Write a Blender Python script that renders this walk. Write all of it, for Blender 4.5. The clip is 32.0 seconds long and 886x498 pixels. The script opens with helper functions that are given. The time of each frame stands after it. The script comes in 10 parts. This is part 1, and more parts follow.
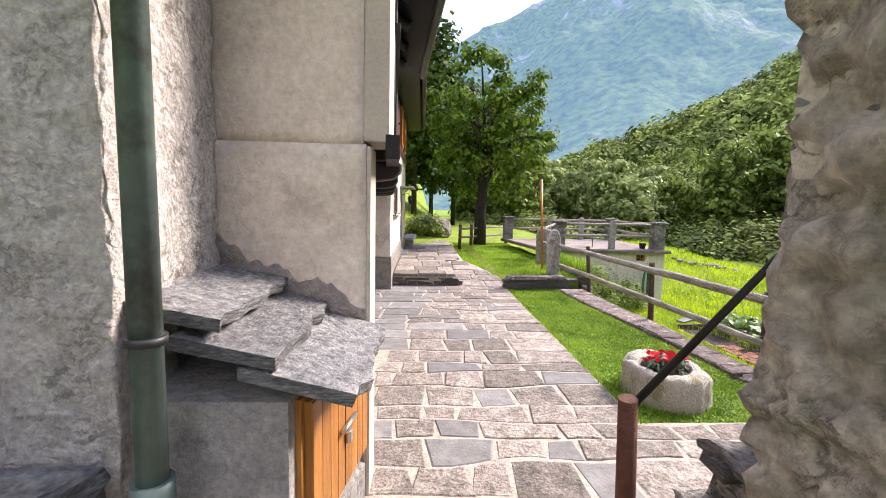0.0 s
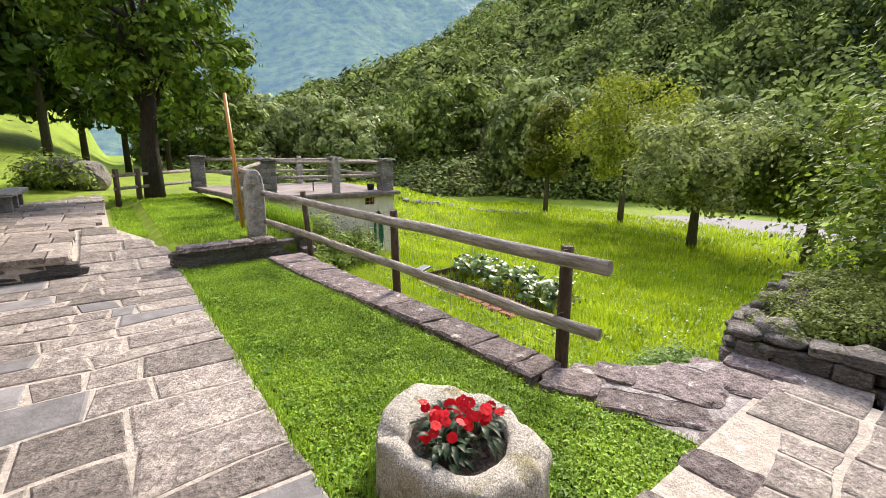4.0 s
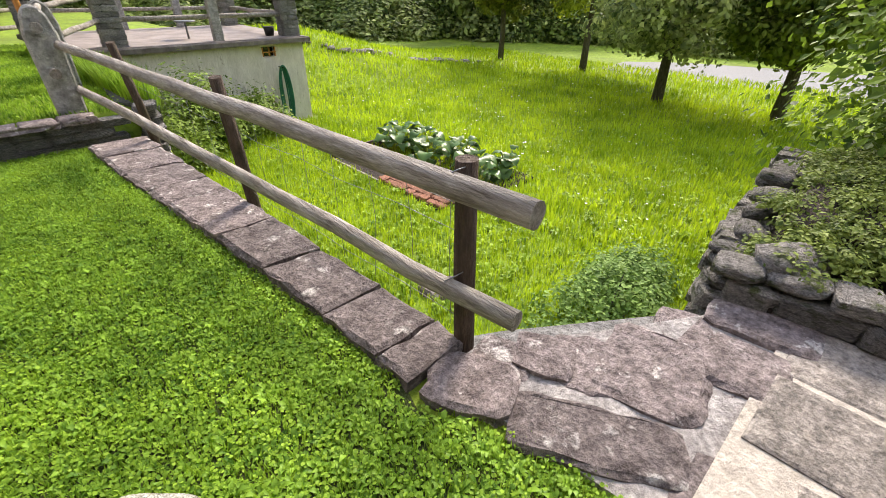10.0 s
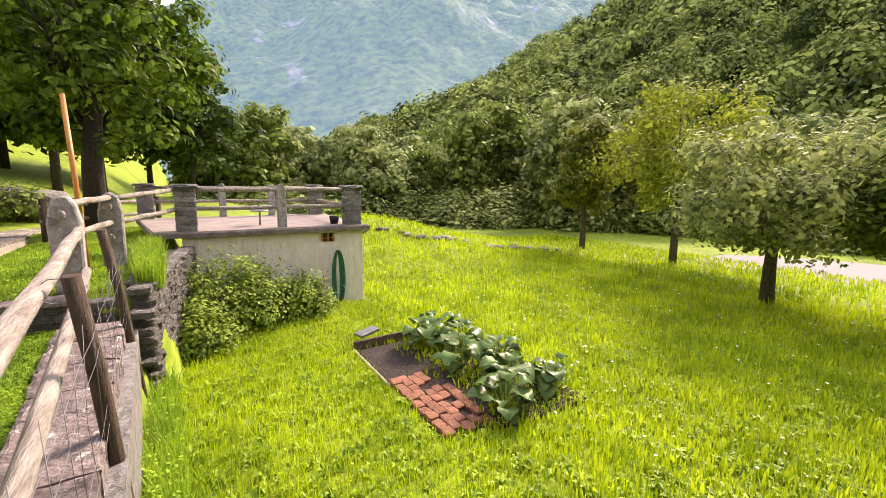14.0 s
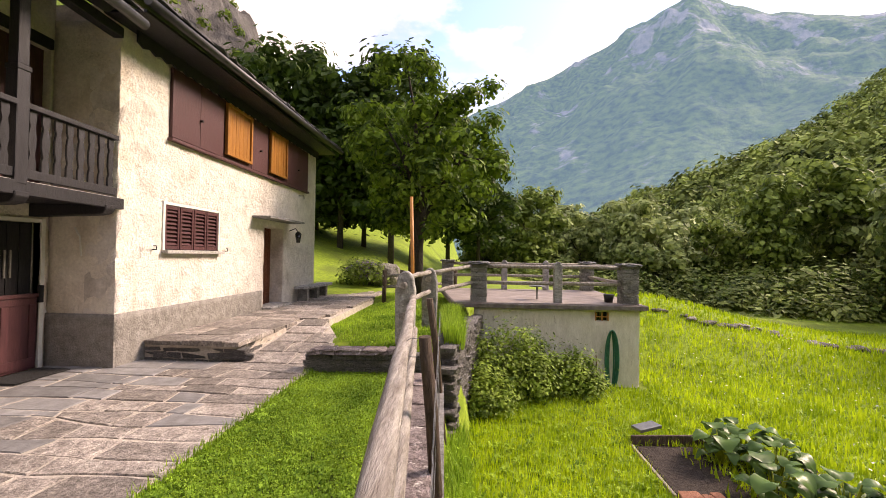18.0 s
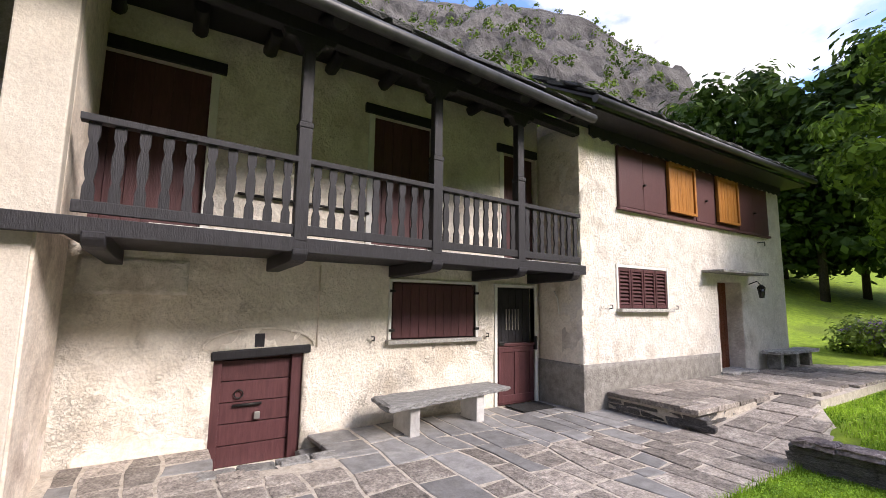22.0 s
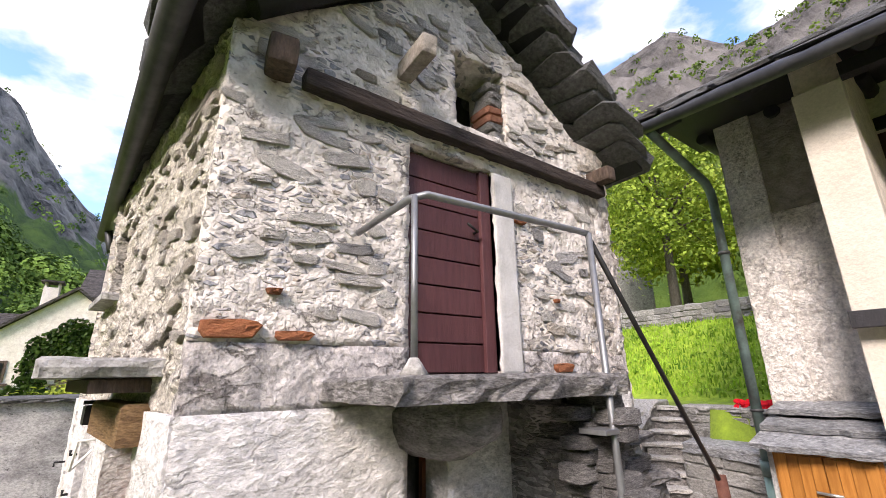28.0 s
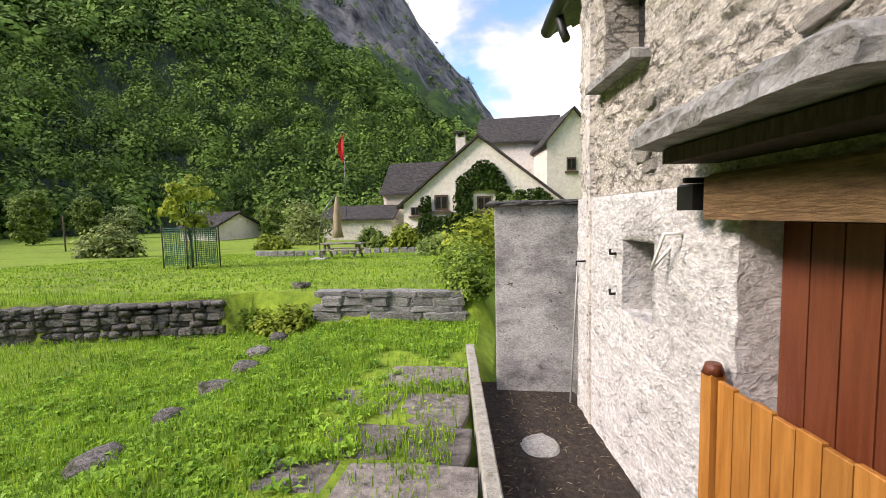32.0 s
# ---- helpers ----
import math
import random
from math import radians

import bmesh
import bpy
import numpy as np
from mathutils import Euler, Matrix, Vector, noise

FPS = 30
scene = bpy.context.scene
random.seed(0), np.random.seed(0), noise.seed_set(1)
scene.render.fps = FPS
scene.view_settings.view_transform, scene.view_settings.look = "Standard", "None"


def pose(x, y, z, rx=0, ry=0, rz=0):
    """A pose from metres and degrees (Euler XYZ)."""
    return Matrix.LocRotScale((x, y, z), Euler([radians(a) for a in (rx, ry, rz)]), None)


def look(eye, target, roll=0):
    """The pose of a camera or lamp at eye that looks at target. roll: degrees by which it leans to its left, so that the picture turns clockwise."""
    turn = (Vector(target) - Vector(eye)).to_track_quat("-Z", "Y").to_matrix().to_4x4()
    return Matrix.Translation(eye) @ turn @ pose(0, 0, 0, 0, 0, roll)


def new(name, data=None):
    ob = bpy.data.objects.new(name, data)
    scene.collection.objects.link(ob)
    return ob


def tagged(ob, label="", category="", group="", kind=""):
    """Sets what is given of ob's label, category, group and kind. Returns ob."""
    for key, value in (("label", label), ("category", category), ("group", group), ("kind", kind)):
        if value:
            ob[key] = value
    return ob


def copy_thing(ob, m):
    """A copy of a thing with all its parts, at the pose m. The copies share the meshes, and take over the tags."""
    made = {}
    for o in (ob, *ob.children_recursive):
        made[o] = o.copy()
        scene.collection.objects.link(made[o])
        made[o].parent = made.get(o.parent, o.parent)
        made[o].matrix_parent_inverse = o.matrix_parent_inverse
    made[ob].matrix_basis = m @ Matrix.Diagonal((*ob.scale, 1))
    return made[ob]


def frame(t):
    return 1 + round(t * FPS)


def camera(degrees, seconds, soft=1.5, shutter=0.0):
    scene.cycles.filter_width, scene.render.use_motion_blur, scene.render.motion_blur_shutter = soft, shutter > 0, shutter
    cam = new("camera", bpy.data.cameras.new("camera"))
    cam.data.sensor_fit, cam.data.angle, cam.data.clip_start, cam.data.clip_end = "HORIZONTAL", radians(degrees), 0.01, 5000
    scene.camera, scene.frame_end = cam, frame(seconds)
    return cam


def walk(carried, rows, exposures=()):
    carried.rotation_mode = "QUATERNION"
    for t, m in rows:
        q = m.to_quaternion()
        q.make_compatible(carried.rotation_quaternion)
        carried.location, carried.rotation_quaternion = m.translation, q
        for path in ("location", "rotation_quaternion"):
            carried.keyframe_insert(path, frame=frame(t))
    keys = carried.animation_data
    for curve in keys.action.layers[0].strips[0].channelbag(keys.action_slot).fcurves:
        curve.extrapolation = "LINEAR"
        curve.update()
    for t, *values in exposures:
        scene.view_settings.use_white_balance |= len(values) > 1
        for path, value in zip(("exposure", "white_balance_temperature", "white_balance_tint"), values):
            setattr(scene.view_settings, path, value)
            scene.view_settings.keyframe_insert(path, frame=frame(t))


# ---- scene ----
cam = camera(91.4, 32.0, soft=0.9)
PATH = [
    (0, (1.725, -9.749, 1.942), (1.821, -7.761, 1.738), 1.3),
    (1, (1.812, -8.752, 1.873), (2.115, -6.789, 1.642), 1.3),
    (2, (1.885, -7.838, 1.872), (2.608, -5.987, 1.643), 1.3),
    (2.5, (2.092, -7.567, 1.827), (2.987, -5.794, 1.587), 1.3),
    (4.5, (3.32, -6.674, 1.585), (4.558, -5.22, 0.99), 1.3),
    (5, (3.531, -6.408, 1.416), (4.727, -5.048, 0.566), 1.5),
    (5.5, (3.729, -6.126, 1.196), (4.846, -4.869, 0.114), 1.8),
    (6, (3.903, -5.892, 0.969), (4.94, -4.722, -0.278), 1.6),
    (6.5, (3.982, -5.741, 0.729), (4.949, -4.643, -0.634), 1.3),
    (7, (4.019, -5.697, 0.682), (4.939, -4.657, -0.758), 1.1),
    (7.5, (4.022, -5.691, 0.691), (4.911, -4.699, -0.801), 1.2),
    (8, (4.016, -5.738, 0.844), (4.896, -4.776, -0.674), 1.6),
    (8.5, (4.037, -5.808, 1.178), (4.917, -4.848, -0.341), 1.5),
    (9, (4.199, -5.97, 1.422), (5.134, -4.94, -0.015), 1.1),
    (9.5, (4.387, -6.1, 1.536), (5.441, -4.957, 0.277), 1.0),
    (10, (4.597, -6.065, 1.597), (5.776, -4.826, 0.56), 0.7),
    (10.5, (4.763, -6.044, 1.611), (6.046, -4.753, 0.784), 0.6),
    (11, (5.071, -6.101, 1.599), (6.406, -4.775, 0.922), 0.4),
    (12, (5.641, -5.914, 1.585), (6.961, -4.502, 1.072), 0.5),
    (13, (6.165, -5.706, 1.532), (7.338, -4.141, 1.113), 0.5),
    (14.5, (6.228, -5.654, 1.554), (7.151, -3.895, 1.327), 0.6),
    (16.5, (6.176, -5.62, 1.518), (6.724, -3.697, 1.462), 0.8),
    (17, (6.132, -5.629, 1.557), (6.518, -3.667, 1.533), 0.9),
    (18, (5.96, -5.764, 1.628), (5.835, -3.768, 1.661), 0.9),
    (19, (5.97, -5.705, 1.645), (5.262, -3.835, 1.695), 0.8),
    (20, (5.979, -5.701, 1.684), (4.782, -4.102, 1.784), 0.8),
    (21, (5.947, -5.71, 1.707), (4.463, -4.382, 1.892), 0.9),
    (22, (5.934, -5.761, 1.732), (4.244, -4.72, 1.974), 0.9),
    (23, (5.86, -5.989, 1.709), (3.967, -5.392, 1.957), 0.6),
    (24, (5.975, -6.026, 1.674), (3.986, -6.185, 1.818), 0.3),
    (24.5, (6.15, -6.06, 1.66), (4.231, -6.615, 1.747), -0.1),
    (25, (6.443, -6.098, 1.666), (4.647, -6.979, 1.716), -0.4),
    (26, (6.715, -6.021, 1.725), (5.178, -7.297, 1.829), -0.9),
    (28.5, (6.845, -6.02, 1.86), (5.806, -7.61, 2.485), -0.8),
    (29, (6.895, -6.094, 1.805), (5.975, -7.765, 2.405), -0.7),
    (30, (6.853, -6.571, 1.705), (6.39, -8.491, 2.018), -0.8),
    (30.5, (7.13, -6.878, 1.638), (6.907, -8.86, 1.781), -0.7),
    (31, (7.382, -7.233, 1.602), (7.366, -9.233, 1.614), -0.9),
    (32, (7.856, -7.865, 1.575), (8.128, -9.84, 1.418), -1.3),
]
# seconds, stops, kelvin, tint
EXPOSURES = [(0.0, 2.1, 7000, 22), (1.0, 1.8, 7100, 20), (3.0, 1.75, 7200, 18), (5.0, 2.0, 7200, 15), (6.0, 1.65, 7100, 13), (8.0, 1.45, 7100, 14), (10.0, 1.9, 7200, 14), (12.0, 2.3, 7300, 20), (13.0, 2.3, 7700, 23), (14.0, 2.15, 8300, 27), (17.0, 1.7, 8300, 27), (18.5, 1.55, 8000, 26), (20.0, 1.5, 7000, 20), (22.0, 1.5, 6600, 19), (24.0, 1.9, 6450, 20), (27.0, 1.8, 6600, 20), (30.0, 1.6, 6900, 22), (32.0, 1.35, 6900, 19)]
walk(cam, [(t, look(eye, target, roll)) for t, eye, target, roll in PATH], EXPOSURES)

# ---- world and sun ----
world = bpy.data.worlds.new("valley_sky")
scene.world = world
world.use_nodes = True
wn, wl = world.node_tree.nodes, world.node_tree.links
wn.clear()
SUN_EL, SUN_AZ = radians(36), radians(64)
sky = wn.new("ShaderNodeTexSky")
sky.sky_type, sky.sun_disc, sky.sun_elevation, sky.sun_rotation = "NISHITA", False, SUN_EL, SUN_AZ
sky.air_density, sky.dust_density = 1.0, 1.5
coord = wn.new("ShaderNodeTexCoord")
stretch = wn.new("ShaderNodeMapping")
stretch.inputs["Scale"].default_value = (1.6, 1.6, 3.2)
stretch.inputs["Location"].default_value = (0.3, 0.7, 0.1)
cloud = wn.new("ShaderNodeTexNoise")
cloud.inputs["Scale"].default_value, cloud.inputs["Detail"].default_value = 1.7, 8.0
cloud.inputs["Roughness"].default_value = 0.55
ramp = wn.new("ShaderNodeValToRGB")
ramp.color_ramp.elements[0].position, ramp.color_ramp.elements[1].position = 0.42, 0.56
mixer = wn.new("ShaderNodeMixRGB")
tone = wn.new("ShaderNodeTexNoise")
tone.inputs["Scale"].default_value, tone.inputs["Detail"].default_value = 3.4, 6.0
tones = wn.new("ShaderNodeValToRGB")
tones.color_ramp.elements[0].position, tones.color_ramp.elements[1].position = 0.35, 0.62
tones.color_ramp.elements[0].color, tones.color_ramp.elements[1].color = (1.05, 1.10, 1.20, 1), (2.75, 2.72, 2.68, 1)
back = wn.new("ShaderNodeBackground")
back.inputs["Strength"].default_value = 0.25
wout = wn.new("ShaderNodeOutputWorld")
wl.new(coord.outputs["Generated"], stretch.inputs[0])
wl.new(stretch.outputs[0], cloud.inputs["Vector"])
wl.new(cloud.outputs["Fac"], ramp.inputs[0])
wl.new(ramp.outputs[0], mixer.inputs[0])
wl.new(stretch.outputs[0], tone.inputs["Vector"])
wl.new(tone.outputs["Fac"], tones.inputs[0])
wl.new(tones.outputs[0], mixer.inputs[2])
deep = wn.new("ShaderNodeMixRGB")
deep.blend_type = "MULTIPLY"
deep.inputs[0].default_value, deep.inputs[2].default_value = 1.0, (0.42, 0.52, 0.66, 1)
wl.new(sky.outputs[0], deep.inputs[1])
wl.new(deep.outputs[0], mixer.inputs[1])
wl.new(mixer.outputs[0], back.inputs[0])
wl.new(back.outputs[0], wout.inputs[0])
sun = new("sun", bpy.data.lights.new("sun", "SUN"))
sun.data.energy, sun.data.angle, sun.data.color = 2.0, radians(18), (1.0, 0.94, 0.85)
sun_way = Vector((math.sin(SUN_AZ) * math.cos(SUN_EL), math.cos(SUN_AZ) * math.cos(SUN_EL), math.sin(SUN_EL)))
sun.matrix_world = look(sun_way * 60, (0, 0, 0))


# ---- materials ----
def rgb(c):
    return (*c, 1.0) if len(c) == 3 else c


def mat(name, c1, c2=None, scale=6.0, rough=0.8, bump=0.0, bump_scale=30.0, stain=None, stain_scale=0.8, stain_at=0.58,
        metal=0.0, vary=0.0, stain2=None, stain2_scale=3.0, stain2_at=0.62, stretch_by=(1, 1, 1), detail=6.0, spec=0.4, stain_soft=0.12, island=False, world_space=False, dist=0.025, grain=None):
    """Two colours mixed by fine noise, a stain at a larger scale, relief, and a shift of brightness from piece to piece."""
    m = bpy.data.materials.new(name)
    m.use_nodes = True
    n, l = m.node_tree.nodes, m.node_tree.links
    b = n["Principled BSDF"]
    b.inputs["Roughness"].default_value, b.inputs["Metallic"].default_value = rough, metal
    b.inputs["Specular IOR Level"].default_value = spec
    tc = n.new("ShaderNodeTexCoord")
    mp = n.new("ShaderNodeMapping")
    mp.inputs["Scale"].default_value = stretch_by
    src = tc.outputs["Object"]
    if world_space:
        geo0 = n.new("ShaderNodeNewGeometry")
        src = geo0.outputs["Position"]
    rnd = None
    if vary or island:
        if island:
            g = n.new("ShaderNodeNewGeometry")
            rnd = g.outputs["Random Per Island"]
        else:
            g = n.new("ShaderNodeObjectInfo")
            rnd = g.outputs["Random"]
        mul = n.new("ShaderNodeMath")
        mul.operation = "MULTIPLY"
        mul.inputs[1].default_value = 37.0
        l.new(rnd, mul.inputs[0])
        add = n.new("ShaderNodeVectorMath")
        l.new(src, add.inputs[0])
        l.new(mul.outputs[0], add.inputs[1])
        src = add.outputs[0]
    l.new(src, mp.inputs[0])
    no = n.new("ShaderNodeTexNoise")
    no.inputs["Scale"].default_value, no.inputs["Detail"].default_value = scale, detail
    no.inputs["Roughness"].default_value = 0.62
    l.new(mp.outputs[0], no.inputs["Vector"])
    r = n.new("ShaderNodeValToRGB")
    r.color_ramp.elements[0].position, r.color_ramp.elements[1].position = 0.33, 0.67
    r.color_ramp.elements[0].color, r.color_ramp.elements[1].color = rgb(c1), rgb(c2 or c1)
    l.new(no.outputs["Fac"], r.inputs[0])
    col = r.outputs[0]
    if stain:
        s = n.new("ShaderNodeTexNoise")
        s.inputs["Scale"].default_value, s.inputs["Detail"].default_value = stain_scale, 7.0
        s.inputs["Roughness"].default_value = 0.65
        l.new(mp.outputs[0], s.inputs["Vector"])
        sr = n.new("ShaderNodeValToRGB")
        sr.color_ramp.elements[0].position, sr.color_ramp.elements[1].position = stain_at, stain_at + stain_soft
        l.new(s.outputs["Fac"], sr.inputs[0])
        mx = n.new("ShaderNodeMixRGB")
        mx.inputs[2].default_value = rgb(stain)
        l.new(sr.outputs[0], mx.inputs[0])
        l.new(col, mx.inputs[1])
        col = mx.outputs[0]
    if stain2:
        s2 = n.new("ShaderNodeTexNoise")
        s2.inputs["Scale"].default_value, s2.inputs["Detail"].default_value = stain2_scale, 9.0
        s2.inputs["Roughness"].default_value = 0.75
        l.new(mp.outputs[0], s2.inputs["Vector"])
        sr2 = n.new("ShaderNodeValToRGB")
        sr2.color_ramp.elements[0].position, sr2.color_ramp.elements[1].position = stain2_at, stain2_at + 0.05
        l.new(s2.outputs["Fac"], sr2.inputs[0])
        mx2 = n.new("ShaderNodeMixRGB")
        mx2.inputs[2].default_value = rgb(stain2)
        l.new(sr2.outputs[0], mx2.inputs[0])
        l.new(col, mx2.inputs[1])
        col = mx2.outputs[0]
    if rnd is not None and vary:
        hs = n.new("ShaderNodeHueSaturation")
        mr = n.new("ShaderNodeMapRange")
        mr.inputs["To Min"].default_value, mr.inputs["To Max"].default_value = 1 - vary, 1 + vary
        l.new(rnd, mr.inputs["Value"])
        l.new(mr.outputs[0], hs.inputs["Value"])
        l.new(col, hs.inputs["Color"])
        col = hs.outputs[0]
    if bump:
        bn = n.new("ShaderNodeTexNoise")
        bn.inputs["Scale"].default_value, bn.inputs["Detail"].default_value = bump_scale, 9.0
        bn.inputs["Roughness"].default_value, bn.inputs["Distortion"].default_value = 0.66, 0.0
        l.new(mp.outputs[0], bn.inputs["Vector"])
        coarse = n.new("ShaderNodeTexNoise")
        coarse.inputs["Scale"].default_value, coarse.inputs["Detail"].default_value = bump_scale * 0.3, 4.0
        l.new(mp.outputs[0], coarse.inputs["Vector"])
        both = n.new("ShaderNodeMath")
        both.operation = "MULTIPLY_ADD"
        both.inputs[1].default_value = 1.4
        l.new(coarse.outputs["Fac"], both.inputs[0])
        l.new(bn.outputs["Fac"], both.inputs[2])
        bp = n.new("ShaderNodeBump")
        bp.inputs["Strength"].default_value, bp.inputs["Distance"].default_value = min(1.0, bump), dist
        l.new(both.outputs[0], bp.inputs["Height"])
        # Colour follows the fine relief: darker in hollows, lighter on crests.
        speck = n.new("ShaderNodeMapRange")
        depth = 0.22 * bump if grain is None else grain
        speck.inputs["From Min"].default_value, speck.inputs["From Max"].default_value = 0.3, 0.7
        speck.inputs["To Min"].default_value, speck.inputs["To Max"].default_value = 1 - depth * 1.6, 1 + depth
        l.new(bn.outputs["Fac"], speck.inputs["Value"])
        worn = n.new("ShaderNodeVectorMath")
        worn.operation = "MULTIPLY"
        l.new(col, worn.inputs[0])
        l.new(speck.outputs[0], worn.inputs[1])
        col = worn.outputs[0]
    l.new(col, b.inputs["Base Color"])
    if bump:
        l.new(bp.outputs[0], b.inputs["Normal"])
    return m


def leaf_mat(name, c1, c2, scale=1.5, through_light=0.35, rough=0.6, leafwise=0.5):
    """Foliage: colour from leaf to leaf, some light let through."""
    m = bpy.data.materials.new(name)
    m.use_nodes = True
    n, l = m.node_tree.nodes, m.node_tree.links
    b, out = n["Principled BSDF"], n["Material Output"]
    g = n.new("ShaderNodeNewGeometry")
    no = n.new("ShaderNodeTexNoise")
    no.inputs["Scale"].default_value = scale
    l.new(g.outputs["Position"], no.inputs["Vector"])
    no.inputs["Detail"].default_value = 3.0
    wide = n.new("ShaderNodeMapRange")
    wide.inputs["From Min"].default_value, wide.inputs["From Max"].default_value = 0.32, 0.68
    l.new(no.outputs["Fac"], wide.inputs["Value"])
    hf = n.new("ShaderNodeMix")
    hf.inputs["Factor"].default_value = leafwise
    l.new(wide.outputs[0], hf.inputs["A"])
    l.new(g.outputs["Random Per Island"], hf.inputs["B"])
    r = n.new("ShaderNodeValToRGB")
    r.color_ramp.elements[0].position, r.color_ramp.elements[1].position = 0.12, 0.88
    r.color_ramp.elements[0].color, r.color_ramp.elements[1].color = rgb(c1), rgb(c2)
    l.new(hf.outputs[0], r.inputs[0])
    l.new(r.outputs[0], b.inputs["Base Color"])
    b.inputs["Roughness"].default_value = rough
    b.inputs["Specular IOR Level"].default_value = 0.18
    tr = n.new("ShaderNodeBsdfTranslucent")
    l.new(r.outputs[0], tr.inputs[0])
    mx = n.new("ShaderNodeMixShader")
    mx.inputs[0].default_value = through_light
    l.new(b.outputs[0], mx.inputs[1])
    l.new(tr.outputs[0], mx.inputs[2])
    l.new(mx.outputs[0], out.inputs[0])
    return m


def crevices(m, size, width, amount, colour=(0.08, 0.07, 0.06), warp=0.12, turn=(0, 0, 0), deep=0.02, mask_scale=2.5, mask_at=0.45):
    """Thin dark cracks and ragged edges over a material, with relief."""
    n, l = m.node_tree.nodes, m.node_tree.links
    b = n["Principled BSDF"]
    tc = n.new("ShaderNodeTexCoord")
    wob = n.new("ShaderNodeTexNoise")
    wob.inputs["Scale"].default_value, wob.inputs["Detail"].default_value, wob.inputs["Roughness"].default_value = 6.0, 6.0, 0.7
    l.new(tc.outputs["Object"], wob.inputs["Vector"])
    ad = n.new("ShaderNodeVectorMath")
    ad.operation = "MULTIPLY_ADD"
    ad.inputs[1].default_value = (warp, warp, warp)
    l.new(wob.outputs["Color"], ad.inputs[0])
    l.new(tc.outputs["Object"], ad.inputs[2])
    mp = n.new("ShaderNodeMapping")
    mp.vector_type = "TEXTURE"
    mp.inputs["Scale"].default_value = [1 / k for k in size]
    mp.inputs["Rotation"].default_value = turn
    l.new(ad.outputs[0], mp.inputs[0])
    vo = n.new("ShaderNodeTexVoronoi")
    vo.feature = "DISTANCE_TO_EDGE"
    vo.inputs["Scale"].default_value = 1.0
    l.new(mp.outputs[0], vo.inputs["Vector"])
    line = n.new("ShaderNodeMapRange")
    line.inputs["From Min"].default_value, line.inputs["From Max"].default_value = 0.0, width
    line.inputs["To Min"].default_value, line.inputs["To Max"].default_value = 1.0, 0.0
    l.new(vo.outputs["Distance"], line.inputs["Value"])
    mk = n.new("ShaderNodeTexNoise")
    mk.inputs["Scale"].default_value, mk.inputs["Detail"].default_value, mk.inputs["Roughness"].default_value = mask_scale, 8.0, 0.7
    l.new(tc.outputs["Object"], mk.inputs["Vector"])
    mr = n.new("ShaderNodeMapRange")
    mr.inputs["From Min"].default_value, mr.inputs["From Max"].default_value = mask_at, mask_at + 0.12
    l.new(mk.outputs["Fac"], mr.inputs["Value"])
    both = n.new("ShaderNodeMath")
    both.operation = "MULTIPLY"
    l.new(line.outputs[0], both.inputs[0])
    l.new(mr.outputs[0], both.inputs[1])
    am = n.new("ShaderNodeMath")
    am.operation = "MULTIPLY"
    am.inputs[1].default_value = amount
    l.new(both.outputs[0], am.inputs[0])
    mx = n.new("ShaderNodeMixRGB")
    mx.inputs[2].default_value = rgb(colour)
    l.new(am.outputs[0], mx.inputs[0])
    l.new(b.inputs["Base Color"].links[0].from_socket, mx.inputs[1])
    l.new(mx.outputs[0], b.inputs["Base Color"])
    bp = n.new("ShaderNodeBump")
    bp.invert = True
    bp.inputs["Strength"].default_value, bp.inputs["Distance"].default_value = 1.0, deep
    l.new(both.outputs[0], bp.inputs["Height"])
    if b.inputs["Normal"].links:
        l.new(b.inputs["Normal"].links[0].from_socket, bp.inputs["Normal"])
    l.new(bp.outputs[0], b.inputs["Normal"])
    return m


PLASTER = mat("cream_plaster", (0.72, 0.655, 0.555), (0.86, 0.80, 0.705), 3.5, 0.92, 1.0, 22, (0.58, 0.505, 0.41), 0.8, 0.54, stain_soft=0.14, stain2=(0.36, 0.325, 0.29), stain2_scale=2.2, stain2_at=0.68, dist=0.03, grain=0.10)
PLASTER_WHITE = mat("pale_plaster", (0.66, 0.605, 0.54), (0.81, 0.76, 0.69), 4, 0.92, 1.0, 22, (0.50, 0.45, 0.385), 0.9, 0.56, stain2=(0.40, 0.36, 0.325), stain2_scale=2.6, stain2_at=0.68, dist=0.03, grain=0.10)
crevices(PLASTER, (22, 22, 28), 0.12, 0.30, (0.40, 0.345, 0.29), 0.10, mask_scale=1.3, mask_at=0.52, deep=0.012)
PLASTER_SMOOTH = mat("smooth_render", (0.53, 0.475, 0.40), (0.61, 0.555, 0.475), 2, 0.85, 0.4, 40, (0.58, 0.51, 0.42), 0.7, 0.56)
PLASTER_GREY = mat("grey_render", (0.68, 0.585, 0.485), (0.86, 0.775, 0.67), 2.2, 0.9, 0.6, 24, (0.50, 0.415, 0.345), 0.9, 0.55, stain2=(0.86, 0.76, 0.68), stain2_scale=1.3, stain2_at=0.57, dist=0.02)
BARE_COAT = mat("bare_grey_undercoat", (0.36, 0.31, 0.285), (0.54, 0.475, 0.435), 4, 0.95, 1.0, 24, (0.27, 0.225, 0.205), 1.5, 0.58, dist=0.03)
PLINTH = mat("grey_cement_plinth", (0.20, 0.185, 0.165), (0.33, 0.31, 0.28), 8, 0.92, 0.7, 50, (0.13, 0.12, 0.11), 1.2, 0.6)


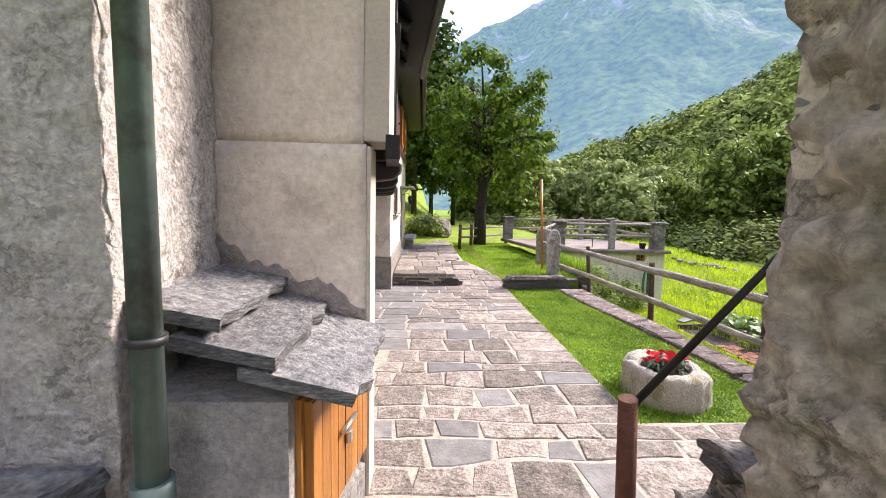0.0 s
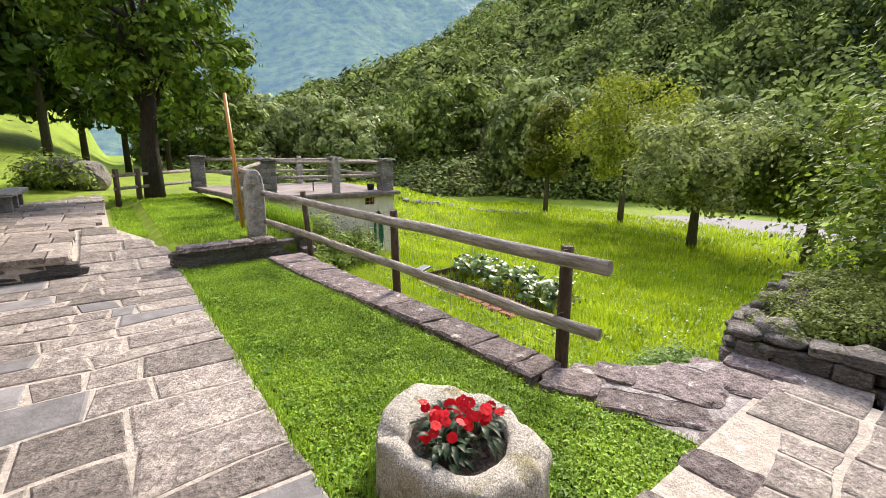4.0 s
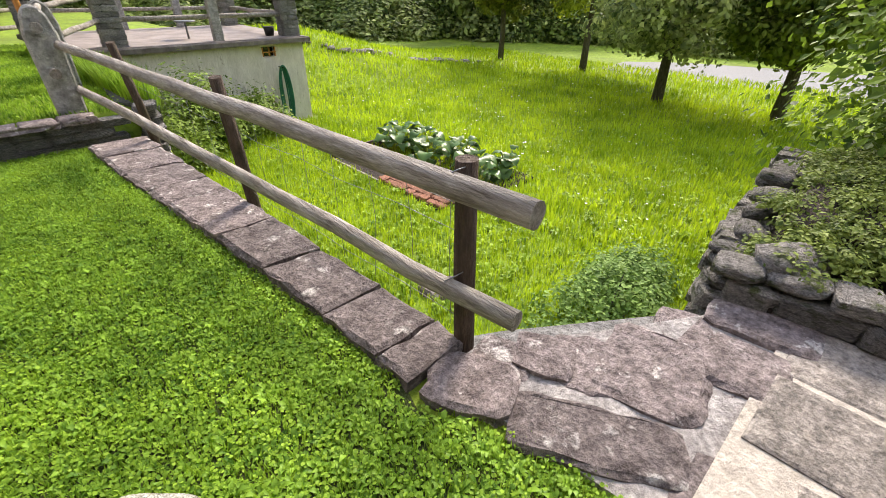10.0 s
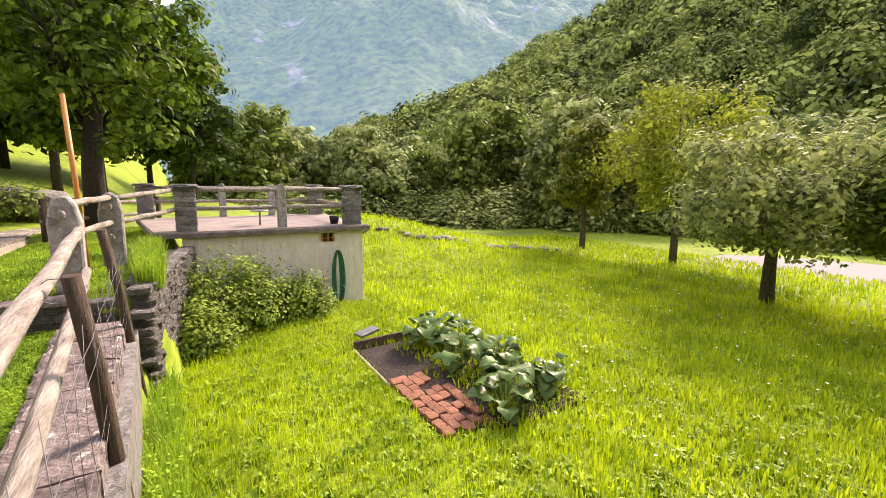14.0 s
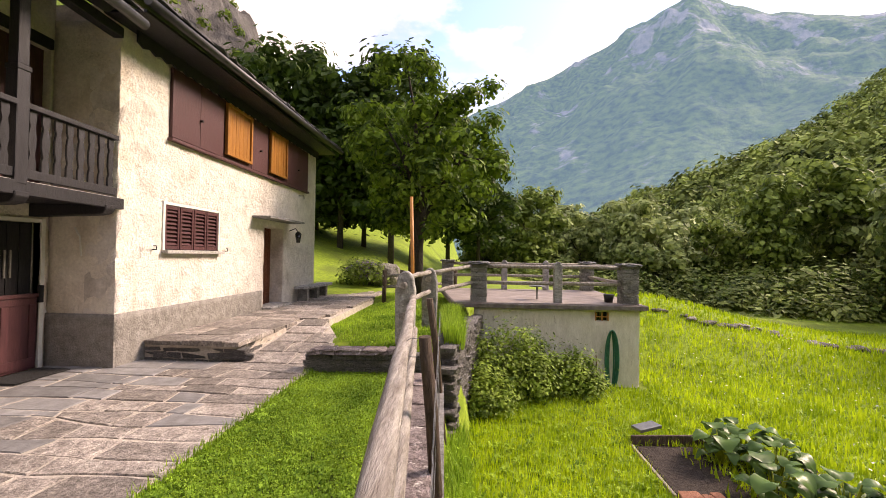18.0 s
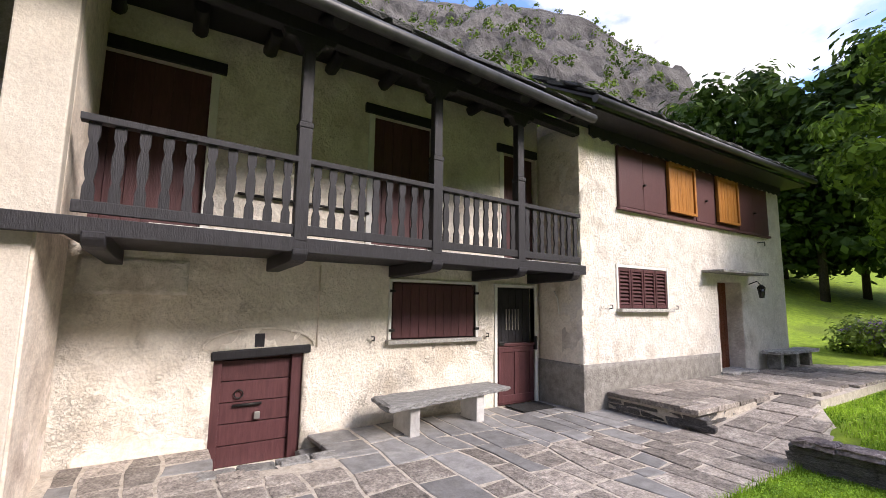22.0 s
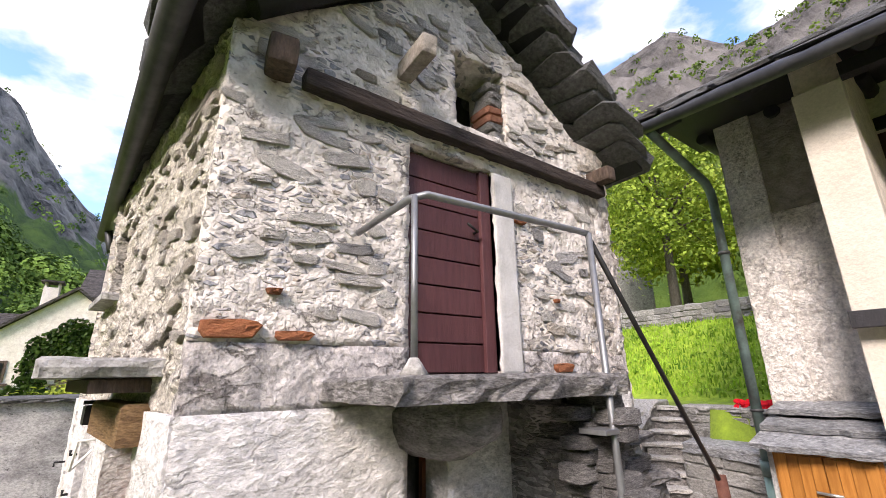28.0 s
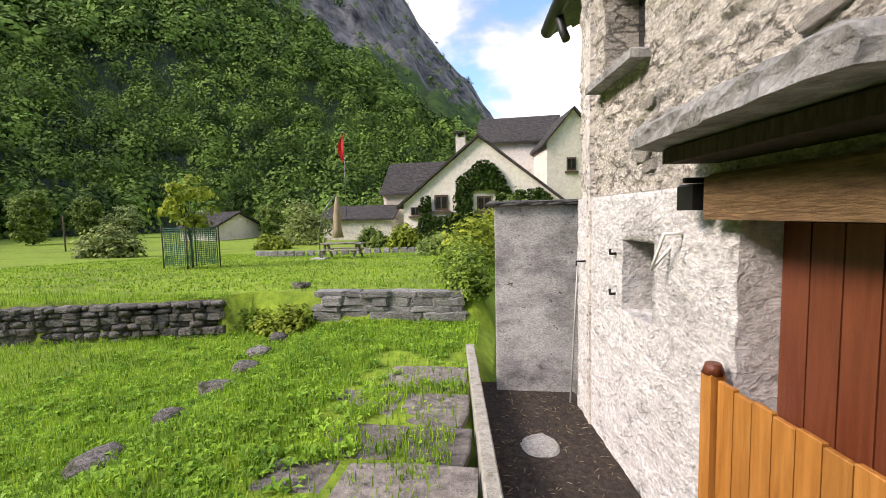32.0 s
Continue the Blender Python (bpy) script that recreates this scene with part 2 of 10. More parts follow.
def rubble_mat(name, mortar1, mortar2, tones, size=(3.2, 3.2, 6.5), bare=0.5, bump=1.0):
    """Rubble masonry: stones of several tones, partly drowned in mortar."""
    m = mat(name, mortar1, mortar2, 9, 0.92, 0, 20)
    n, l = m.node_tree.nodes, m.node_tree.links
    b = n["Principled BSDF"]
    tc = n.new("ShaderNodeTexCoord")
    warp = n.new("ShaderNodeTexNoise")
    warp.inputs["Scale"].default_value = 4.0
    l.new(tc.outputs["Object"], warp.inputs["Vector"])
    ad = n.new("ShaderNodeVectorMath")
    ad.operation = "MULTIPLY_ADD"
    ad.inputs[1].default_value = (0.14, 0.14, 0.07)
    l.new(warp.outputs["Color"], ad.inputs[0])
    l.new(tc.outputs["Object"], ad.inputs[2])
    mp = n.new("ShaderNodeMapping")
    mp.inputs["Scale"].default_value = size
    l.new(ad.outputs[0], mp.inputs[0])
    cell = n.new("ShaderNodeTexVoronoi")
    l.new(mp.outputs[0], cell.inputs["Vector"])
    edge = n.new("ShaderNodeTexVoronoi")
    edge.feature = "DISTANCE_TO_EDGE"
    l.new(mp.outputs[0], edge.inputs["Vector"])
    tone = n.new("ShaderNodeValToRGB")
    tone.color_ramp.interpolation = "CONSTANT"
    while len(tone.color_ramp.elements) < len(tones):
        tone.color_ramp.elements.new(0.5)
    for i, c in enumerate(tones):
        tone.color_ramp.elements[i].position = i / len(tones)
        tone.color_ramp.elements[i].color = rgb(c)
    sep = n.new("ShaderNodeSeparateColor")
    l.new(cell.outputs["Color"], sep.inputs[0])
    l.new(sep.outputs[0], tone.inputs[0])
    grain = n.new("ShaderNodeTexNoise")
    grain.inputs["Scale"].default_value, grain.inputs["Detail"].default_value = 26, 7
    l.new(tc.outputs["Object"], grain.inputs["Vector"])
    hs = n.new("ShaderNodeMixRGB")
    hs.blend_type = "MULTIPLY"
    hs.inputs[0].default_value = 0.55
    gr = n.new("ShaderNodeValToRGB")
    gr.color_ramp.elements[0].color, gr.color_ramp.elements[0].position = (0.4, 0.4, 0.4, 1), 0.3
    gr.color_ramp.elements[1].color, gr.color_ramp.elements[1].position = (1.25, 1.25, 1.25, 1), 0.7
    l.new(grain.outputs["Fac"], gr.inputs[0])
    l.new(tone.outputs[0], hs.inputs[1])
    l.new(gr.outputs[0], hs.inputs[2])
    cover = n.new("ShaderNodeTexNoise")
    cover.inputs["Scale"].default_value, cover.inputs["Detail"].default_value = 2.2, 6
    l.new(tc.outputs["Object"], cover.inputs["Vector"])
    sub = n.new("ShaderNodeMath")
    sub.operation = "MULTIPLY_ADD"
    sub.inputs[1].default_value = 0.9
    l.new(edge.outputs["Distance"], sub.inputs[0])
    l.new(cover.outputs["Fac"], sub.inputs[2])
    mask = n.new("ShaderNodeValToRGB")
    mask.color_ramp.elements[0].position, mask.color_ramp.elements[1].position = 1.08 - bare, 1.14 - bare
    l.new(sub.outputs[0], mask.inputs[0])
    mx = n.new("ShaderNodeMixRGB")
    l.new(mask.outputs[0], mx.inputs[0])
    old = b.inputs["Base Color"].links[0].from_socket
    l.new(old, mx.inputs[1])
    l.new(hs.outputs[0], mx.inputs[2])
    l.new(mx.outputs[0], b.inputs["Base Color"])
    hgt = n.new("ShaderNodeMath")
    hgt.operation = "MULTIPLY_ADD"
    hgt.inputs[1].default_value = 0.6
    l.new(mask.outputs[0], hgt.inputs[0])
    l.new(grain.outputs["Fac"], hgt.inputs[2])
    bp = n.new("ShaderNodeBump")
    bp.inputs["Strength"].default_value, bp.inputs["Distance"].default_value = bump, 0.03
    l.new(hgt.outputs[0], bp.inputs["Height"])
    l.new(bp.outputs[0], b.inputs["Normal"])
    return m


RUBBLE = rubble_mat("rubble_masonry", (0.52, 0.475, 0.43), (0.80, 0.745, 0.68), [(0.40, 0.38, 0.36), (0.27, 0.27, 0.28), (0.52, 0.49, 0.455), (0.34, 0.34, 0.35), (0.46, 0.40, 0.33), (0.43, 0.42, 0.41)], (1.9, 1.9, 4.8), 0.36)
ALLEY = mat("grey_rubble_cast", (0.56, 0.50, 0.45), (0.90, 0.83, 0.76), 9, 0.95, 1.0, 16, (0.34, 0.29, 0.255), 1.6, 0.60, stain2=(0.36, 0.32, 0.29), stain2_scale=5, stain2_at=0.66, dist=0.08, grain=0.3)
# Mottle and grain also paint shaded cavities, since flat light hides the relief.
ROUGHCAST = mat("rough_lime_plaster", (0.72, 0.665, 0.61), (0.97, 0.92, 0.86), 12, 0.95, 1.0, 30, (0.44, 0.37, 0.32), 1.5, 0.63, stain2=(0.46, 0.42, 0.39), stain2_scale=5, stain2_at=0.67, dist=0.06, grain=0.25)
RUBBLE_WHITE = mat("white_rough_cast", (0.64, 0.615, 0.59), (0.84, 0.81, 0.785), 6, 0.92, 1.0, 24, (0.50, 0.475, 0.455), 0.9, 0.57, stretch_by=(1, 1, 1.6), stain2=(0.36, 0.335, 0.32), stain2_scale=4.5, stain2_at=0.67, dist=0.03, grain=0.22)
crevices(PLASTER, (9, 9, 16), 0.08, 0.35, (0.34, 0.30, 0.25), 0.3, deep=0.008, mask_scale=2.6, mask_at=0.56)
crevices(PLASTER_WHITE, (9, 9, 16), 0.08, 0.35, (0.34, 0.30, 0.25), 0.3, deep=0.008, mask_scale=2.6, mask_at=0.56)
crevices(ROUGHCAST, (6, 6, 16), 0.08, 0.5, (0.24, 0.20, 0.165), 0.3, deep=0.022, mask_scale=4.0, mask_at=0.50)
crevices(ALLEY, (4, 4, 9), 0.09, 0.6, (0.17, 0.14, 0.12), 0.3, deep=0.035, mask_scale=3.0, mask_at=0.48)
crevices(RUBBLE, (4, 4, 11), 0.06, 0.7, (0.14, 0.12, 0.105), 0.3, deep=0.022, mask_scale=3.5, mask_at=0.50)
crevices(RUBBLE_WHITE, (4, 4, 20), 0.07, 0.28, (0.36, 0.335, 0.31), 0.12, (0.42, 0.42, 0), 0.010, 5.0, 0.50)
STONE = mat("grey_gneiss", (0.20, 0.195, 0.185), (0.40, 0.39, 0.37), 9, 0.88, 1.0, 26, (0.12, 0.12, 0.11), 2.5, 0.6, vary=0.3, stain2=(0.48, 0.47, 0.43), stain2_scale=6, stain2_at=0.63, dist=0.035)
STONE_LIGHT = mat("pale_granite", (0.27, 0.26, 0.24), (0.48, 0.46, 0.43), 30, 0.88, 0.5, 60, (0.30, 0.29, 0.22), 4, 0.58, vary=0.12)
PAVE = mat("paving_gneiss", (0.185, 0.162, 0.142), (0.42, 0.37, 0.325), 8, 0.8, 1.0, 36, (0.48, 0.435, 0.38), 3.0, 0.57, vary=0.38, stain2=(0.115, 0.095, 0.08), stain2_scale=6, stain2_at=0.61, dist=0.022, grain=0.42)
MORTAR = mat("pale_mortar", (0.38, 0.335, 0.28), (0.58, 0.52, 0.445), 12, 0.92, 0.6, 50, (0.34, 0.305, 0.26), 1.2, 0.60)
KERB = mat("kerb_gneiss", (0.125, 0.098, 0.094), (0.30, 0.25, 0.24), 9, 0.85, 1.0, 34, (0.58, 0.54, 0.505), 5.5, 0.59, vary=0.28, stain_soft=0.06, stain2=(0.085, 0.07, 0.065), stain2_scale=4, stain2_at=0.60, dist=0.03, grain=0.4)
SLATE = mat("slate", (0.065, 0.065, 0.066), (0.17, 0.172, 0.172), 12, 0.75, 0.9, 40, (0.26, 0.25, 0.235), 2.5, 0.62, vary=0.3)
SLATE_BLUE = mat("blue_grey_slate", (0.13, 0.135, 0.145), (0.34, 0.345, 0.35), 14, 0.75, 1.0, 30, (0.48, 0.47, 0.46), 6, 0.60, vary=0.2, stretch_by=(1, 1, 4), dist=0.03, grain=0.35)
DARKWOOD = mat("dark_stained_wood", (0.011, 0.0105, 0.0125), (0.023, 0.021, 0.025), 5, 0.55, 0.3, 60, vary=0.15, stretch_by=(6, 6, 1))
MAROON = mat("maroon_painted_wood", (0.066, 0.023, 0.025), (0.100, 0.037, 0.039), 4, 0.5, 0.25, 50, vary=0.12, stretch_by=(8, 8, 1))
HONEY = mat("varnished_honey_wood", (0.30, 0.115, 0.022), (0.46, 0.20, 0.045), 3, 0.4, 0.2, 40, (0.2, 0.075, 0.018), 2, 0.6, vary=0.15, stretch_by=(9, 9, 0.8))
REDDOOR = mat("red_brown_door_wood", (0.115, 0.030, 0.012), (0.165, 0.048, 0.02), 3, 0.4, 0.2, 40, vary=0.12, stretch_by=(9, 9, 0.8))
LOG = mat("weathered_log", (0.16, 0.13, 0.105), (0.42, 0.38, 0.33), 5, 0.9, 0.9, 30, (0.08, 0.065, 0.055), 3, 0.6, stretch_by=(1, 1, 1))
LOGDARK = mat("dark_post_wood", (0.055, 0.036, 0.026), (0.13, 0.09, 0.065), 6, 0.85, 0.8, 30, (0.2, 0.17, 0.14), 3, 0.62, stretch_by=(5, 5, 1))
DARKBEAM = mat("dark_old_beam", (0.022, 0.016, 0.014), (0.065, 0.048, 0.04), 5, 0.85, 0.9, 30, (0.10, 0.08, 0.065), 4, 0.62, stretch_by=(0.7, 5, 5))
RUST = mat("rusty_iron", (0.075, 0.026, 0.016), (0.13, 0.05, 0.03), 10, 0.75, 0.4, 60)
STEEL = mat("grey_steel_pipe", (0.16, 0.165, 0.17), (0.25, 0.255, 0.26), 8, 0.45, 0.1, 60, (0.13, 0.08, 0.06), 4, 0.65, metal=0.6)
COPPER = mat("patinated_copper", (0.09, 0.125, 0.12), (0.17, 0.245, 0.225), 4, 0.5, 0.1, 40, (0.06, 0.055, 0.05), 1.4, 0.5, metal=0.35)
GUTTER = mat("dark_metal_gutter", (0.045, 0.046, 0.048), (0.085, 0.085, 0.085), 5, 0.5, 0.05, 40, metal=0.5)
CHROME = mat("bright_metal", (0.5, 0.5, 0.48), (0.6, 0.6, 0.58), 10, 0.3, metal=0.9)
IRON = mat("black_iron", (0.012, 0.012, 0.012), (0.025, 0.024, 0.023), 10, 0.5, metal=0.4)
GRASS_SOIL = mat("lawn_ground", (0.12, 0.20, 0.012), (0.27, 0.38, 0.026), 5.0, 0.95, 0.6, 30, (0.14, 0.20, 0.02), 0.35, 0.5, world_space=True)
SOIL = mat("dark_soil", (0.022, 0.016, 0.012), (0.06, 0.044, 0.034), 18, 0.95, 1.0, 60, world_space=True)
BRICKRED = mat("old_red_brick", (0.19, 0.075, 0.045), (0.33, 0.15, 0.09), 10, 0.9, 0.5, 60, (0.16, 0.09, 0.06), 3, 0.58, vary=0.2)
ROAD = mat("grey_asphalt_road", (0.20, 0.20, 0.20), (0.28, 0.28, 0.28), 20, 0.9, 0.3, 60, world_space=True)
BARK = mat("dark_bark", (0.022, 0.018, 0.014), (0.06, 0.05, 0.04), 8, 0.95, 1.0, 25, stretch_by=(4, 4, 1))
BARKGREY = mat("grey_bark", (0.06, 0.052, 0.042), (0.13, 0.115, 0.095), 8, 0.95, 1.0, 25, (0.2, 0.2, 0.17), 4, 0.6, stretch_by=(4, 4, 1))
WHITEFRAME = mat("white_frame_paint", (0.66, 0.65, 0.60), (0.76, 0.75, 0.70), 6, 0.7, 0.15, 50)
CONCRETE = mat("pale_concrete", (0.44, 0.43, 0.41), (0.58, 0.57, 0.55), 5, 0.9, 0.3, 50, (0.30, 0.29, 0.28), 1.0, 0.55)
GLASSDARK = mat("dark_window_glass", (0.012, 0.013, 0.014), (0.02, 0.02, 0.022), 1, 0.06, spec=0.6)
LEAF_GREEN = leaf_mat("leaf_green", (0.045, 0.085, 0.018), (0.34, 0.45, 0.11))
LEAF_YELLOW = leaf_mat("leaf_yellow_green", (0.075, 0.125, 0.012), (0.44, 0.50, 0.06))
LEAF_DARK = leaf_mat("leaf_dark", (0.016, 0.040, 0.010), (0.085, 0.145, 0.028))
LEAF_APPLE = leaf_mat("leaf_apple", (0.045, 0.080, 0.024), (0.50, 0.58, 0.21))
GRASS = leaf_mat("grass_blades", (0.08, 0.185, 0.016), (0.40, 0.60, 0.06), 1.6, 0.4)
GRASS_LONG = leaf_mat("meadow_blades", (0.17, 0.29, 0.012), (0.56, 0.70, 0.035), 0.9, 0.4)


# ---- builders ----
def thing(name, label, category, at=(0, 0, 0), group="", kind=""):
    e = new(name)
    e.location = at
    return tagged(e, label, category, group, kind)


def origin(ob):
    m = ob.matrix_basis.copy()
    while ob.parent:
        ob = ob.parent
        m = ob.matrix_basis @ m
    return m


def part(name, bm, material, parent=None, label="", smooth=False):
    """Links a bmesh, modelled in world metres, as one mesh object under a thing or a part."""
    me = bpy.data.meshes.new(name)
    bm.to_mesh(me)
    bm.free()
    me.materials.append(material)
    if smooth:
        me.shade_smooth()
    ob = new(name, me)
    if parent is not None:
        ob.parent = parent
        me.transform(origin(parent).inverted())
    return tagged(ob, label) if label else ob


def box(lo, hi, bevel=0.0, bm=None):
    bm = bm or bmesh.new()
    r = bmesh.ops.create_cube(bm, size=1.0)["verts"]
    c = [(a + b) / 2 for a, b in zip(lo, hi)]
    s = [abs(b - a) for a, b in zip(lo, hi)]
    for v in r:
        v.co = Vector((v.co.x * s[0] + c[0], v.co.y * s[1] + c[1], v.co.z * s[2] + c[2]))
    if bevel:
        es = {e for v in r for e in v.link_edges}
        bmesh.ops.bevel(bm, geom=list(es), offset=min(bevel, min(s) * 0.45), segments=2, affect="EDGES", profile=0.6)
    return bm


def beam(a, b, w, h, bevel=0.006, bm=None, up=(0, 0, 1)):
    """A squared timber from a to b, w wide and h high."""
    own = bmesh.new()
    a, b = Vector(a), Vector(b)
    d = b - a
    box((-w / 2, -h / 2, 0), (w / 2, h / 2, d.length), bevel, own)
    z = d.normalized()
    x = Vector(up).cross(z)
    x = x.normalized() if x.length > 1e-4 else Vector((1, 0, 0))
    y = z.cross(x)
    m = Matrix((x, y, z)).transposed().to_4x4()
    m.translation = a
    own.transform(m)
    if bm is None:
        return own
    tmp = bpy.data.meshes.new("tmp")
    own.to_mesh(tmp)
    own.free()
    bm.from_mesh(tmp)
    bpy.data.meshes.remove(tmp)
    return bm


def tube(points, radii, sides=10, jitter=0.0, bm=None, cap=True):
    """A round bar, pipe, log or limb along points."""
    bm = bm or bmesh.new()
    pts = [Vector(p) for p in points]
    if not hasattr(radii, "__len__"):
        radii = [radii] * len(pts)
    rings = []
    side = None
    for i, p in enumerate(pts):
        d = (pts[min(i + 1, len(pts) - 1)] - pts[max(i - 1, 0)]).normalized()
        if side is None:
            side = d.orthogonal().normalized()
        side = (side - d * side.dot(d)).normalized()
        up = d.cross(side)
        ring = []
        for k in range(sides):
            a = 2 * math.pi * k / sides
            rr = radii[i] * (1 + random.uniform(-jitter, jitter))
            ring.append(bm.verts.new(p + (side * math.cos(a) + up * math.sin(a)) * rr))
        rings.append(ring)
    for r0, r1 in zip(rings, rings[1:]):
        for k in range(sides):
            f = bm.faces.new((r0[k], r0[(k + 1) % sides], r1[(k + 1) % sides], r1[k]))
            f.smooth = True
    if cap:
        bm.faces.new(rings[0][::-1])
        bm.faces.new(rings[-1])
    return bm


def prism(poly, z0, z1, bevel=0.0, bm=None, wobble=0.0):
    """A slab over a polygon in plan."""
    bm = bm or bmesh.new()
    lo = [bm.verts.new((x, y, z0)) for x, y in poly]
    hi = [bm.verts.new((x, y, z1 + random.uniform(-wobble, wobble))) for x, y in poly]
    n = len(poly)
    top = bm.faces.new(hi)
    bm.faces.new(lo[::-1])
    for i in range(n):
        bm.faces.new((lo[i], lo[(i + 1) % n], hi[(i + 1) % n], hi[i]))
    if bevel:
        bmesh.ops.bevel(bm, geom=list(top.edges), offset=bevel, segments=1, affect="EDGES")
    return bm


def side_prism(outline, axis, a, b, bevel=0.0, bm=None):
    """A plate with an outline of (u, z), thick from a to b along the axis 'x' or 'y'; u runs along the other one."""
    bm = bm or bmesh.new()
    mk = (lambda u, z, w: (w, u, z)) if axis == "x" else (lambda u, z, w: (u, w, z))
    f0 = [bm.verts.new(mk(u, z, a)) for u, z in outline]
    f1 = [bm.verts.new(mk(u, z, b)) for u, z in outline]
    n = len(outline)
    bm.faces.new(f0[::-1])
    bm.faces.new(f1)
    for i in range(n):
        bm.faces.new((f0[i], f0[(i + 1) % n], f1[(i + 1) % n], f1[i]))
    bmesh.ops.recalc_face_normals(bm, faces=bm.faces)
    if bevel:
        bmesh.ops.bevel(bm, geom=list(bm.edges), offset=bevel, segments=1, affect="EDGES")
    return bm


def rough_wall(a, b, z0, z1, thick, step=0.12, rough=0.015, holes=(), relief=None, top=None, bm=None):
    """An upright wall from plan point a to b, thick to the left of that way, its outer face (on the right) uneven.
    holes: (u0, u1, z0, z1) openings that go right through. relief(u, z): how far the face stands proud."""
    bm = bm or bmesh.new()
    a, b = Vector(a), Vector(b)
    d = b - a
    length = d.length
    d.normalize()
    out = Vector((d.y, -d.x))
    def cuts(lo, hi, marks):
        vals = [lo, hi] + [m for m in marks if lo < m < hi]
        vals = sorted(set(round(v, 4) for v in vals))
        res = []
        for p, q in zip(vals, vals[1:]):
            k = max(1, round((q - p) / step))
            res += [p + (q - p) * i / k for i in range(k)]
        return res + [vals[-1]]
    us = cuts(0, length, [h for x in holes for h in x[:2]])
    zs = cuts(z0, z1, [h for x in holes for h in x[2:4]])
    def depth(u, z):
        if relief:
            return relief(u, z)
        return rough * (noise.noise((u * 4.1 + a.x, z * 4.1, a.y)) + 0.6 * noise.noise((u * 11 + a.y, z * 11, a.x)))
    def edge(u, z):
        return any((abs(u - h[0]) < 1e-3 or abs(u - h[1]) < 1e-3) and h[2] - 1e-3 <= z <= h[3] + 1e-3 or
                   (abs(z - h[2]) < 1e-3 or abs(z - h[3]) < 1e-3) and h[0] - 1e-3 <= u <= h[1] + 1e-3 for h in holes)
    grid = {}
    for i, u in enumerate(us):
        for j, z in enumerate(zs):
            k = 0.0 if i in (0, len(us) - 1) and not relief else depth(u, z)
            p = a + d * u + out * k
            zz = z if not top else min(z, top(u))
            grid[i, j] = bm.verts.new((p.x, p.y, zz))
    inner = {}
    def inn(i, j):
        if (i, j) not in inner:
            p = a + d * us[i] - out * thick
            zz = zs[j] if not top else min(zs[j], top(us[i]))
            inner[i, j] = bm.verts.new((p.x, p.y, zz))
        return inner[i, j]
    def solid(i, j):
        if not (0 <= i < len(us) - 1 and 0 <= j < len(zs) - 1):
            return False
        u, z = (us[i] + us[i + 1]) / 2, (zs[j] + zs[j + 1]) / 2
        if top and zs[j] >= max(top(us[i]), top(us[i + 1])):
            return False
        return not any(h[0] < u < h[1] and h[2] < z < h[3] for h in holes)
    for i in range(len(us) - 1):
        for j in range(len(zs) - 1):
            if not solid(i, j):
                continue
            f = bm.faces.new((grid[i, j], grid[i + 1, j], grid[i + 1, j + 1], grid[i, j + 1]))
            f.smooth = True
            bm.faces.new((inn(i, j), inn(i, j + 1), inn(i + 1, j + 1), inn(i + 1, j)))
            for (di, dj), (p, q) in (((-1, 0), ((i, j + 1), (i, j))), ((1, 0), ((i + 1, j), (i + 1, j + 1))),
                                     ((0, -1), ((i, j), (i + 1, j))), ((0, 1), ((i + 1, j + 1), (i, j + 1)))):
                if not solid(i + di, j + dj):
                    bm.faces.new((grid[q], grid[p], inn(*p), inn(*q)))
    bmesh.ops.recalc_face_normals(bm, faces=bm.faces)
    return bm


def stone_mesh(name, seed, material, flat=1.0, rounded=False):
    """A rough block about 1 m across, to be scaled: few faces, chipped corners."""
    rnd = random.Random(seed)
    bm = bmesh.new()
    if rounded:
        bmesh.ops.create_icosphere(bm, subdivisions=2, radius=0.62)
        shift = Vector((seed * 3.7, seed * 1.3, 0))
        for v in bm.verts:
            c = v.co.normalized()
            big = max(abs(c.x), abs(c.y), abs(c.z))
            v.co = c * (0.5 / big * 0.55 + 0.5 * 0.45) * (1 + 0.28 * noise.noise(c * 1.7 + shift))
        for f in bm.faces:
            f.smooth = True
    else:
        bmesh.ops.create_cube(bm, size=1.0)
        bmesh.ops.bevel(bm, geom=list(bm.edges), offset=0.13, segments=1, affect="EDGES")
    for v in bm.verts:
        v.co += Vector([rnd.uniform(-0.07, 0.07) for _ in range(3)]) * (0.4 if rounded else 1.0)
        v.co.z *= flat
    me = bpy.data.meshes.new(name)
    bm.to_mesh(me)
    bm.free()
    me.materials.append(material)
    return me


def add_piece(name, me, m, parent):
    ob = new(name, me)
    ob.parent = parent
    ob.matrix_basis = origin(parent).inverted() @ m
    return ob


def soup(name, verts, faces, material, parent=None, smooth=False):
    me = bpy.data.meshes.new(name)
    me.from_pydata(verts, [], faces)
    me.materials.append(material)
    if smooth:
        me.shade_smooth()
    ob = new(name, me)
    if parent is not None:
        ob.parent = parent
        me.transform(origin(parent).inverted())
    return ob

CEL_PIT = (-0.2, 0.95, -5.45, -3.95)


# ---- ground: one sheet from the yard to the horizon ----
def smooth(a, b, t):
    t = min(1.0, max(0.0, (t - a) / (b - a)))
    return t * t * (3 - 2 * t)


def lerp(a, b, t):
    return a + (b - a) * t


def kerb_x(y):
    """Outer line of the low wall between the upper lawn strip and the orchard."""
    return 5.53 - 0.062 * (y - 0.16)


def edge_x(y):
    """Ragged stone edge at the top of the bank, where the fence ends."""
    return lerp(7.15, 5.86, smooth(-5.7, -4.95, y))


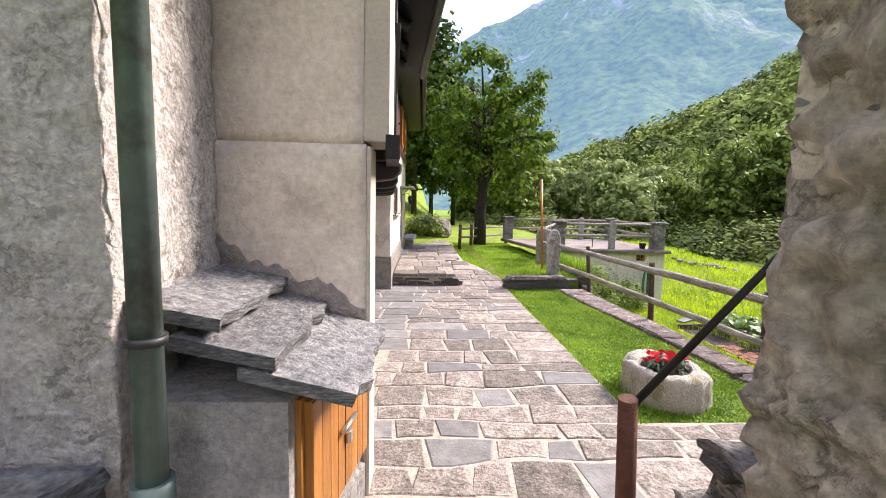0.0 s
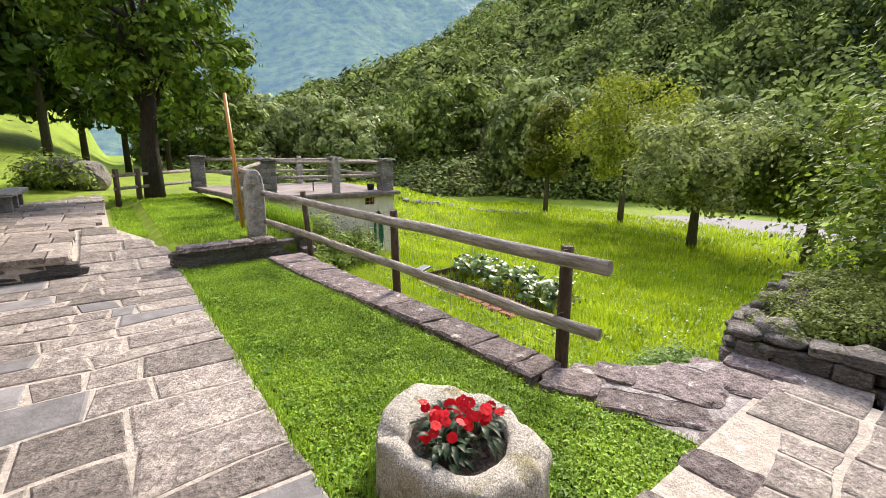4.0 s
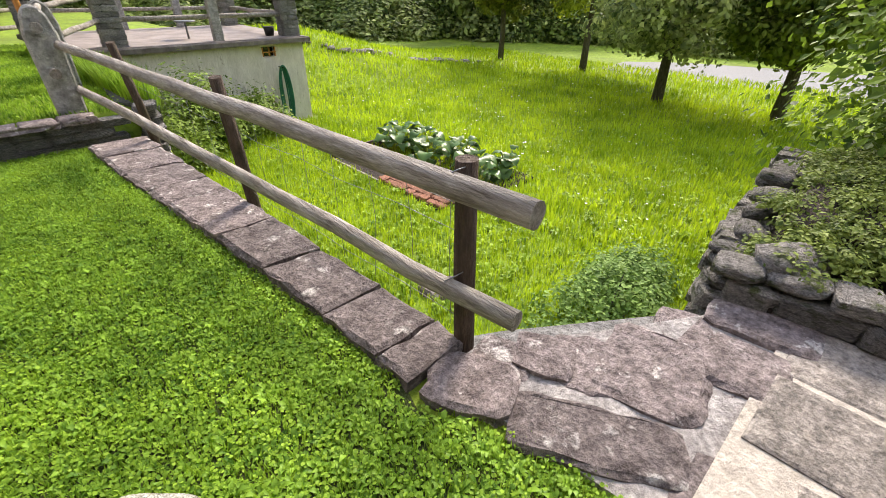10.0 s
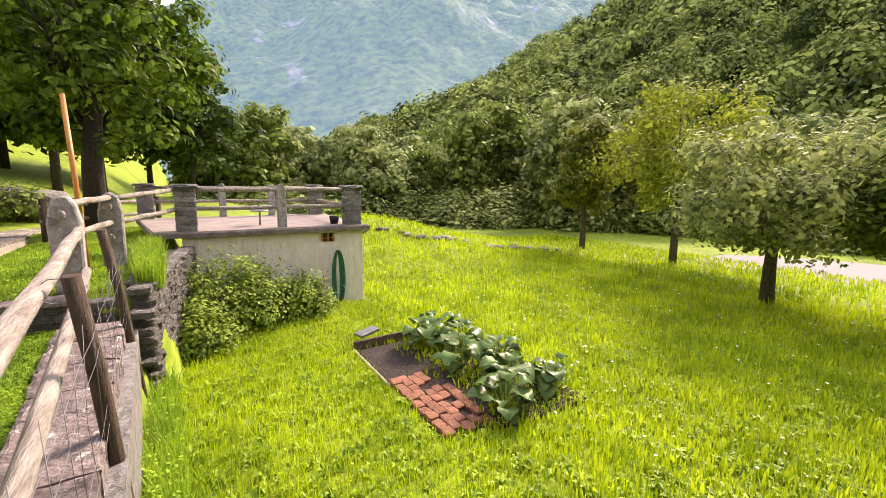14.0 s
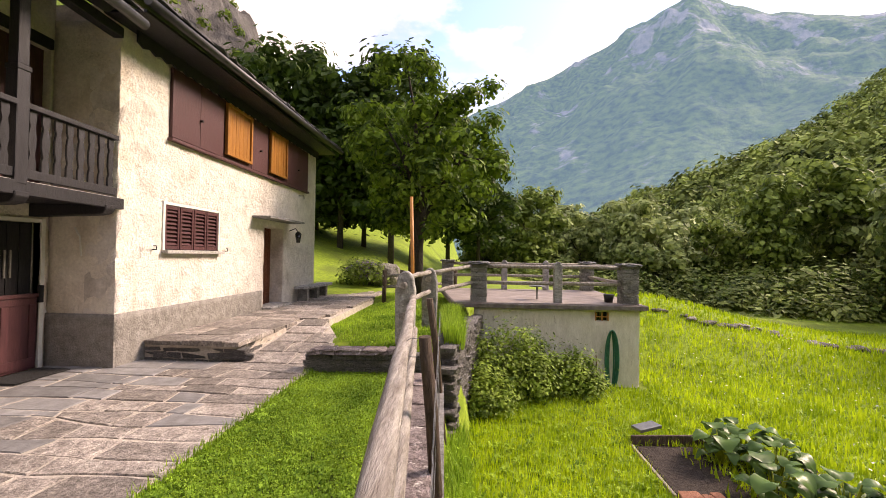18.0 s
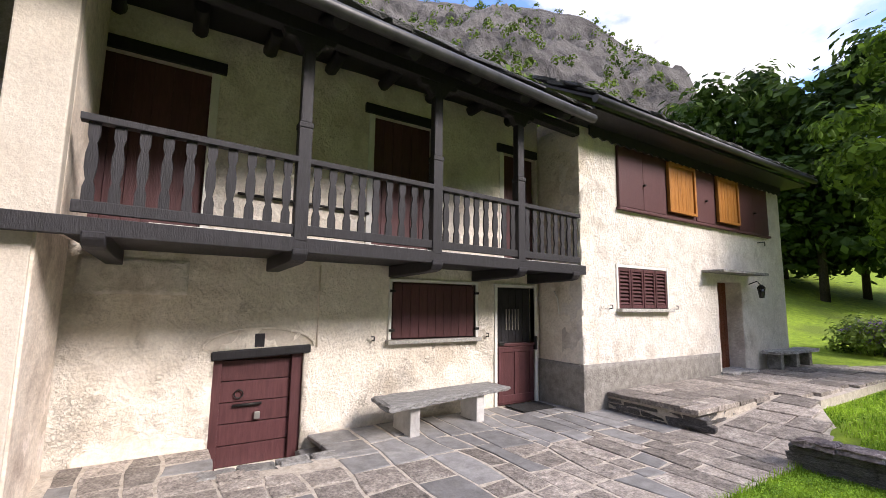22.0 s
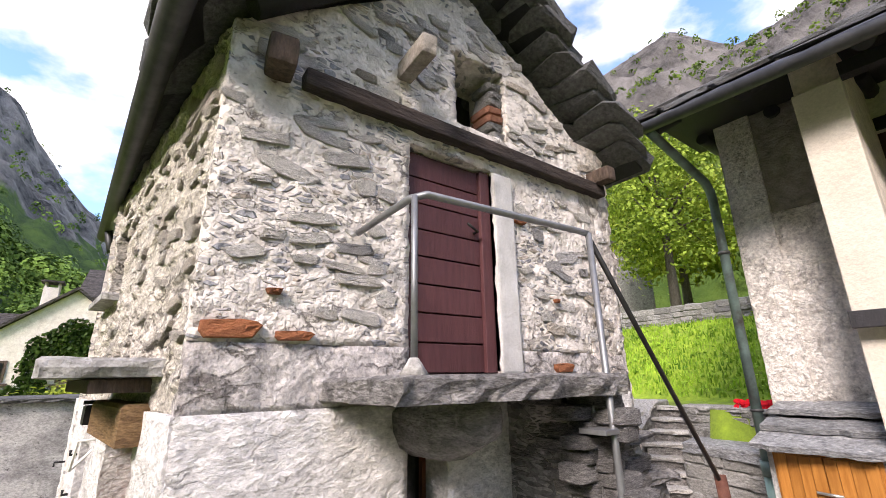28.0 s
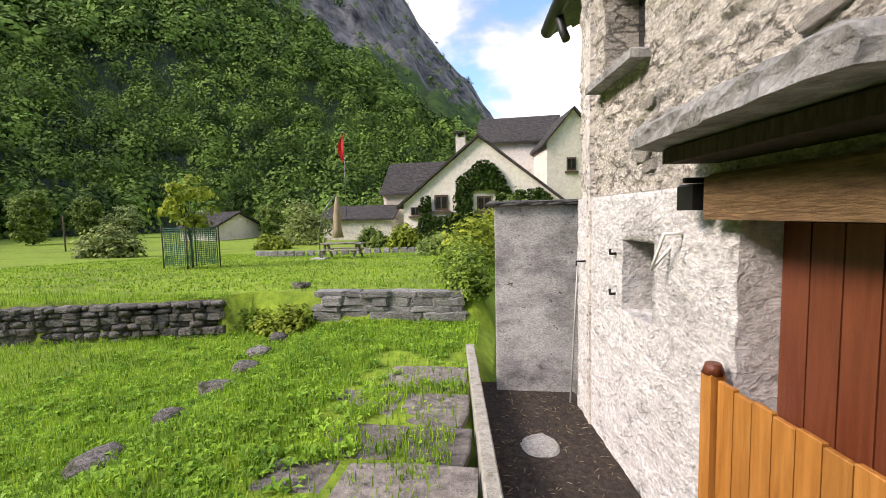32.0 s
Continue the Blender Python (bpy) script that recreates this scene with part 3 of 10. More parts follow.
def ground_z(x, y):
    wave = 0.05 * noise.noise((x * 0.35, y * 0.35, 3.0)) + 0.02 * noise.noise((x * 1.3, y * 1.3, 9.0))
    near = smooth(0, 6, math.hypot(x - 4, y))
    # orchard, falling gently away from the houses, with a bank beyond the terrace
    z = -1.15 - 0.022 * max(0.0, x - 7.0)
    z += 0.75 * smooth(5.0, 8.0, y) * smooth(21, 11, x) + 0.6 * smooth(7, 11, y) * smooth(13, 8, x)
    z += 0.75 * math.exp(-((x - 12.6) / 2.6) ** 2 - ((y - 10.6) / 1.9) ** 2) + 0.35 * math.exp(-((x - 18.0) / 4.0) ** 2 - ((y - 10.8) / 1.6) ** 2)
    # barn side: path and lawn above a bank
    if y < -5.2:
        upper = -0.14 - 0.03 * max(0.0, -8.0 - y)
        lawn = lerp(upper, -0.55, smooth(10.3, 11.8, x))
        z = lerp(z, lawn, smooth(-5.7, -7.2, y))
        if y < -15.7 and x < 13.0 or y < -15.2 + (x - 13.0) * 0.25 and x >= 13.0:
            z = 0.12 - 0.045 * min(20, max(0.0, -15.7 - y))
    # yard
    if y > -5.7 and x < (kerb_x(y) if y > -4.95 else edge_x(y)) or (-9.3 < y <= -5.7 and x < 7.2):
        z, wave = -0.05, wave * 0.2
        if y > 0.6:
            z = lerp(-0.05, 0.25, smooth(0.6, 1.9, y)) - 0.16 if x < 3.70 else lerp(lerp(0.0, 0.25, smooth(0.5, 2.2, y)), 0.25, smooth(3.8, 4.4, x))
    if y > 0.6 and x < 5.9:
        z = max(z, 0.25 if x > 4.4 else z)
    if 6.4 < x < 8.12 and y < -8.85:
        z = -0.62
    if CEL_PIT[0] < x < CEL_PIT[1] and CEL_PIT[2] < y < CEL_PIT[3]:
        z = -0.55
    # alley rising behind the houses, terrace and steep meadow above it
    if y < -8.6 and x < 3.3:
        z = lerp(-0.05, 0.12, smooth(-8.6, -9.8, y))
    if x < -0.45 and y < -7.9:
        z = 1.33 if x > -3.0 else 1.33 + min(-3.0 - x, 3.55) * 0.60 + max(0.0, -6.55 - x) * 0.12
    if y < -10.35 and -0.85 < x < 0.6:
        z = lerp(0.1, 1.33, smooth(0.5, -0.8, x))
    if -10.45 < y < -9.35 and -0.95 < x < 0.6:
        z = -0.15
    if x < -3.0 and y < -7.9:
        z = min(z, 7)
    if x < -5.0 and y >= -7.9:
        z = 0.3 + (-5.0 - x) * 0.35
    if y > 7.8 and x < 4.5:
        z = max(z, 0.25 + 0.11 * (y - 7.8) * smooth(4.0, -1.0, x) + 0.3 * max(0, -x - 1) * smooth(7.8, 9, y))
    return z + wave * near


def ground_sheet():
    def line(lo, hi, fine_lo, fine_hi, step):
        v = [fine_lo + i * step for i in range(int((fine_hi - fine_lo) / step) + 1)]
        s, p = step, fine_hi
        while p < hi:
            s *= 1.3
            p += s
            v.append(min(p, hi))
        s, p = step, fine_lo
        while p > lo:
            s *= 1.3
            p -= s
            v.insert(0, max(p, lo))
        return v
    xs = line(-2500, 2500, -6, 22, 0.25)
    ys = line(-2500, 2500, -20, 14, 0.25)
    verts, faces = [], []
    for y in ys:
        for x in xs:
            verts.append((x, y, ground_z(x, y) if abs(x) < 120 and abs(y) < 120 else -4.0))
    w = len(xs)
    for j in range(len(ys) - 1):
        for i in range(w - 1):
            k = j * w + i
            faces.append((k, k + 1, k + 1 + w, k + w))
    g = soup("ground", verts, faces, GRASS_SOIL, smooth=True)
    return tagged(g, "green mown lawn and meadow ground round the houses", "lawn", kind="structure")


ground = ground_sheet()


# ---- house with the balcony ----
def front_x(y):
    """Plan line of the balcony's outer edge, slightly askew to the wall."""
    return 1.02 - 0.073 * y


def plank_panel(parent, name, x, y0, y1, z0, z1, count, material, thick=0.03, across=False, gap=0.006, top=None):
    """Boards on the plane x, side by side between y0 and y1 (or stacked, when across). Each board is a part."""
    for i in range(count):
        if across:
            a, b = lerp(z0, z1, i / count), lerp(z0, z1, (i + 1) / count)
            bm = box((x - thick, y0, a + gap / 2), (x + random.uniform(-0.002, 0.002), y1, b - gap / 2), 0.004)
        else:
            a, b = lerp(y0, y1, i / count), lerp(y0, y1, (i + 1) / count)
            bm = box((x - thick, a + gap / 2, z0), (x + random.uniform(-0.002, 0.002), b - gap / 2, z1), 0.004)
        part(name, bm, material, parent)


def rect_frame(parent, name, x0, x1, y0, y1, z0, z1, w, material, sill=True, label=""):
    """Four bars round an opening on a wall that faces x."""
    part(name, box((x0, y0 - w, z0), (x1, y0, z1 + w), 0.004), material, parent, label)
    part(name, box((x0, y1, z0), (x1, y1 + w, z1 + w), 0.004), material, parent, label)
    part(name, box((x0, y0, z1), (x1 - 0.003, y1, z1 + w), 0.004), material, parent, label)
    if sill:
        part(name, box((x0, y0 - w, z0 - w), (x1, y1 + w, z0), 0.004), material, parent, label)


END = -8.08
house_a = thing("balcony_house", "old cream plastered house with dark wooden balcony above a paved yard", "house", (0, -4, 0))
CEL = (-5.30, -4.24, -0.30, 1.07)
WIN = (-3.0, -1.46, 1.16, 2.02)
HD = (-1.0, -0.13, -0.02, 2.0)
UP = ((-6.75, -5.56, 2.36, 4.55), (-3.36, -2.34, 2.36, 4.55), (-0.84, 0.0, 2.36, 4.45))
def as_holes(y_start, *items):
    return [(a - y_start, b - y_start, c, d) for a, b, c, d in items]
def a_relief(u, z):
    k = 0.012 * noise.noise((u * 3.1, z * 3.1, 1.0)) + 0.008 * noise.noise((u * 9, z * 9, 4.0))
    return k + (0.010 if noise.noise((u * 0.7, z * 0.9, 12.0)) > 0.18 and z < 2.2 else 0.0)
front = part("wall", rough_wall((0.0, -7.0), (0.0, 0.0), -0.6, 5.62, 0.45, 0.09, holes=as_holes(-7.0, CEL, WIN, HD, UP[0], UP[1], (UP[2][0], -0.05, 2.36, 4.45)), relief=a_relief), PLASTER, house_a)
def lime_relief(u, z):
    """Hand-thrown lime plaster: lumps, ridges and broken edges."""
    k = 0.045 * noise.noise((u * 2.6, z * 3.4, 7.0)) + 0.03 * noise.noise((u * 7, z * 10, 2.0))
    k += 0.03 * max(0.0, 0.35 - abs(noise.noise((u * 5 + z * 2, z * 8 - u, 31.0)))) + 0.014 * noise.noise((u * 19, z * 24, 5.0))
    return k - 0.01
def corner_relief(u, z):
    return 0.03 * noise.noise((u * 3, z * 3, 7.0)) + 0.02 * noise.noise((u * 8, z * 8, 2.0))
part("wall", rough_wall((0.55, END), (0.47, -7.02), -0.3, 3.75, 0.4, 0.03, relief=lambda u, z: 0.6 * lime_relief(u + 3, z)), ROUGHCAST, house_a, "rough white plaster round the corner")
# Corner wall from 3.75 m up is a darker grey-brown.
part("wall", rough_wall((0.535, END), (0.455, -7.02), 3.75, 5.62, 0.4, 0.09, relief=corner_relief), PLINTH, house_a, "grey-brown render under the eave")
part("end_wall", rough_wall((-5.0, END + 0.02), (-0.9, END + 0.02), -0.5, 8.6, 0.4, 0.10, relief=lambda u, z: 1.7 * corner_relief(u + 5, z * 1.4), top=lambda u: 5.62 + (5.55 - u) * 0.60), ROUGHCAST, house_a)
part("end_wall", rough_wall((-0.9, END + 0.02), (0.55, END + 0.02), -0.5, 3.6, 0.4, 0.028, relief=lime_relief), ROUGHCAST, house_a, "hand-thrown white lime plaster with bare brown edges")
part("end_wall", rough_wall((-0.9, END + 0.02), (0.55, END + 0.02), 3.6, 6.6, 0.4, 0.10, relief=corner_relief, top=lambda u: 5.62 + (1.45 - u) * 0.60), ROUGHCAST, house_a)
part("wall_core", box((-4.6, END + 0.5, -0.5), (-0.5, -0.1, 5.5)), PLASTER_GREY, house_a)
# wing wall that carries the balcony's end: slim below, wider above
part("wing_wall", rough_wall((0.2, -7.02), (1.37, -7.02), -0.2, 2.30, 0.30, 0.09, 0.006), PLASTER_GREY, house_a, "weathered grey rendered wing wall")
part("bare_coat", rough_wall((0.2, -7.026), (1.365, -7.026), -0.2, 1.75, 0.02, 0.03, relief=lambda u, z: 0.004 + 0.004 * noise.noise((u * 9, z * 9, 3)), top=lambda u: 1.78 - 0.42 * u + 0.10 * noise.noise((u * 5, 2.2, 0)) + 0.05 * noise.noise((u * 17, 7.2, 0))), BARE_COAT, house_a, "ragged grey undercoat where plaster has flaked off")
part("wing_wall", rough_wall((0.2, -7.0), (1.35, -7.0), 2.30, 5.05, 0.40, 0.09, 0.006), PLASTER_GREY, house_a)
part("pillar", box((1.37, -7.02, -0.2), (1.40, -6.74, 2.29), 0.012), PLASTER_SMOOTH, house_a, "smooth cream pillar below the balcony")
part("pillar", box((1.35, -7.0, 2.32), (1.51, -6.60, 4.62), 0.015), PLASTER_SMOOTH, house_a, "smooth cream upper pillar")
# balcony: deck, beams, rail, balusters and posts
balcony = part("balcony", prism([(0.0, -6.60), (front_x(-6.6), -6.6), (front_x(-0.03), -0.03), (0.0, -0.03)], 2.25, 2.33), DARKWOOD, house_a, "dark stained wooden balcony")
def along(y0, y1, z, w, h, name, inset=0.0, material=DARKWOOD, parent=balcony):
    part(name, beam((front_x(y0) - inset, y0, z), (front_x(y1) - inset, y1, z), w, h), material, parent)
POSTS = (-4.70, -2.98, -1.46)
cuts = (-6.58, *POSTS, -0.02)
for a, b in zip(cuts, cuts[1:]):
    along(a + 0.06, b - 0.06, 3.19, 0.10, 0.06, "handrail")
    along(a + 0.06, b - 0.06, 2.45, 0.05, 0.10, "lower_rail")
along(-7.02, 0.05, 2.29, 0.09, 0.15, "fascia", 0.0)
along(-6.0, -0.1, 2.362, 0.05, 0.025, "drip_strip", 0.02, WHITEFRAME)
for y in POSTS:
    x = front_x(y) - 0.02
    part("balcony_post", box((x - 0.07, y - 0.07, 2.33), (x + 0.07, y + 0.07, 3.55), 0.012), DARKWOOD, balcony)
    part("balcony_post", box((x - 0.062, y - 0.062, 3.60), (x + 0.062, y + 0.062, 4.43), 0.02), DARKWOOD, balcony)
    part("post_collar", box((x - 0.078, y - 0.078, 3.545), (x + 0.078, y + 0.078, 3.605), 0.012), DARKWOOD, balcony)
    part("bracket_head", side_prism([(y - 0.30, 4.62), (y - 0.26, 4.54), (y - 0.16, 4.53), (y - 0.09, 4.42), (y + 0.09, 4.42), (y + 0.16, 4.53), (y + 0.26, 4.54), (y + 0.30, 4.62)], "x", x - 0.06, x + 0.06, 0.01), DARKWOOD, balcony)
for y in (-6.35, -4.70, -2.98, -1.46, -0.22):
    x = front_x(y) + 0.07
    part("joist", side_prism([(-0.0, 2.25), (x, 2.25), (x, 2.19), (x - 0.05, 2.13), (x - 0.16, 2.11), (0.0, 2.08)], "y", y - 0.08, y + 0.08, 0.01), DARKWOOD, balcony)
def baluster_mesh():
    w = [(0.042, 0.0), (0.042, 0.11), (0.026, 0.17), (0.043, 0.27), (0.043, 0.39), (0.026, 0.49), (0.042, 0.55), (0.042, 0.66)]
    outline = [(-a, z) for a, z in w] + [(a, z) for a, z in reversed(w)]
    bm = side_prism(outline, "x", -0.014, 0.014)
    me = bpy.data.meshes.new("baluster")
    bm.to_mesh(me)
    bm.free()
    me.materials.append(DARKWOOD)
    return me
BALUSTER = baluster_mesh()
for a, b in zip(cuts, cuts[1:]):
    k = round((b - a - 0.14) / 0.172)
    for i in range(k):
        y = lerp(a + 0.07, b - 0.07, (i + 0.5) / k)
        add_piece("baluster", BALUSTER, pose(front_x(y), y, 2.5, 0, 0, random.uniform(-2, 2)), balcony)
# balcony doors and lintels
for n, (a, b, c, d) in enumerate(UP):
    b = min(b, -0.06)
    dr = part("balcony_door", box((-0.13, a, c), (-0.10, b, d)), MAROON, house_a, "maroon plank balcony door")
    plank_panel(dr, "plank", -0.075, a + 0.02, b - 0.02, c, d - 0.02, 6, MAROON, 0.02)
    part("frame", box((-0.1, b - 0.002, c), (0.015, b + 0.09, d), 0.004), WHITEFRAME, house_a, "white painted door frame") if b < -0.1 else None
    if n:
        part("frame", box((-0.1, a - 0.09, c), (0.015, a + 0.002, d), 0.004), WHITEFRAME, house_a, "white painted door frame")
    part("lintel", box((-0.2, a - 0.16, d + 0.002), (0.05, min(b + 0.16, -0.05), d + 0.15), 0.01), DARKWOOD, house_a)
# wide window with closed maroon shutters
win = part("window_shutter", box((-0.12, WIN[0], WIN[2]), (-0.08, WIN[1], WIN[3])), MAROON, house_a, "closed maroon plank shutters")
plank_panel(win, "plank", 0.005, WIN[0] + 0.03, WIN[1] - 0.03, WIN[2] + 0.02, WIN[3] - 0.03, 10, MAROON, 0.04)
rect_frame(house_a, "window_frame", -0.06, 0.03, *WIN, 0.045, WHITEFRAME, sill=False)
part("window_sill", box((-0.08, WIN[0] - 0.08, WIN[2] - 0.06), (0.10, WIN[1] + 0.08, WIN[2]), 0.01), STONE_LIGHT, house_a, "pale granite window sill")
for y in (WIN[0], WIN[1]):
    for z in (1.3, 1.88):
        part("hinge", box((0.03, y - 0.04, z - 0.02), (0.05, y + 0.05, z + 0.02), 0.004), IRON, house_a)
for y in (WIN[0] - 0.28, WIN[1] + 0.24):
    part("shutter_hook", tube([(0.0, y, 1.16), (0.07, y, 1.16), (0.07, y, 1.22), (0.07, y - 0.05, 1.22)], 0.009, 6), IRON, house_a)
# half door
door_a = part("half_door", box((-0.16, HD[0], 0.0), (-0.12, HD[1], HD[3])), DARKWOOD, house_a, "dark upper door leaf with a slotted opening")
plank_panel(door_a, "plank", -0.09, HD[0] + 0.03, HD[1] - 0.03, 1.02, HD[3] - 0.03, 5, DARKWOOD, 0.03)
for i in range(5):
    y = lerp(-0.72, -0.44, i / 4)
    part("slot_bar", box((-0.09, y - 0.012, 1.25), (-0.07, y + 0.012, 1.62), 0.004), PLINTH, door_a)
low = part("lower_leaf", box((-0.06, HD[0] + 0.01, 0.0), (0.0, HD[1] - 0.01, 1.0), 0.008), MAROON, house_a, "maroon panelled lower half of the door")
part("top_rail", box((-0.07, HD[0], 0.98), (0.03, HD[1] + 0.02, 1.03), 0.008), MAROON, low)
part("rail", box((0.0, HD[0] + 0.03, 0.88), (0.018, HD[1] - 0.03, 0.97), 0.006), MAROON, low)
part("rail", box((0.0, HD[0] + 0.03, 0.04), (0.018, HD[1] - 0.03, 0.16), 0.006), MAROON, low)
for y in (HD[0] + 0.08, (HD[0] + HD[1]) / 2, HD[1] - 0.08):
    part("stile", box((0.0, y - 0.045, 0.16), (0.018, y + 0.045, 0.88), 0.006), MAROON, low)
part("hinge_post", box((0.0, HD[1] - 0.02, 0.9), (0.06, HD[1] + 0.03, 1.14), 0.012), DARKWOOD, low)
part("latch", box((0.02, HD[0] + 0.02, 1.0), (0.05, HD[0] + 0.14, 1.06), 0.008), IRON, low)
rect_frame(house_a, "door_frame", -0.1, 0.03, *HD, 0.055, WHITEFRAME, sill=False)
# cellar door under a flat arch
cel = part("cellar_door", box((-0.20, CEL[0], CEL[2]), (-0.16, CEL[1], CEL[3])), MAROON, house_a, "maroon plank cellar door with iron bolt")
plank_panel(cel, "plank", -0.11, CEL[0] + 0.10, CEL[1] - 0.14, CEL[2], CEL[3] - 0.10, 5, MAROON, 0.05, across=True, gap=0.012)
part("jamb", box((-0.16, CEL[0] - 0.01, CEL[2]), (-0.05, CEL[0] + 0.10, CEL[3]), 0.01), MAROON, cel)
part("jamb", box((-0.16, CEL[1] - 0.14, CEL[2]), (-0.05, CEL[1] + 0.01, CEL[3]), 0.01), MAROON, cel)
part("lintel", beam((-0.06, CEL[0] - 0.03, 1.04), (-0.06, CEL[1] + 0.08, 1.09), 0.20, 0.11, 0.02), DARKWOOD, cel)
part("keystone_block", box((-0.08, -4.86, 1.13), (0.02, -4.74, 1.30), 0.012), DARKWOOD, cel)
part("bolt", tube([(-0.09, -5.05, 0.42), (-0.07, -4.72, 0.43)], 0.018, 8), IRON, cel)
part("padlock", box((-0.09, -4.80, 0.24), (-0.06, -4.73, 0.33), 0.01), CHROME, cel, "small bright padlock")
part("ring_handle", tube([(-0.08, -4.99 + 0.05 * math.cos(a), 0.56 + 0.05 * math.sin(a)) for a in [i * math.pi / 6 for i in range(13)]], 0.008, 6), IRON, cel)
arch = [(-4.775 + 0.66 * math.cos(t), 1.12 + 0.24 * math.sin(t)) for t in [i * math.pi / 12 for i in range(13)]]
part("arch_infill", side_prism(arch, "x", -0.03, 0.012), PLASTER_SMOOTH, house_a, "shallow plastered arch over the cellar door")
for i in range(12):
    (ya_, za_), (yb_, zb_) = arch[i], arch[i + 1]
    part("arch_edge", beam((0.012, ya_, za_ + 0.012), (0.012, yb_, zb_ + 0.012), 0.05, 0.03, 0.008), PLASTER, house_a)
part("plaster_patch", rough_wall((0.016, -6.66), (0.016, -5.63), 1.76, 2.16, 0.03, 0.05, relief=lambda u, z: 0.006 + 0.005 * noise.noise((u * 8, z * 8, 3.0))), PLASTER_WHITE, house_a, "paler square of newer plaster under the balcony")
part("bare_patch", rough_wall((0.014, -6.55), (0.014, -5.34), -0.12, 0.46, 0.03, 0.04, relief=lambda u, z: 0.004 + 0.012 * noise.noise((u * 11, z * 15, 3.0)), top=lambda u: 0.04 + 0.16 * math.sin(u * 2.4) + 0.12 * noise.noise((u * 5, 1.0, 0)) + 0.06 * noise.noise((u * 17, 3.0, 0))), PLASTER_GREY, house_a, "bare grey masonry where plaster has fallen")
part("conduit", tube([(0.04, -5.18, 3.05), (0.04, -3.42, 3.0)], 0.02, 6), IRON, house_a, "dark pole lying along the balcony wall")
# coat hook on the side wall of the neighbour, conduit
part("conduit", tube([(0.015, -4.08, 1.1), (0.015, -4.08, 2.2)], 0.012, 6), PLASTER_GREY, house_a)
# steep timber work under the eave and the roof
ROOF_UP = 0.62
def eave_x(y):
    return front_x(y) + 0.55
def roof_slab(name, parent, y0, y1, x_of, z, run, thick, material, label=""):
    bm = bmesh.new()
    pts = []
    for y in (y0, y1):
        x = x_of(y)
        pts.append([(x, y, z), (x - run, y, z + run * ROOF_UP), (x - run, y, z + run * ROOF_UP + thick), (x, y, z + thick)])
    va = [bm.verts.new(p) for p in pts[0]]
    vb = [bm.verts.new(p) for p in pts[1]]
    bm.faces.new(va)
    bm.faces.new(vb[::-1])
    for i in range(4):
        bm.faces.new((va[i], vb[i], vb[(i + 1) % 4], va[(i + 1) % 4]))
    bmesh.ops.recalc_face_normals(bm, faces=bm.faces)
    return part(name, bm, material, parent, label)
roof_a = roof_slab("roof", house_a, END - 0.5, -0.35, eave_x, 4.66, 5.2, 0.05, DARKWOOD, "dark boarded roof under old stone slates")
for i in range(9):
    y = lerp(END - 0.2, -0.6, i / 8)
    x = eave_x(y)
    part("rafter", tube([(x - 0.30, y, 4.66 + 0.30 * ROOF_UP - 0.10), (x - 3.2, y, 4.66 + 3.2 * ROOF_UP - 0.10)], [0.085, 0.10], 9, 0.06), DARKWOOD, roof_a)
soffit = part("soffit", prism([(-0.02, END - 0.42), (eave_x(END - 0.42) - 0.72, END - 0.42), (eave_x(-0.4) - 0.72, -0.40), (-0.02, -0.40)], 5.13, 5.16), DARKWOOD, roof_a, "dark boarded soffit")
for i in range(10):
    y = lerp(END - 0.15, -0.75, i / 9)
    part("joist", tube([(-0.02, y, 5.06), (0.55, y, 5.06)], [0.09, 0.085], 9, 0.06), DARKWOOD, soffit)
part("wall_plate", beam((front_x(-6.6) - 0.02, -6.6, 4.68), (front_x(-0.05) - 0.02, -0.05, 4.68), 0.14, 0.14), DARKWOOD, roof_a)
part("gutter", tube([(eave_x(END - 0.5) + 0.06, END - 0.5, 4.62), (eave_x(-0.4) + 0.06, -0.4, 4.60)], 0.07, 10), GUTTER, roof_a, "dark metal gutter")
pipe = thing("downpipe", "green patinated copper downpipe at the house corner", "downpipe", (0.74, -8.19, 0))
gx = eave_x(END - 0.3)
part("pipe", tube([(0.74, -8.19, 0.85), (0.74, -8.19, 4.05), (0.78, -8.19, 4.18), (0.90, -8.19, 4.28), (gx - 0.20, -8.2, 4.56), (gx - 0.02, -8.2, 4.60)], 0.055, 14), COPPER, pipe)
part("foot_pipe", tube([(0.74, -8.19, -0.1), (0.74, -8.19, 0.82)], 0.066, 14), mat("pale_green_pipe", (0.20, 0.32, 0.29), (0.27, 0.40, 0.36), 3, 0.5, 0.05, metal=0.2), pipe, "pale green lower pipe")
part("collar", tube([(0.74, -8.19, 0.74), (0.74, -8.19, 0.90)], 0.074, 14), COPPER, pipe)
part("clamp", tube([(0.74, -8.19, 1.42), (0.74, -8.19, 1.45)], 0.07, 14), GUTTER, pipe)
part("clamp", tube([(0.74, -8.19, 3.30), (0.74, -8.19, 3.34)], 0.07, 14), GUTTER, pipe)
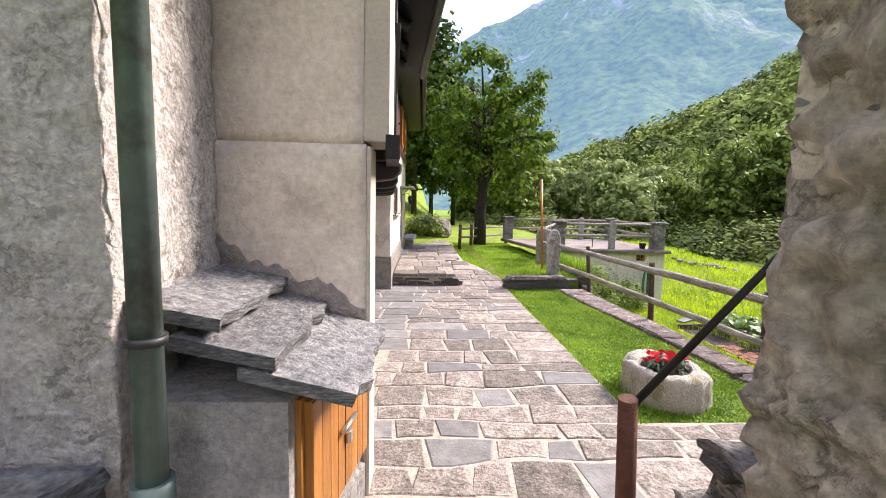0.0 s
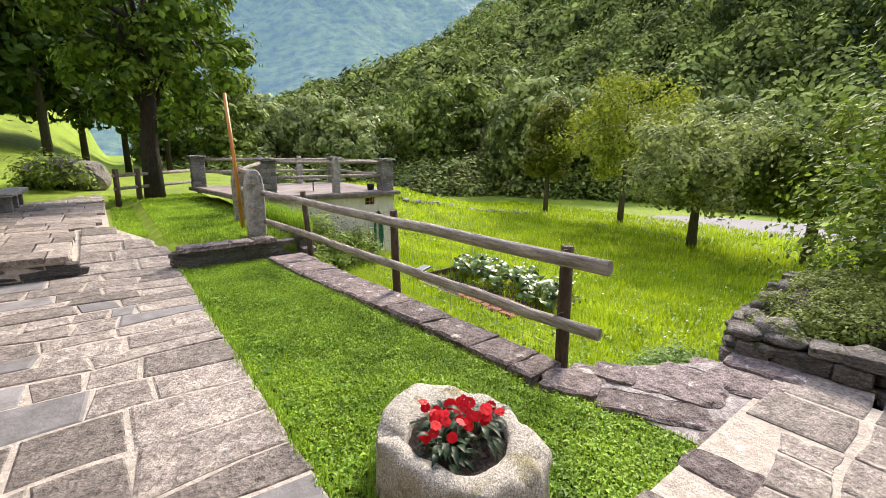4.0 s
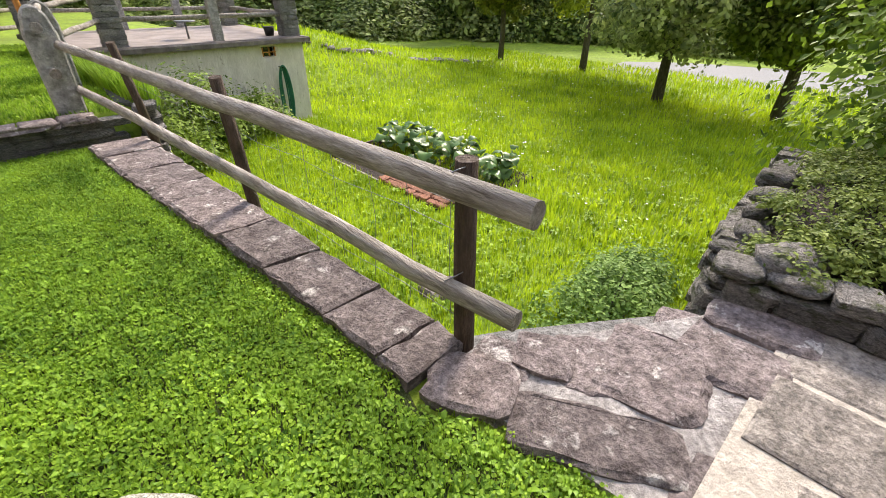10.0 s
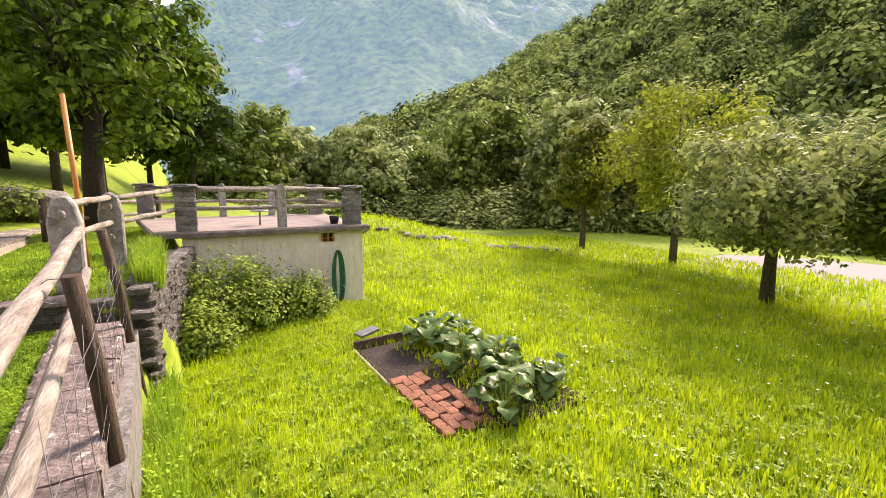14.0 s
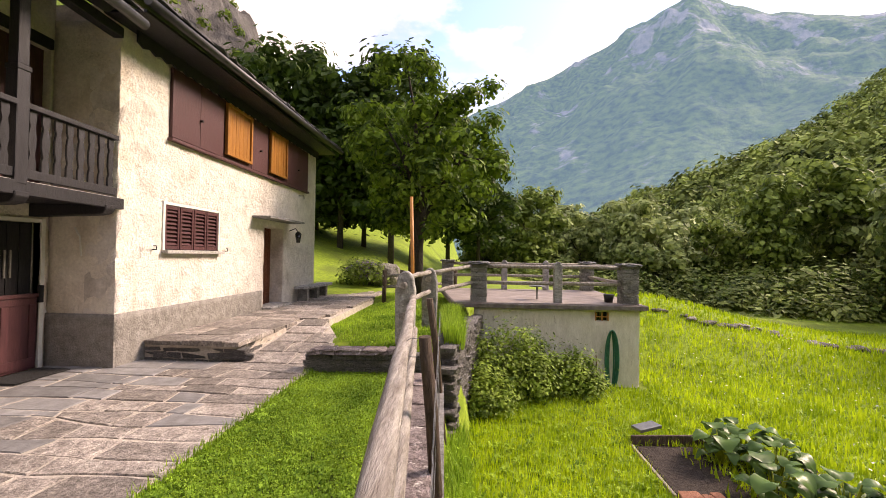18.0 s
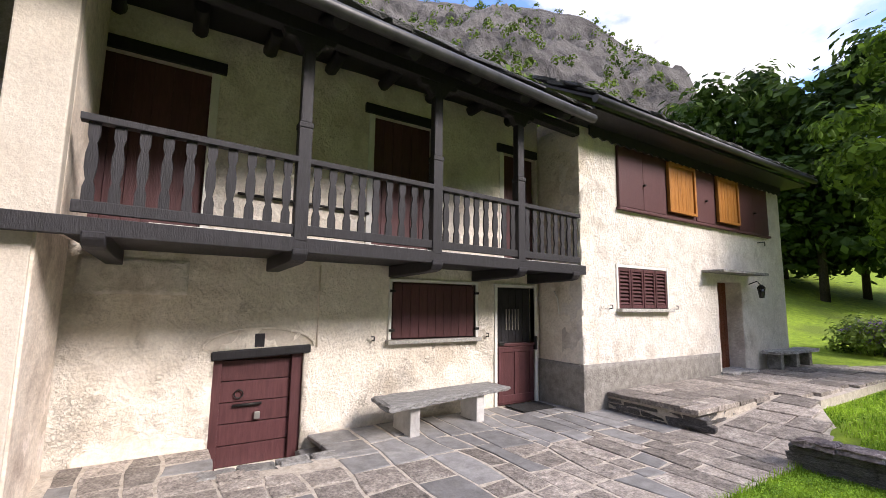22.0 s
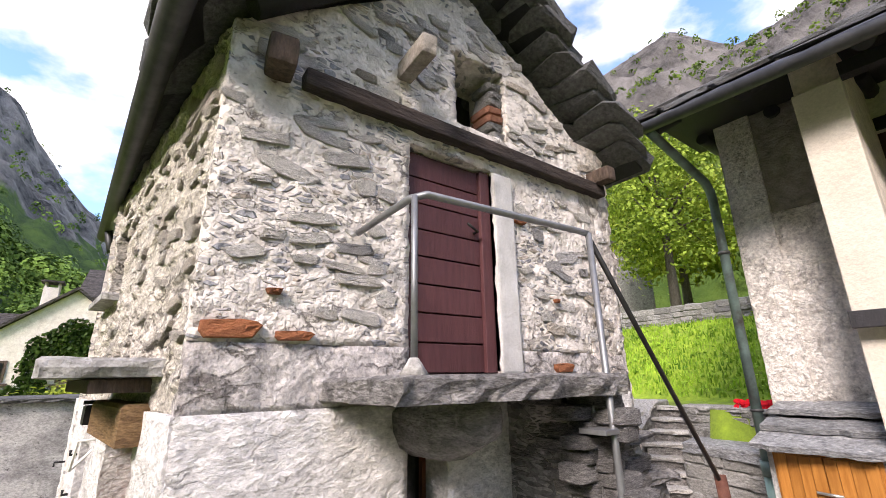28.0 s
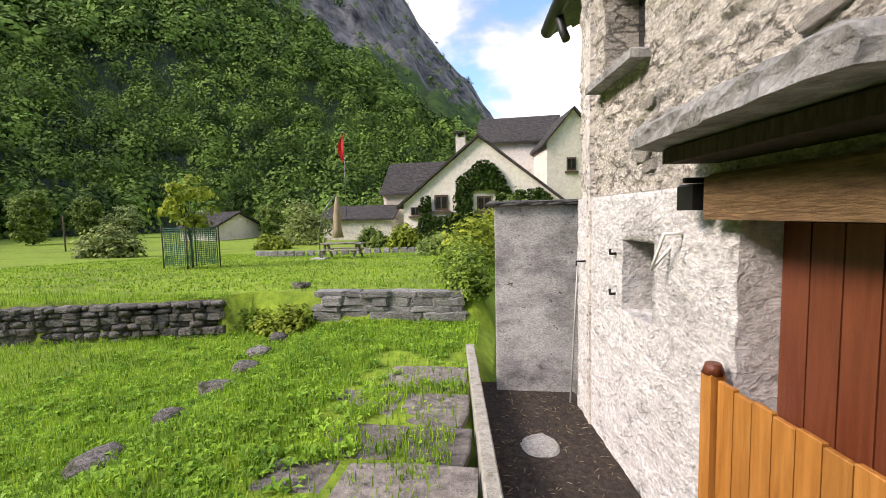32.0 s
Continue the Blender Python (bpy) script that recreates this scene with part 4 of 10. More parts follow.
# meter box with slate roof and honey wood doors
mbox = thing("meter_box", "rendered utility box with wooden doors under overlapping slate slabs", "utility box", (1.0, -7.5, 0))
bx0, bx1 = 1.185, 1.345
part("body", prism([(0.5, -8.02), (bx0, -8.02), (bx1, -7.06), (0.5, -7.06)], 0.0, 1.12, 0.0), mat("grey_cement_render", (0.36, 0.35, 0.34), (0.56, 0.55, 0.53), 9, 0.95, 1.0, 45, (0.30, 0.29, 0.28), 2, 0.6, dist=0.03, grain=0.2), mbox)
bm = prism([(bx0, -7.96), (bx0 + 0.035, -7.96), (bx1 + 0.03, -7.10), (bx1, -7.10)], 0.36, 1.10)
part("door_frame", bm, HONEY, mbox)
for i in range(2):
    y0, y1 = (-7.93, -7.53) if i == 0 else (-7.52, -7.13)
    fx = lambda y: lerp(bx0, bx1, (y + 8.02) / 0.96) + 0.035
    leaf = part("door", prism([(fx(y0) - 0.01, y0), (fx(y0) + 0.02, y0), (fx(y1) + 0.02, y1), (fx(y1) - 0.01, y1)], 0.40, 1.08), HONEY, mbox, "honey coloured plank door")
    for k in range(4):
        a, b = lerp(y0, y1, k / 4) + 0.003, lerp(y0, y1, (k + 1) / 4) - 0.003
        part("plank", prism([(fx(a) + 0.015, a), (fx(a) + 0.03, a), (fx(b) + 0.03, b), (fx(b) + 0.015, b)], 0.41, 1.07, 0.003), HONEY, leaf)
part("bolt", tube([(fx(-7.6) + 0.05, -7.62, 0.77), (fx(-7.43) + 0.05, -7.42, 0.77)], 0.014, 8), CHROME, mbox)
part("padlock", box((fx(-7.5) + 0.03, -7.54, 0.66), (fx(-7.5) + 0.06, -7.49, 0.73), 0.01), CHROME, mbox)
for (xa, xb, za, zb, ya, yb) in ((0.50, 0.92, 1.50, 1.42, -8.02, -7.02), (0.74, 1.16, 1.36, 1.27, -8.05, -7.03), (1.0, 1.50, 1.24, 1.12, -8.06, -7.04)):
    y0, y1 = ya, yb
    bm = bmesh.new()
    k = 11
    top = []
    for s in range(k + 1):
        y = lerp(y0, y1, s / k)
        top.append((xb + random.uniform(-0.035, 0.025), y))
    ring = [(xa, y0), *top, (xa, y1)]
    up = [bm.verts.new((x, y, lerp(za, zb, (x - xa) / (xb - xa)) + 0.045)) for x, y in ring]
    dn = [bm.verts.new((x - 0.01 + random.uniform(-0.012, 0.012), y, lerp(za, zb, (x - xa) / (xb - xa)) - 0.01)) for x, y in ring]
    bm.faces.new(up)
    bm.faces.new(dn[::-1])
    for q in range(len(ring)):
        bm.faces.new((dn[q], dn[(q + 1) % len(ring)], up[(q + 1) % len(ring)], up[q]))
    bmesh.ops.recalc_face_normals(bm, faces=bm.faces)
    part("slate_slab", bm, SLATE_BLUE, mbox, "rough blue-grey slate slab")
part("base_stone", prism([(0.55, -8.04), (bx0 + 0.04, -8.04), (bx0 + 0.09, -7.55), (0.55, -7.55)], -0.05, 0.30, 0.02), STONE, mbox)
part("base_stone", prism([(0.55, -7.54), (bx0 + 0.09, -7.54), (bx1 + 0.03, -7.06), (0.55, -7.06)], -0.05, 0.27, 0.02), STONE, mbox)
tag_off = part("wood_scrap", box((1.02, -7.36, 1.272), (1.10, -7.28, 1.29), 0.003), BRICKRED)
tagged(tag_off, "small orange wood scrap lying on the slate slab", "wood scrap")


# ---- gable house next door ----
house_c = thing("gable_house", "tall cream plastered house with maroon upper shutters and brown eaves", "house", (0, 4, 0))
SH = (0.95, 2.44, 1.66, 2.40)
D2 = (4.37, 5.42, 0.28, 2.28)
PAN = (1.0, 6.95, 3.50, 4.66)
part("wall", rough_wall((1.0, 0.0), (1.0, 7.74), -0.2, 5.3, 0.45, 0.10, holes=as_holes(0, SH, D2), relief=lambda u, z: 0.012 * noise.noise((u * 3.3, z * 3.3, 21)) + 0.008 * noise.noise((u * 10, z * 10, 5))), PLASTER_WHITE, house_c)
part("side_wall", rough_wall((0.0, 0.0), (1.0, 0.0), -0.2, 4.9, 0.4, 0.10, 0.012), PLASTER, house_c)
part("far_wall", rough_wall((1.0, 7.74), (-5.0, 7.74), -0.2, 5.3, 0.4, 0.3, 0.012), PLASTER_WHITE, house_c)
part("back_block", box((-5.0, 0.45, -0.2), (0.4, 7.3, 5.4)), PLASTER_GREY, house_c)
part("plinth", rough_wall((1.03, -0.03), (1.03, 4.25), -0.15, 0.74, 0.05, 0.10, 0.008), PLINTH, house_c, "grey cement plinth")
part("plinth", rough_wall((0.0, -0.025), (1.03, -0.025), -0.15, 0.74, 0.03, 0.10, 0.008), PLINTH, house_c)
shut = part("louvred_shutter", box((0.93, SH[0], SH[2]), (0.95, SH[1], SH[3])), MAROON, house_c, "closed maroon louvred window shutters")
rect_frame(house_c, "window_frame", 0.95, 1.02, *SH, 0.05, WHITEFRAME, sill=False)
for i in range(4):
    a, b = lerp(SH[0], SH[1], i / 4) + 0.01, lerp(SH[0], SH[1], (i + 1) / 4) - 0.01
    for (p, q) in ((a, a + 0.045), (b - 0.045, b)):
        part("stile", box((0.97, p, SH[2] + 0.01), (1.01, q, SH[3] - 0.01), 0.004), MAROON, shut)
    for (p, q) in ((SH[2] + 0.01, SH[2] + 0.07), (SH[3] - 0.07, SH[3] - 0.01)):
        part("rail", box((0.97, a + 0.046, p), (1.008, b - 0.046, q), 0.004), MAROON, shut)
    for k in range(9):
        z = lerp(SH[2] + 0.10, SH[3] - 0.10, k / 8)
        part("louvre", beam((0.985, a + 0.047, z), (0.985, b - 0.047, z), 0.055, 0.012, 0.0, up=(0.7, 0, 0.7)), MAROON, shut)
part("window_sill", box((0.92, SH[0] - 0.06, SH[2] - 0.06), (1.12, SH[1] + 0.06, SH[2]), 0.01), STONE_LIGHT, house_c, "granite window sill")
for y in (SH[0] - 0.25, SH[1] + 0.25):
    part("shutter_hook", tube([(1.0, y, 1.66), (1.07, y, 1.66), (1.07, y, 1.72), (1.07, y - 0.06, 1.72)], 0.009, 6), IRON, house_c)
d2 = part("entrance_door", box((0.60, D2[0], D2[2]), (0.64, D2[1], D2[3])), REDDOOR, house_c, "red-brown plank entrance door")
plank_panel(d2, "plank", 0.665, D2[0], D2[1], D2[2], D2[3], 7, REDDOOR, 0.025)
part("door_canopy", prism([(1.0, 3.75), (1.42, 3.80), (1.45, 5.75), (1.0, 5.78)], 2.44, 2.49, 0.01), STONE, house_c, "thin stone slab canopy")
band = part("shutter_band", box((1.005, PAN[0], PAN[2]), (1.04, PAN[1], PAN[3])), MAROON, house_c, "maroon boarded band of sliding shutters")
for a, b in ((1.0, 2.48), (3.58, 4.35), (5.42, 6.95)):
    plank_panel(band, "panel", 1.055, a, b, PAN[2] + 0.02, PAN[3], max(1, round((b - a) / 0.75)), MAROON, 0.02, gap=0.01)
    part("knob", tube([(1.055, (a + b) / 2, 4.0), (1.11, (a + b) / 2, 4.0)], 0.022, 8), IRON, band)
for a, b in ((2.53, 3.50), (4.42, 5.35)):
    of = part("open_window", box((1.05, a, 3.60), (1.075, b, 4.64)), HONEY, band, "honey wood shutter leaf")
    plank_panel(of, "plank", 1.088, a + 0.06, b - 0.06, 3.66, 4.58, 6, HONEY, 0.015)
    rect_frame(of, "frame", 1.06, 1.12, a + 0.05, b - 0.05, 3.65, 4.57, 0.06, HONEY)
part("band_rail", box((1.0, PAN[0] - 0.03, PAN[2] - 0.05), (1.09, PAN[1] + 0.03, PAN[2]), 0.008), MAROON, band)
scal = [(lerp(0.15, 7.6, i / 60), 4.66 - (0.05 if i % 2 else 0.0)) for i in range(61)]
part("eave_valance", side_prism([(0.15, 4.84)] + scal + [(7.6, 4.84)], "x", 1.10, 1.13), DARKWOOD, house_c, "scalloped dark eave board")
roof_c = roof_slab("roof", house_c, -0.32, 8.15, lambda y: 1.66, 4.95, 5.6, 0.05, DARKWOOD, "dark boarded eave under stone slates")
part("soffit", box((1.0, -0.3, 4.83), (1.60, 7.9, 4.87)), DARKWOOD, roof_c)
part("gutter", tube([(1.70, -0.4, 4.93), (1.70, 8.15, 4.97)], 0.065, 10), GUTTER, roof_c, "dark metal gutter")
lamp = thing("wall_lantern", "black iron wall lantern beside the entrance door", "lantern", (1.2, 5.75, 2.0))
part("arm", tube([(1.0, 5.8, 2.25), (1.18, 5.8, 2.32), (1.26, 5.8, 2.22)], 0.012, 6), IRON, lamp)
part("cap", tube([(1.26, 5.8, 2.24), (1.26, 5.8, 2.16)], [0.03, 0.10], 6), IRON, lamp)
part("cage", tube([(1.26, 5.8, 2.155), (1.26, 5.8, 1.93)], [0.09, 0.055], 6), GLASSDARK, lamp)
hook = part("alarm_bracket", tube([(1.0, 6.4, 3.30), (1.16, 6.4, 3.30), (1.16, 6.4, 3.20)], 0.012, 6), IRON, house_c)
part("boot_scraper", tube([(0.52, -0.03, 1.55), (0.52, -0.06, 1.82), (0.44, -0.06, 1.95)], 0.012, 6), WHITEFRAME, house_c, "pale hanging tool on the side wall")

# rows of stone slates on both roofs, seen at the eaves
def slate_rows(parent, y0, y1, x_of, z, rows, row_run=0.34, first=0.0):
    for r in range(rows):
        y = y0
        while y < y1:
            w = random.uniform(0.35, 0.8)
            x = x_of(y + w / 2) + 0.03 - r * row_run + first
            zz = z + (r * row_run) * ROOF_UP + 0.055 + 0.035 * (r % 2) + random.uniform(0, 0.02)
            t = random.uniform(0.035, 0.06)
            m = Matrix.Translation((x - 0.25, y + w / 2, zz + 0.25 * ROOF_UP)) @ Euler((random.uniform(-0.02, 0.02), math.atan(ROOF_UP) - 0.04, 0)).to_matrix().to_4x4() @ Matrix.Diagonal((0.62 + random.uniform(-0.05, 0.05), w * 0.98, t * 1.2, 1))
            add_piece("slate", random.choice(SLATE_STONES), m, parent)
            y += w
SLATE_STONES = [stone_mesh("slate", 40 + i, SLATE) for i in range(5)]
slate_rows(roof_a, END - 0.5, -0.4, eave_x, 4.70, 4)
slate_rows(roof_c, -0.3, 8.1, lambda y: 1.66, 5.0, 4)


# ---- stone barn ----
barn = thing("stone_barn", "old rubble stone barn with slate roof and maroon loft door", "barn", (5, -9, 0))
YG = -8.45
BRICK_STACK = (stone_mesh("stone", 21, STONE), stone_mesh("brick", 22, BRICKRED))
def stone_relief(seed, big=0.042, fine=0.03, white=1.70):
    """Rubble that stands proud of its mortar above, rough cast below."""
    def f(u, z):
        k = 0.010 * noise.noise((u * 5, z * 7, seed)) + 0.006 * noise.noise((u * 14, z * 14, seed))
        if z > white:
            d, _ = noise.voronoi(Vector((u * 3.6, z * 6.5, seed)))
            k += big * min(1.0, (d[1] - d[0]) * 2.2) - big * 0.6 + fine * noise.noise((u * 9, z * 12, seed + 3))
        else:
            k += 0.012 * noise.noise((u * 9 + z * 4, z * 7 - u * 3, seed + 1))
        return k
    return f
LOFT = (6.55 - 5.30, 6.55 - 4.50, 1.87, 3.52)      # along the wall from the outer corner
WINB = (6.55 - 5.31, 6.55 - 5.01, 1.05, 1.48)
gable_top = lambda u: 3.95 + 1.35 * (1 - abs(u - 1.8) / 1.8)
SLOT = (6.55 - 4.85, 6.55 - 4.28, 3.87, 4.58)
upper_g = part("gable_wall", rough_wall((6.55, YG), (2.85, YG), 2.04, 5.35, 0.5, 0.045, holes=[LOFT, SLOT], relief=stone_relief(3.0, 0.010, 0.022), top=gable_top), RUBBLE, barn, "rubble stone gable with pale mortar")
part("gable_band", rough_wall((6.55, YG + 0.004), (2.85, YG + 0.004), 1.70, 2.04, 0.5, 0.045, holes=[LOFT], relief=stone_relief(4.0, 0.004, 0.02)), crevices(mat("grey_old_mortar", (0.44, 0.405, 0.385), (0.70, 0.655, 0.625), 7, 0.94, 1.0, 30, (0.24, 0.21, 0.20), 2.2, 0.58, stain2=(0.62, 0.585, 0.55), stain2_scale=5, stain2_at=0.64, dist=0.03, grain=0.35), (5, 5, 10), 0.09, 0.6, (0.13, 0.11, 0.10), 0.2), barn, "grey weathered mortar band under the bricks")
lower_g = part("gable_base", rough_wall((6.55, YG + 0.012), (2.85, YG + 0.012), -0.4, 1.70, 0.5, 0.045, holes=[WINB], relief=stone_relief(5.0)), RUBBLE_WHITE, barn, "whitewashed rough cast base")
YE = -12.38
flank_a, flank_b = (6.55 + 0.136 * (YG - YE), YE), (6.55, YG)
FLEN = math.hypot(flank_a[0] - 6.55, YG - YE)
def fl(y):
    return (y - YE) / (YG - YE) * FLEN
DOORF = (fl(-10.02), fl(-9.10), -0.45, 1.52)
WINF = (fl(-11.30), fl(-10.82), 0.82, 1.36)
WINU = (fl(-11.75), fl(-11.05), 2.66, 3.4)
def ragged_relief(u, z):
    """Broken ledges of flat stones, each tilted its own way, with deep ragged joints."""
    a = u + 0.06 * noise.noise((u * 6, z * 6, 1.0)) + 0.02 * noise.noise((u * 22, z * 22, 4.0))
    b = z + 0.05 * noise.noise((u * 6, z * 6, 7.0)) + 0.02 * noise.noise((u * 22, z * 22, 9.0))
    d, c = noise.voronoi(Vector((a * 4.2, b * 9.5, 5.0)))
    h = noise.cell(c[0] * 3.7)
    tilt = noise.cell(c[0] * 5.1 + Vector((9, 0, 0)))
    k = -0.022 + min(1.0, (d[1] - d[0]) * 4.0) * (0.016 + 0.016 * h + tilt * 0.16 * (b - c[0].y / 9.5) - 0.10 * (b - c[0].y / 9.5))
    return k + 0.007 * noise.noise((u * 30, z * 34, 2.0))
RUBBLE_WARM = crevices(mat("warm_rubble_face", (0.48, 0.435, 0.375), (0.76, 0.70, 0.615), 7, 0.94, 1.0, 32, (0.35, 0.325, 0.30), 2.4, 0.57, stain2=(0.78, 0.735, 0.675), stain2_scale=3.1, stain2_at=0.60, stretch_by=(1, 1, 1.7), dist=0.03, grain=0.4), (4, 4, 10), 0.07, 0.7, (0.12, 0.105, 0.09), 0.2)
flank_w = part("flank_wall", rough_wall(flank_a, flank_b, 1.70, 3.98, 0.5, 0.019, holes=[WINU], relief=ragged_relief), RUBBLE_WARM, barn, "rubble stone flank wall")
fdir = Vector((flank_b[0] - flank_a[0], flank_b[1] - flank_a[1])).normalized()
fout = Vector((fdir.y, -fdir.x))
off = lambda p, k: (p[0] + fout.x * k, p[1] + fout.y * k)
part("flank_base", rough_wall(off(flank_a, 0.012), off(flank_b, 0.012), -0.75, 1.70, 0.5, 0.05, holes=[WINF, DOORF], relief=stone_relief(11.0)), RUBBLE_WHITE, barn, "whitewashed flank base")
alley_relief = stone_relief(14.0, 0.05, 0.04, -1)
part("alley_wall", rough_wall((2.85, YG), (2.85, -13.0), -0.4, 4.2, 0.5, 0.04, relief=lambda u, z: 0.05 + alley_relief(u, z) + 1.4 * lime_relief(u + 9, z)), ALLEY, barn, "rubble alley wall")
part("back_wall", rough_wall((2.85, YE), (7.06, YE), -0.8, 4.2, 0.4, 0.4), RUBBLE, barn)
def on_flank(y, out, z):
    """A point on the barn's flank at that y, out from the wall face."""
    k = fl(y)
    return (flank_a[0] + fdir.x * k + fout.x * out, flank_a[1] + fdir.y * k + fout.y * out, z)
def flank_box(y0, y1, o0, o1, z0, z1, bevel=0.0):
    a, b, c, d = on_flank(y0, o0, 0), on_flank(y1, o0, 0), on_flank(y1, o1, 0), on_flank(y0, o1, 0)
    return prism([a[:2], d[:2], c[:2], b[:2]][::-1], z0, z1, bevel)
# brick courses let into the corner
def wall_stone_mesh(name, seed, material):
    """A flat rubble stone with a ragged outline, about 1 across in x and z, its face towards +y."""
    r = random.Random(seed)
    bm = bmesh.new()
    n = 8
    ang = [2 * math.pi * (i + r.uniform(-0.4, 0.4)) / n for i in range(n)]
    rad = [r.uniform(0.78, 1.08) for _ in range(n)]
    def ring(k, d, jit):
        return [bm.verts.new((0.5 * k * q * math.copysign(abs(math.cos(a)) ** 0.5, math.cos(a)), d + r.uniform(-jit, jit), 0.5 * k * q * math.copysign(abs(math.sin(a)) ** 0.5, math.sin(a)))) for a, q in zip(ang, rad)]
    rings = [ring(1.04, -2.0, 0), ring(1.0, 0.5, 0.25), ring(0.92, 0.95, 0.2), ring(0.5, 1.0, 0.3)]
    for r0, r1 in zip(rings, rings[1:]):
        for i in range(n):
            bm.faces.new((r0[i], r0[(i + 1) % n], r1[(i + 1) % n], r1[i]))
    bm.faces.new(rings[-1])
    bmesh.ops.recalc_face_normals(bm, faces=bm.faces)
    me = bpy.data.meshes.new(name)
    bm.to_mesh(me)
    bm.free()
    me.materials.append(material)
    return me
def rubble_face(parent, a, b, z0, top, holes, meshes, share, proud, hgt, wid, seed, limit=10 ** 6):
    """Rubble stones bedded in the face of the wall a to b (outside on the right), course by course."""
    r = random.Random(seed)
    a, b = Vector(a), Vector(b)
    d = b - a
    L = d.length
    d.normalize()
    out = Vector((d.y, -d.x))
    z, made = z0, 0
    while z < 5.6:
        h = r.uniform(*hgt)
        u = -r.uniform(0, 0.1)
        while u < L:
            w = r.uniform(*wid) * (1.5 if r.random() < 0.15 else 1.0)
            c, hh = u + w / 2, h * r.uniform(0.75, 1.08)
            zc = z + h / 2 + r.uniform(-0.012, 0.012)
            u += w
            clear = all(c + w / 2 < q[0] or c - w / 2 > q[1] or zc + hh / 2 < q[2] or zc - hh / 2 > q[3] for q in holes)
            if c - w / 2 < -0.02 or c + w / 2 > L + 0.02 or zc + hh / 2 > top(c) or not clear or r.random() > share or made >= limit:
                continue
            p = a + d * c
            k = r.uniform(*proud)
            m = Matrix(((d.x * w * 1.05, out.x * k, 0, p.x), (d.y * w * 1.05, out.y * k, 0, p.y), (0, 0, hh * 1.06, zc), (0, 0, 0, 1)))
            m = m @ Matrix.Rotation(r.uniform(-0.16, 0.16), 4, "Y")
            add_piece("stone", r.choice(meshes), m, parent)
            made += 1
        z += h
W_PALE = crevices(mat("lime_washed_stone", (0.60, 0.565, 0.52), (0.88, 0.84, 0.78), 10, 0.92, 1.0, 34, (0.46, 0.43, 0.395), 3.0, 0.60, vary=0.16, stain2=(0.24, 0.22, 0.20), stain2_scale=7, stain2_at=0.66, dist=0.025, grain=0.22), (3, 3, 7), 0.06, 0.6, (0.14, 0.12, 0.11), 0.2)
W_GREY = mat("grey_wall_stone", (0.38, 0.37, 0.365), (0.62, 0.605, 0.585), 9, 0.9, 1.0, 34, (0.58, 0.55, 0.51), 3.5, 0.58, vary=0.3, stretch_by=(1, 1, 2), dist=0.03, grain=0.4)
W_TAN = crevices(mat("tan_wall_stone", (0.52, 0.455, 0.375), (0.78, 0.70, 0.60), 9, 0.92, 1.0, 34, (0.40, 0.37, 0.33), 3.0, 0.56, vary=0.25, dist=0.03, grain=0.35), (3, 3, 7), 0.06, 0.6, (0.14, 0.12, 0.11), 0.2)
BRICKORANGE = mat("orange_brick", (0.27, 0.085, 0.035), (0.44, 0.17, 0.07), 12, 0.9, 0.8, 50, (0.50, 0.30, 0.17), 6, 0.62, vary=0.2)
gable_stones = [wall_stone_mesh("stone", 300 + i, m_) for i, m_ in enumerate((W_PALE, W_PALE, W_PALE, W_PALE, W_PALE, W_GREY, W_PALE, W_TAN, W_PALE, W_PALE))]
flank_stones = [wall_stone_mesh("stone", 330 + i, m_) for i, m_ in enumerate((RUBBLE_WARM, W_TAN, RUBBLE_WARM, RUBBLE_WARM, RUBBLE_WARM))]
brick_bits = [wall_stone_mesh("brick", 350 + i, BRICKORANGE) for i in range(3)]
rubble_face(upper_g, (6.55, YG + 0.004), (2.87, YG + 0.004), 2.17, gable_top, [(LOFT[0] - 0.02, LOFT[1] + 0.24, LOFT[2], LOFT[3]), (0.3, 3.7, 3.58, 3.78), SLOT], gable_stones, 0.34, (0.006, 0.016), (0.05, 0.13), (0.12, 0.34), 5)
rubble_face(flank_w, (flank_b[0] + (flank_a[0] - flank_b[0]) * 0.82, flank_b[1] + (flank_a[1] - flank_b[1]) * 0.82), flank_b, 1.72, lambda u: 3.97, [(WINU[0] - FLEN * 0.18, WINU[1] - FLEN * 0.18, WINU[2] - 0.1, WINU[3]), (fl(-10.45) - FLEN * 0.18, 99, 1.7, 1.98)], flank_stones, 0.16, (0.008, 0.018), (0.04, 0.11), (0.09, 0.26), 6, 300)
# brick bits let into the corner and round the door
for (xa, xb, za, zb) in ((6.53, 6.20, 2.055, 2.155), (6.16, 5.92, 2.055, 2.11), (6.22, 6.12, 2.30, 2.34), (4.28, 4.13, 3.10, 3.15), (3.86, 3.78, 2.45, 2.49), (3.93, 3.67, 1.875, 1.95)):
    m = Matrix(((-(xa - xb), 0, 0, (xa + xb) / 2), (0, 0.03, 0, YG + 0.01), (0, 0, zb - za, (za + zb) / 2), (0, 0, 0, 1)))
    add_piece("brick", random.choice(brick_bits), m, upper_g)
for i in range(7):
    m = Matrix.Translation((4.36 + random.uniform(-0.03, 0.02), YG - 0.16, 3.92 + i * 0.085)) @ Matrix.Diagonal((0.17, 0.26, 0.08, 1))
    add_piece("brick" if i in (2, 3) else "stone", BRICK_STACK[i in (2, 3)], m, upper_g)
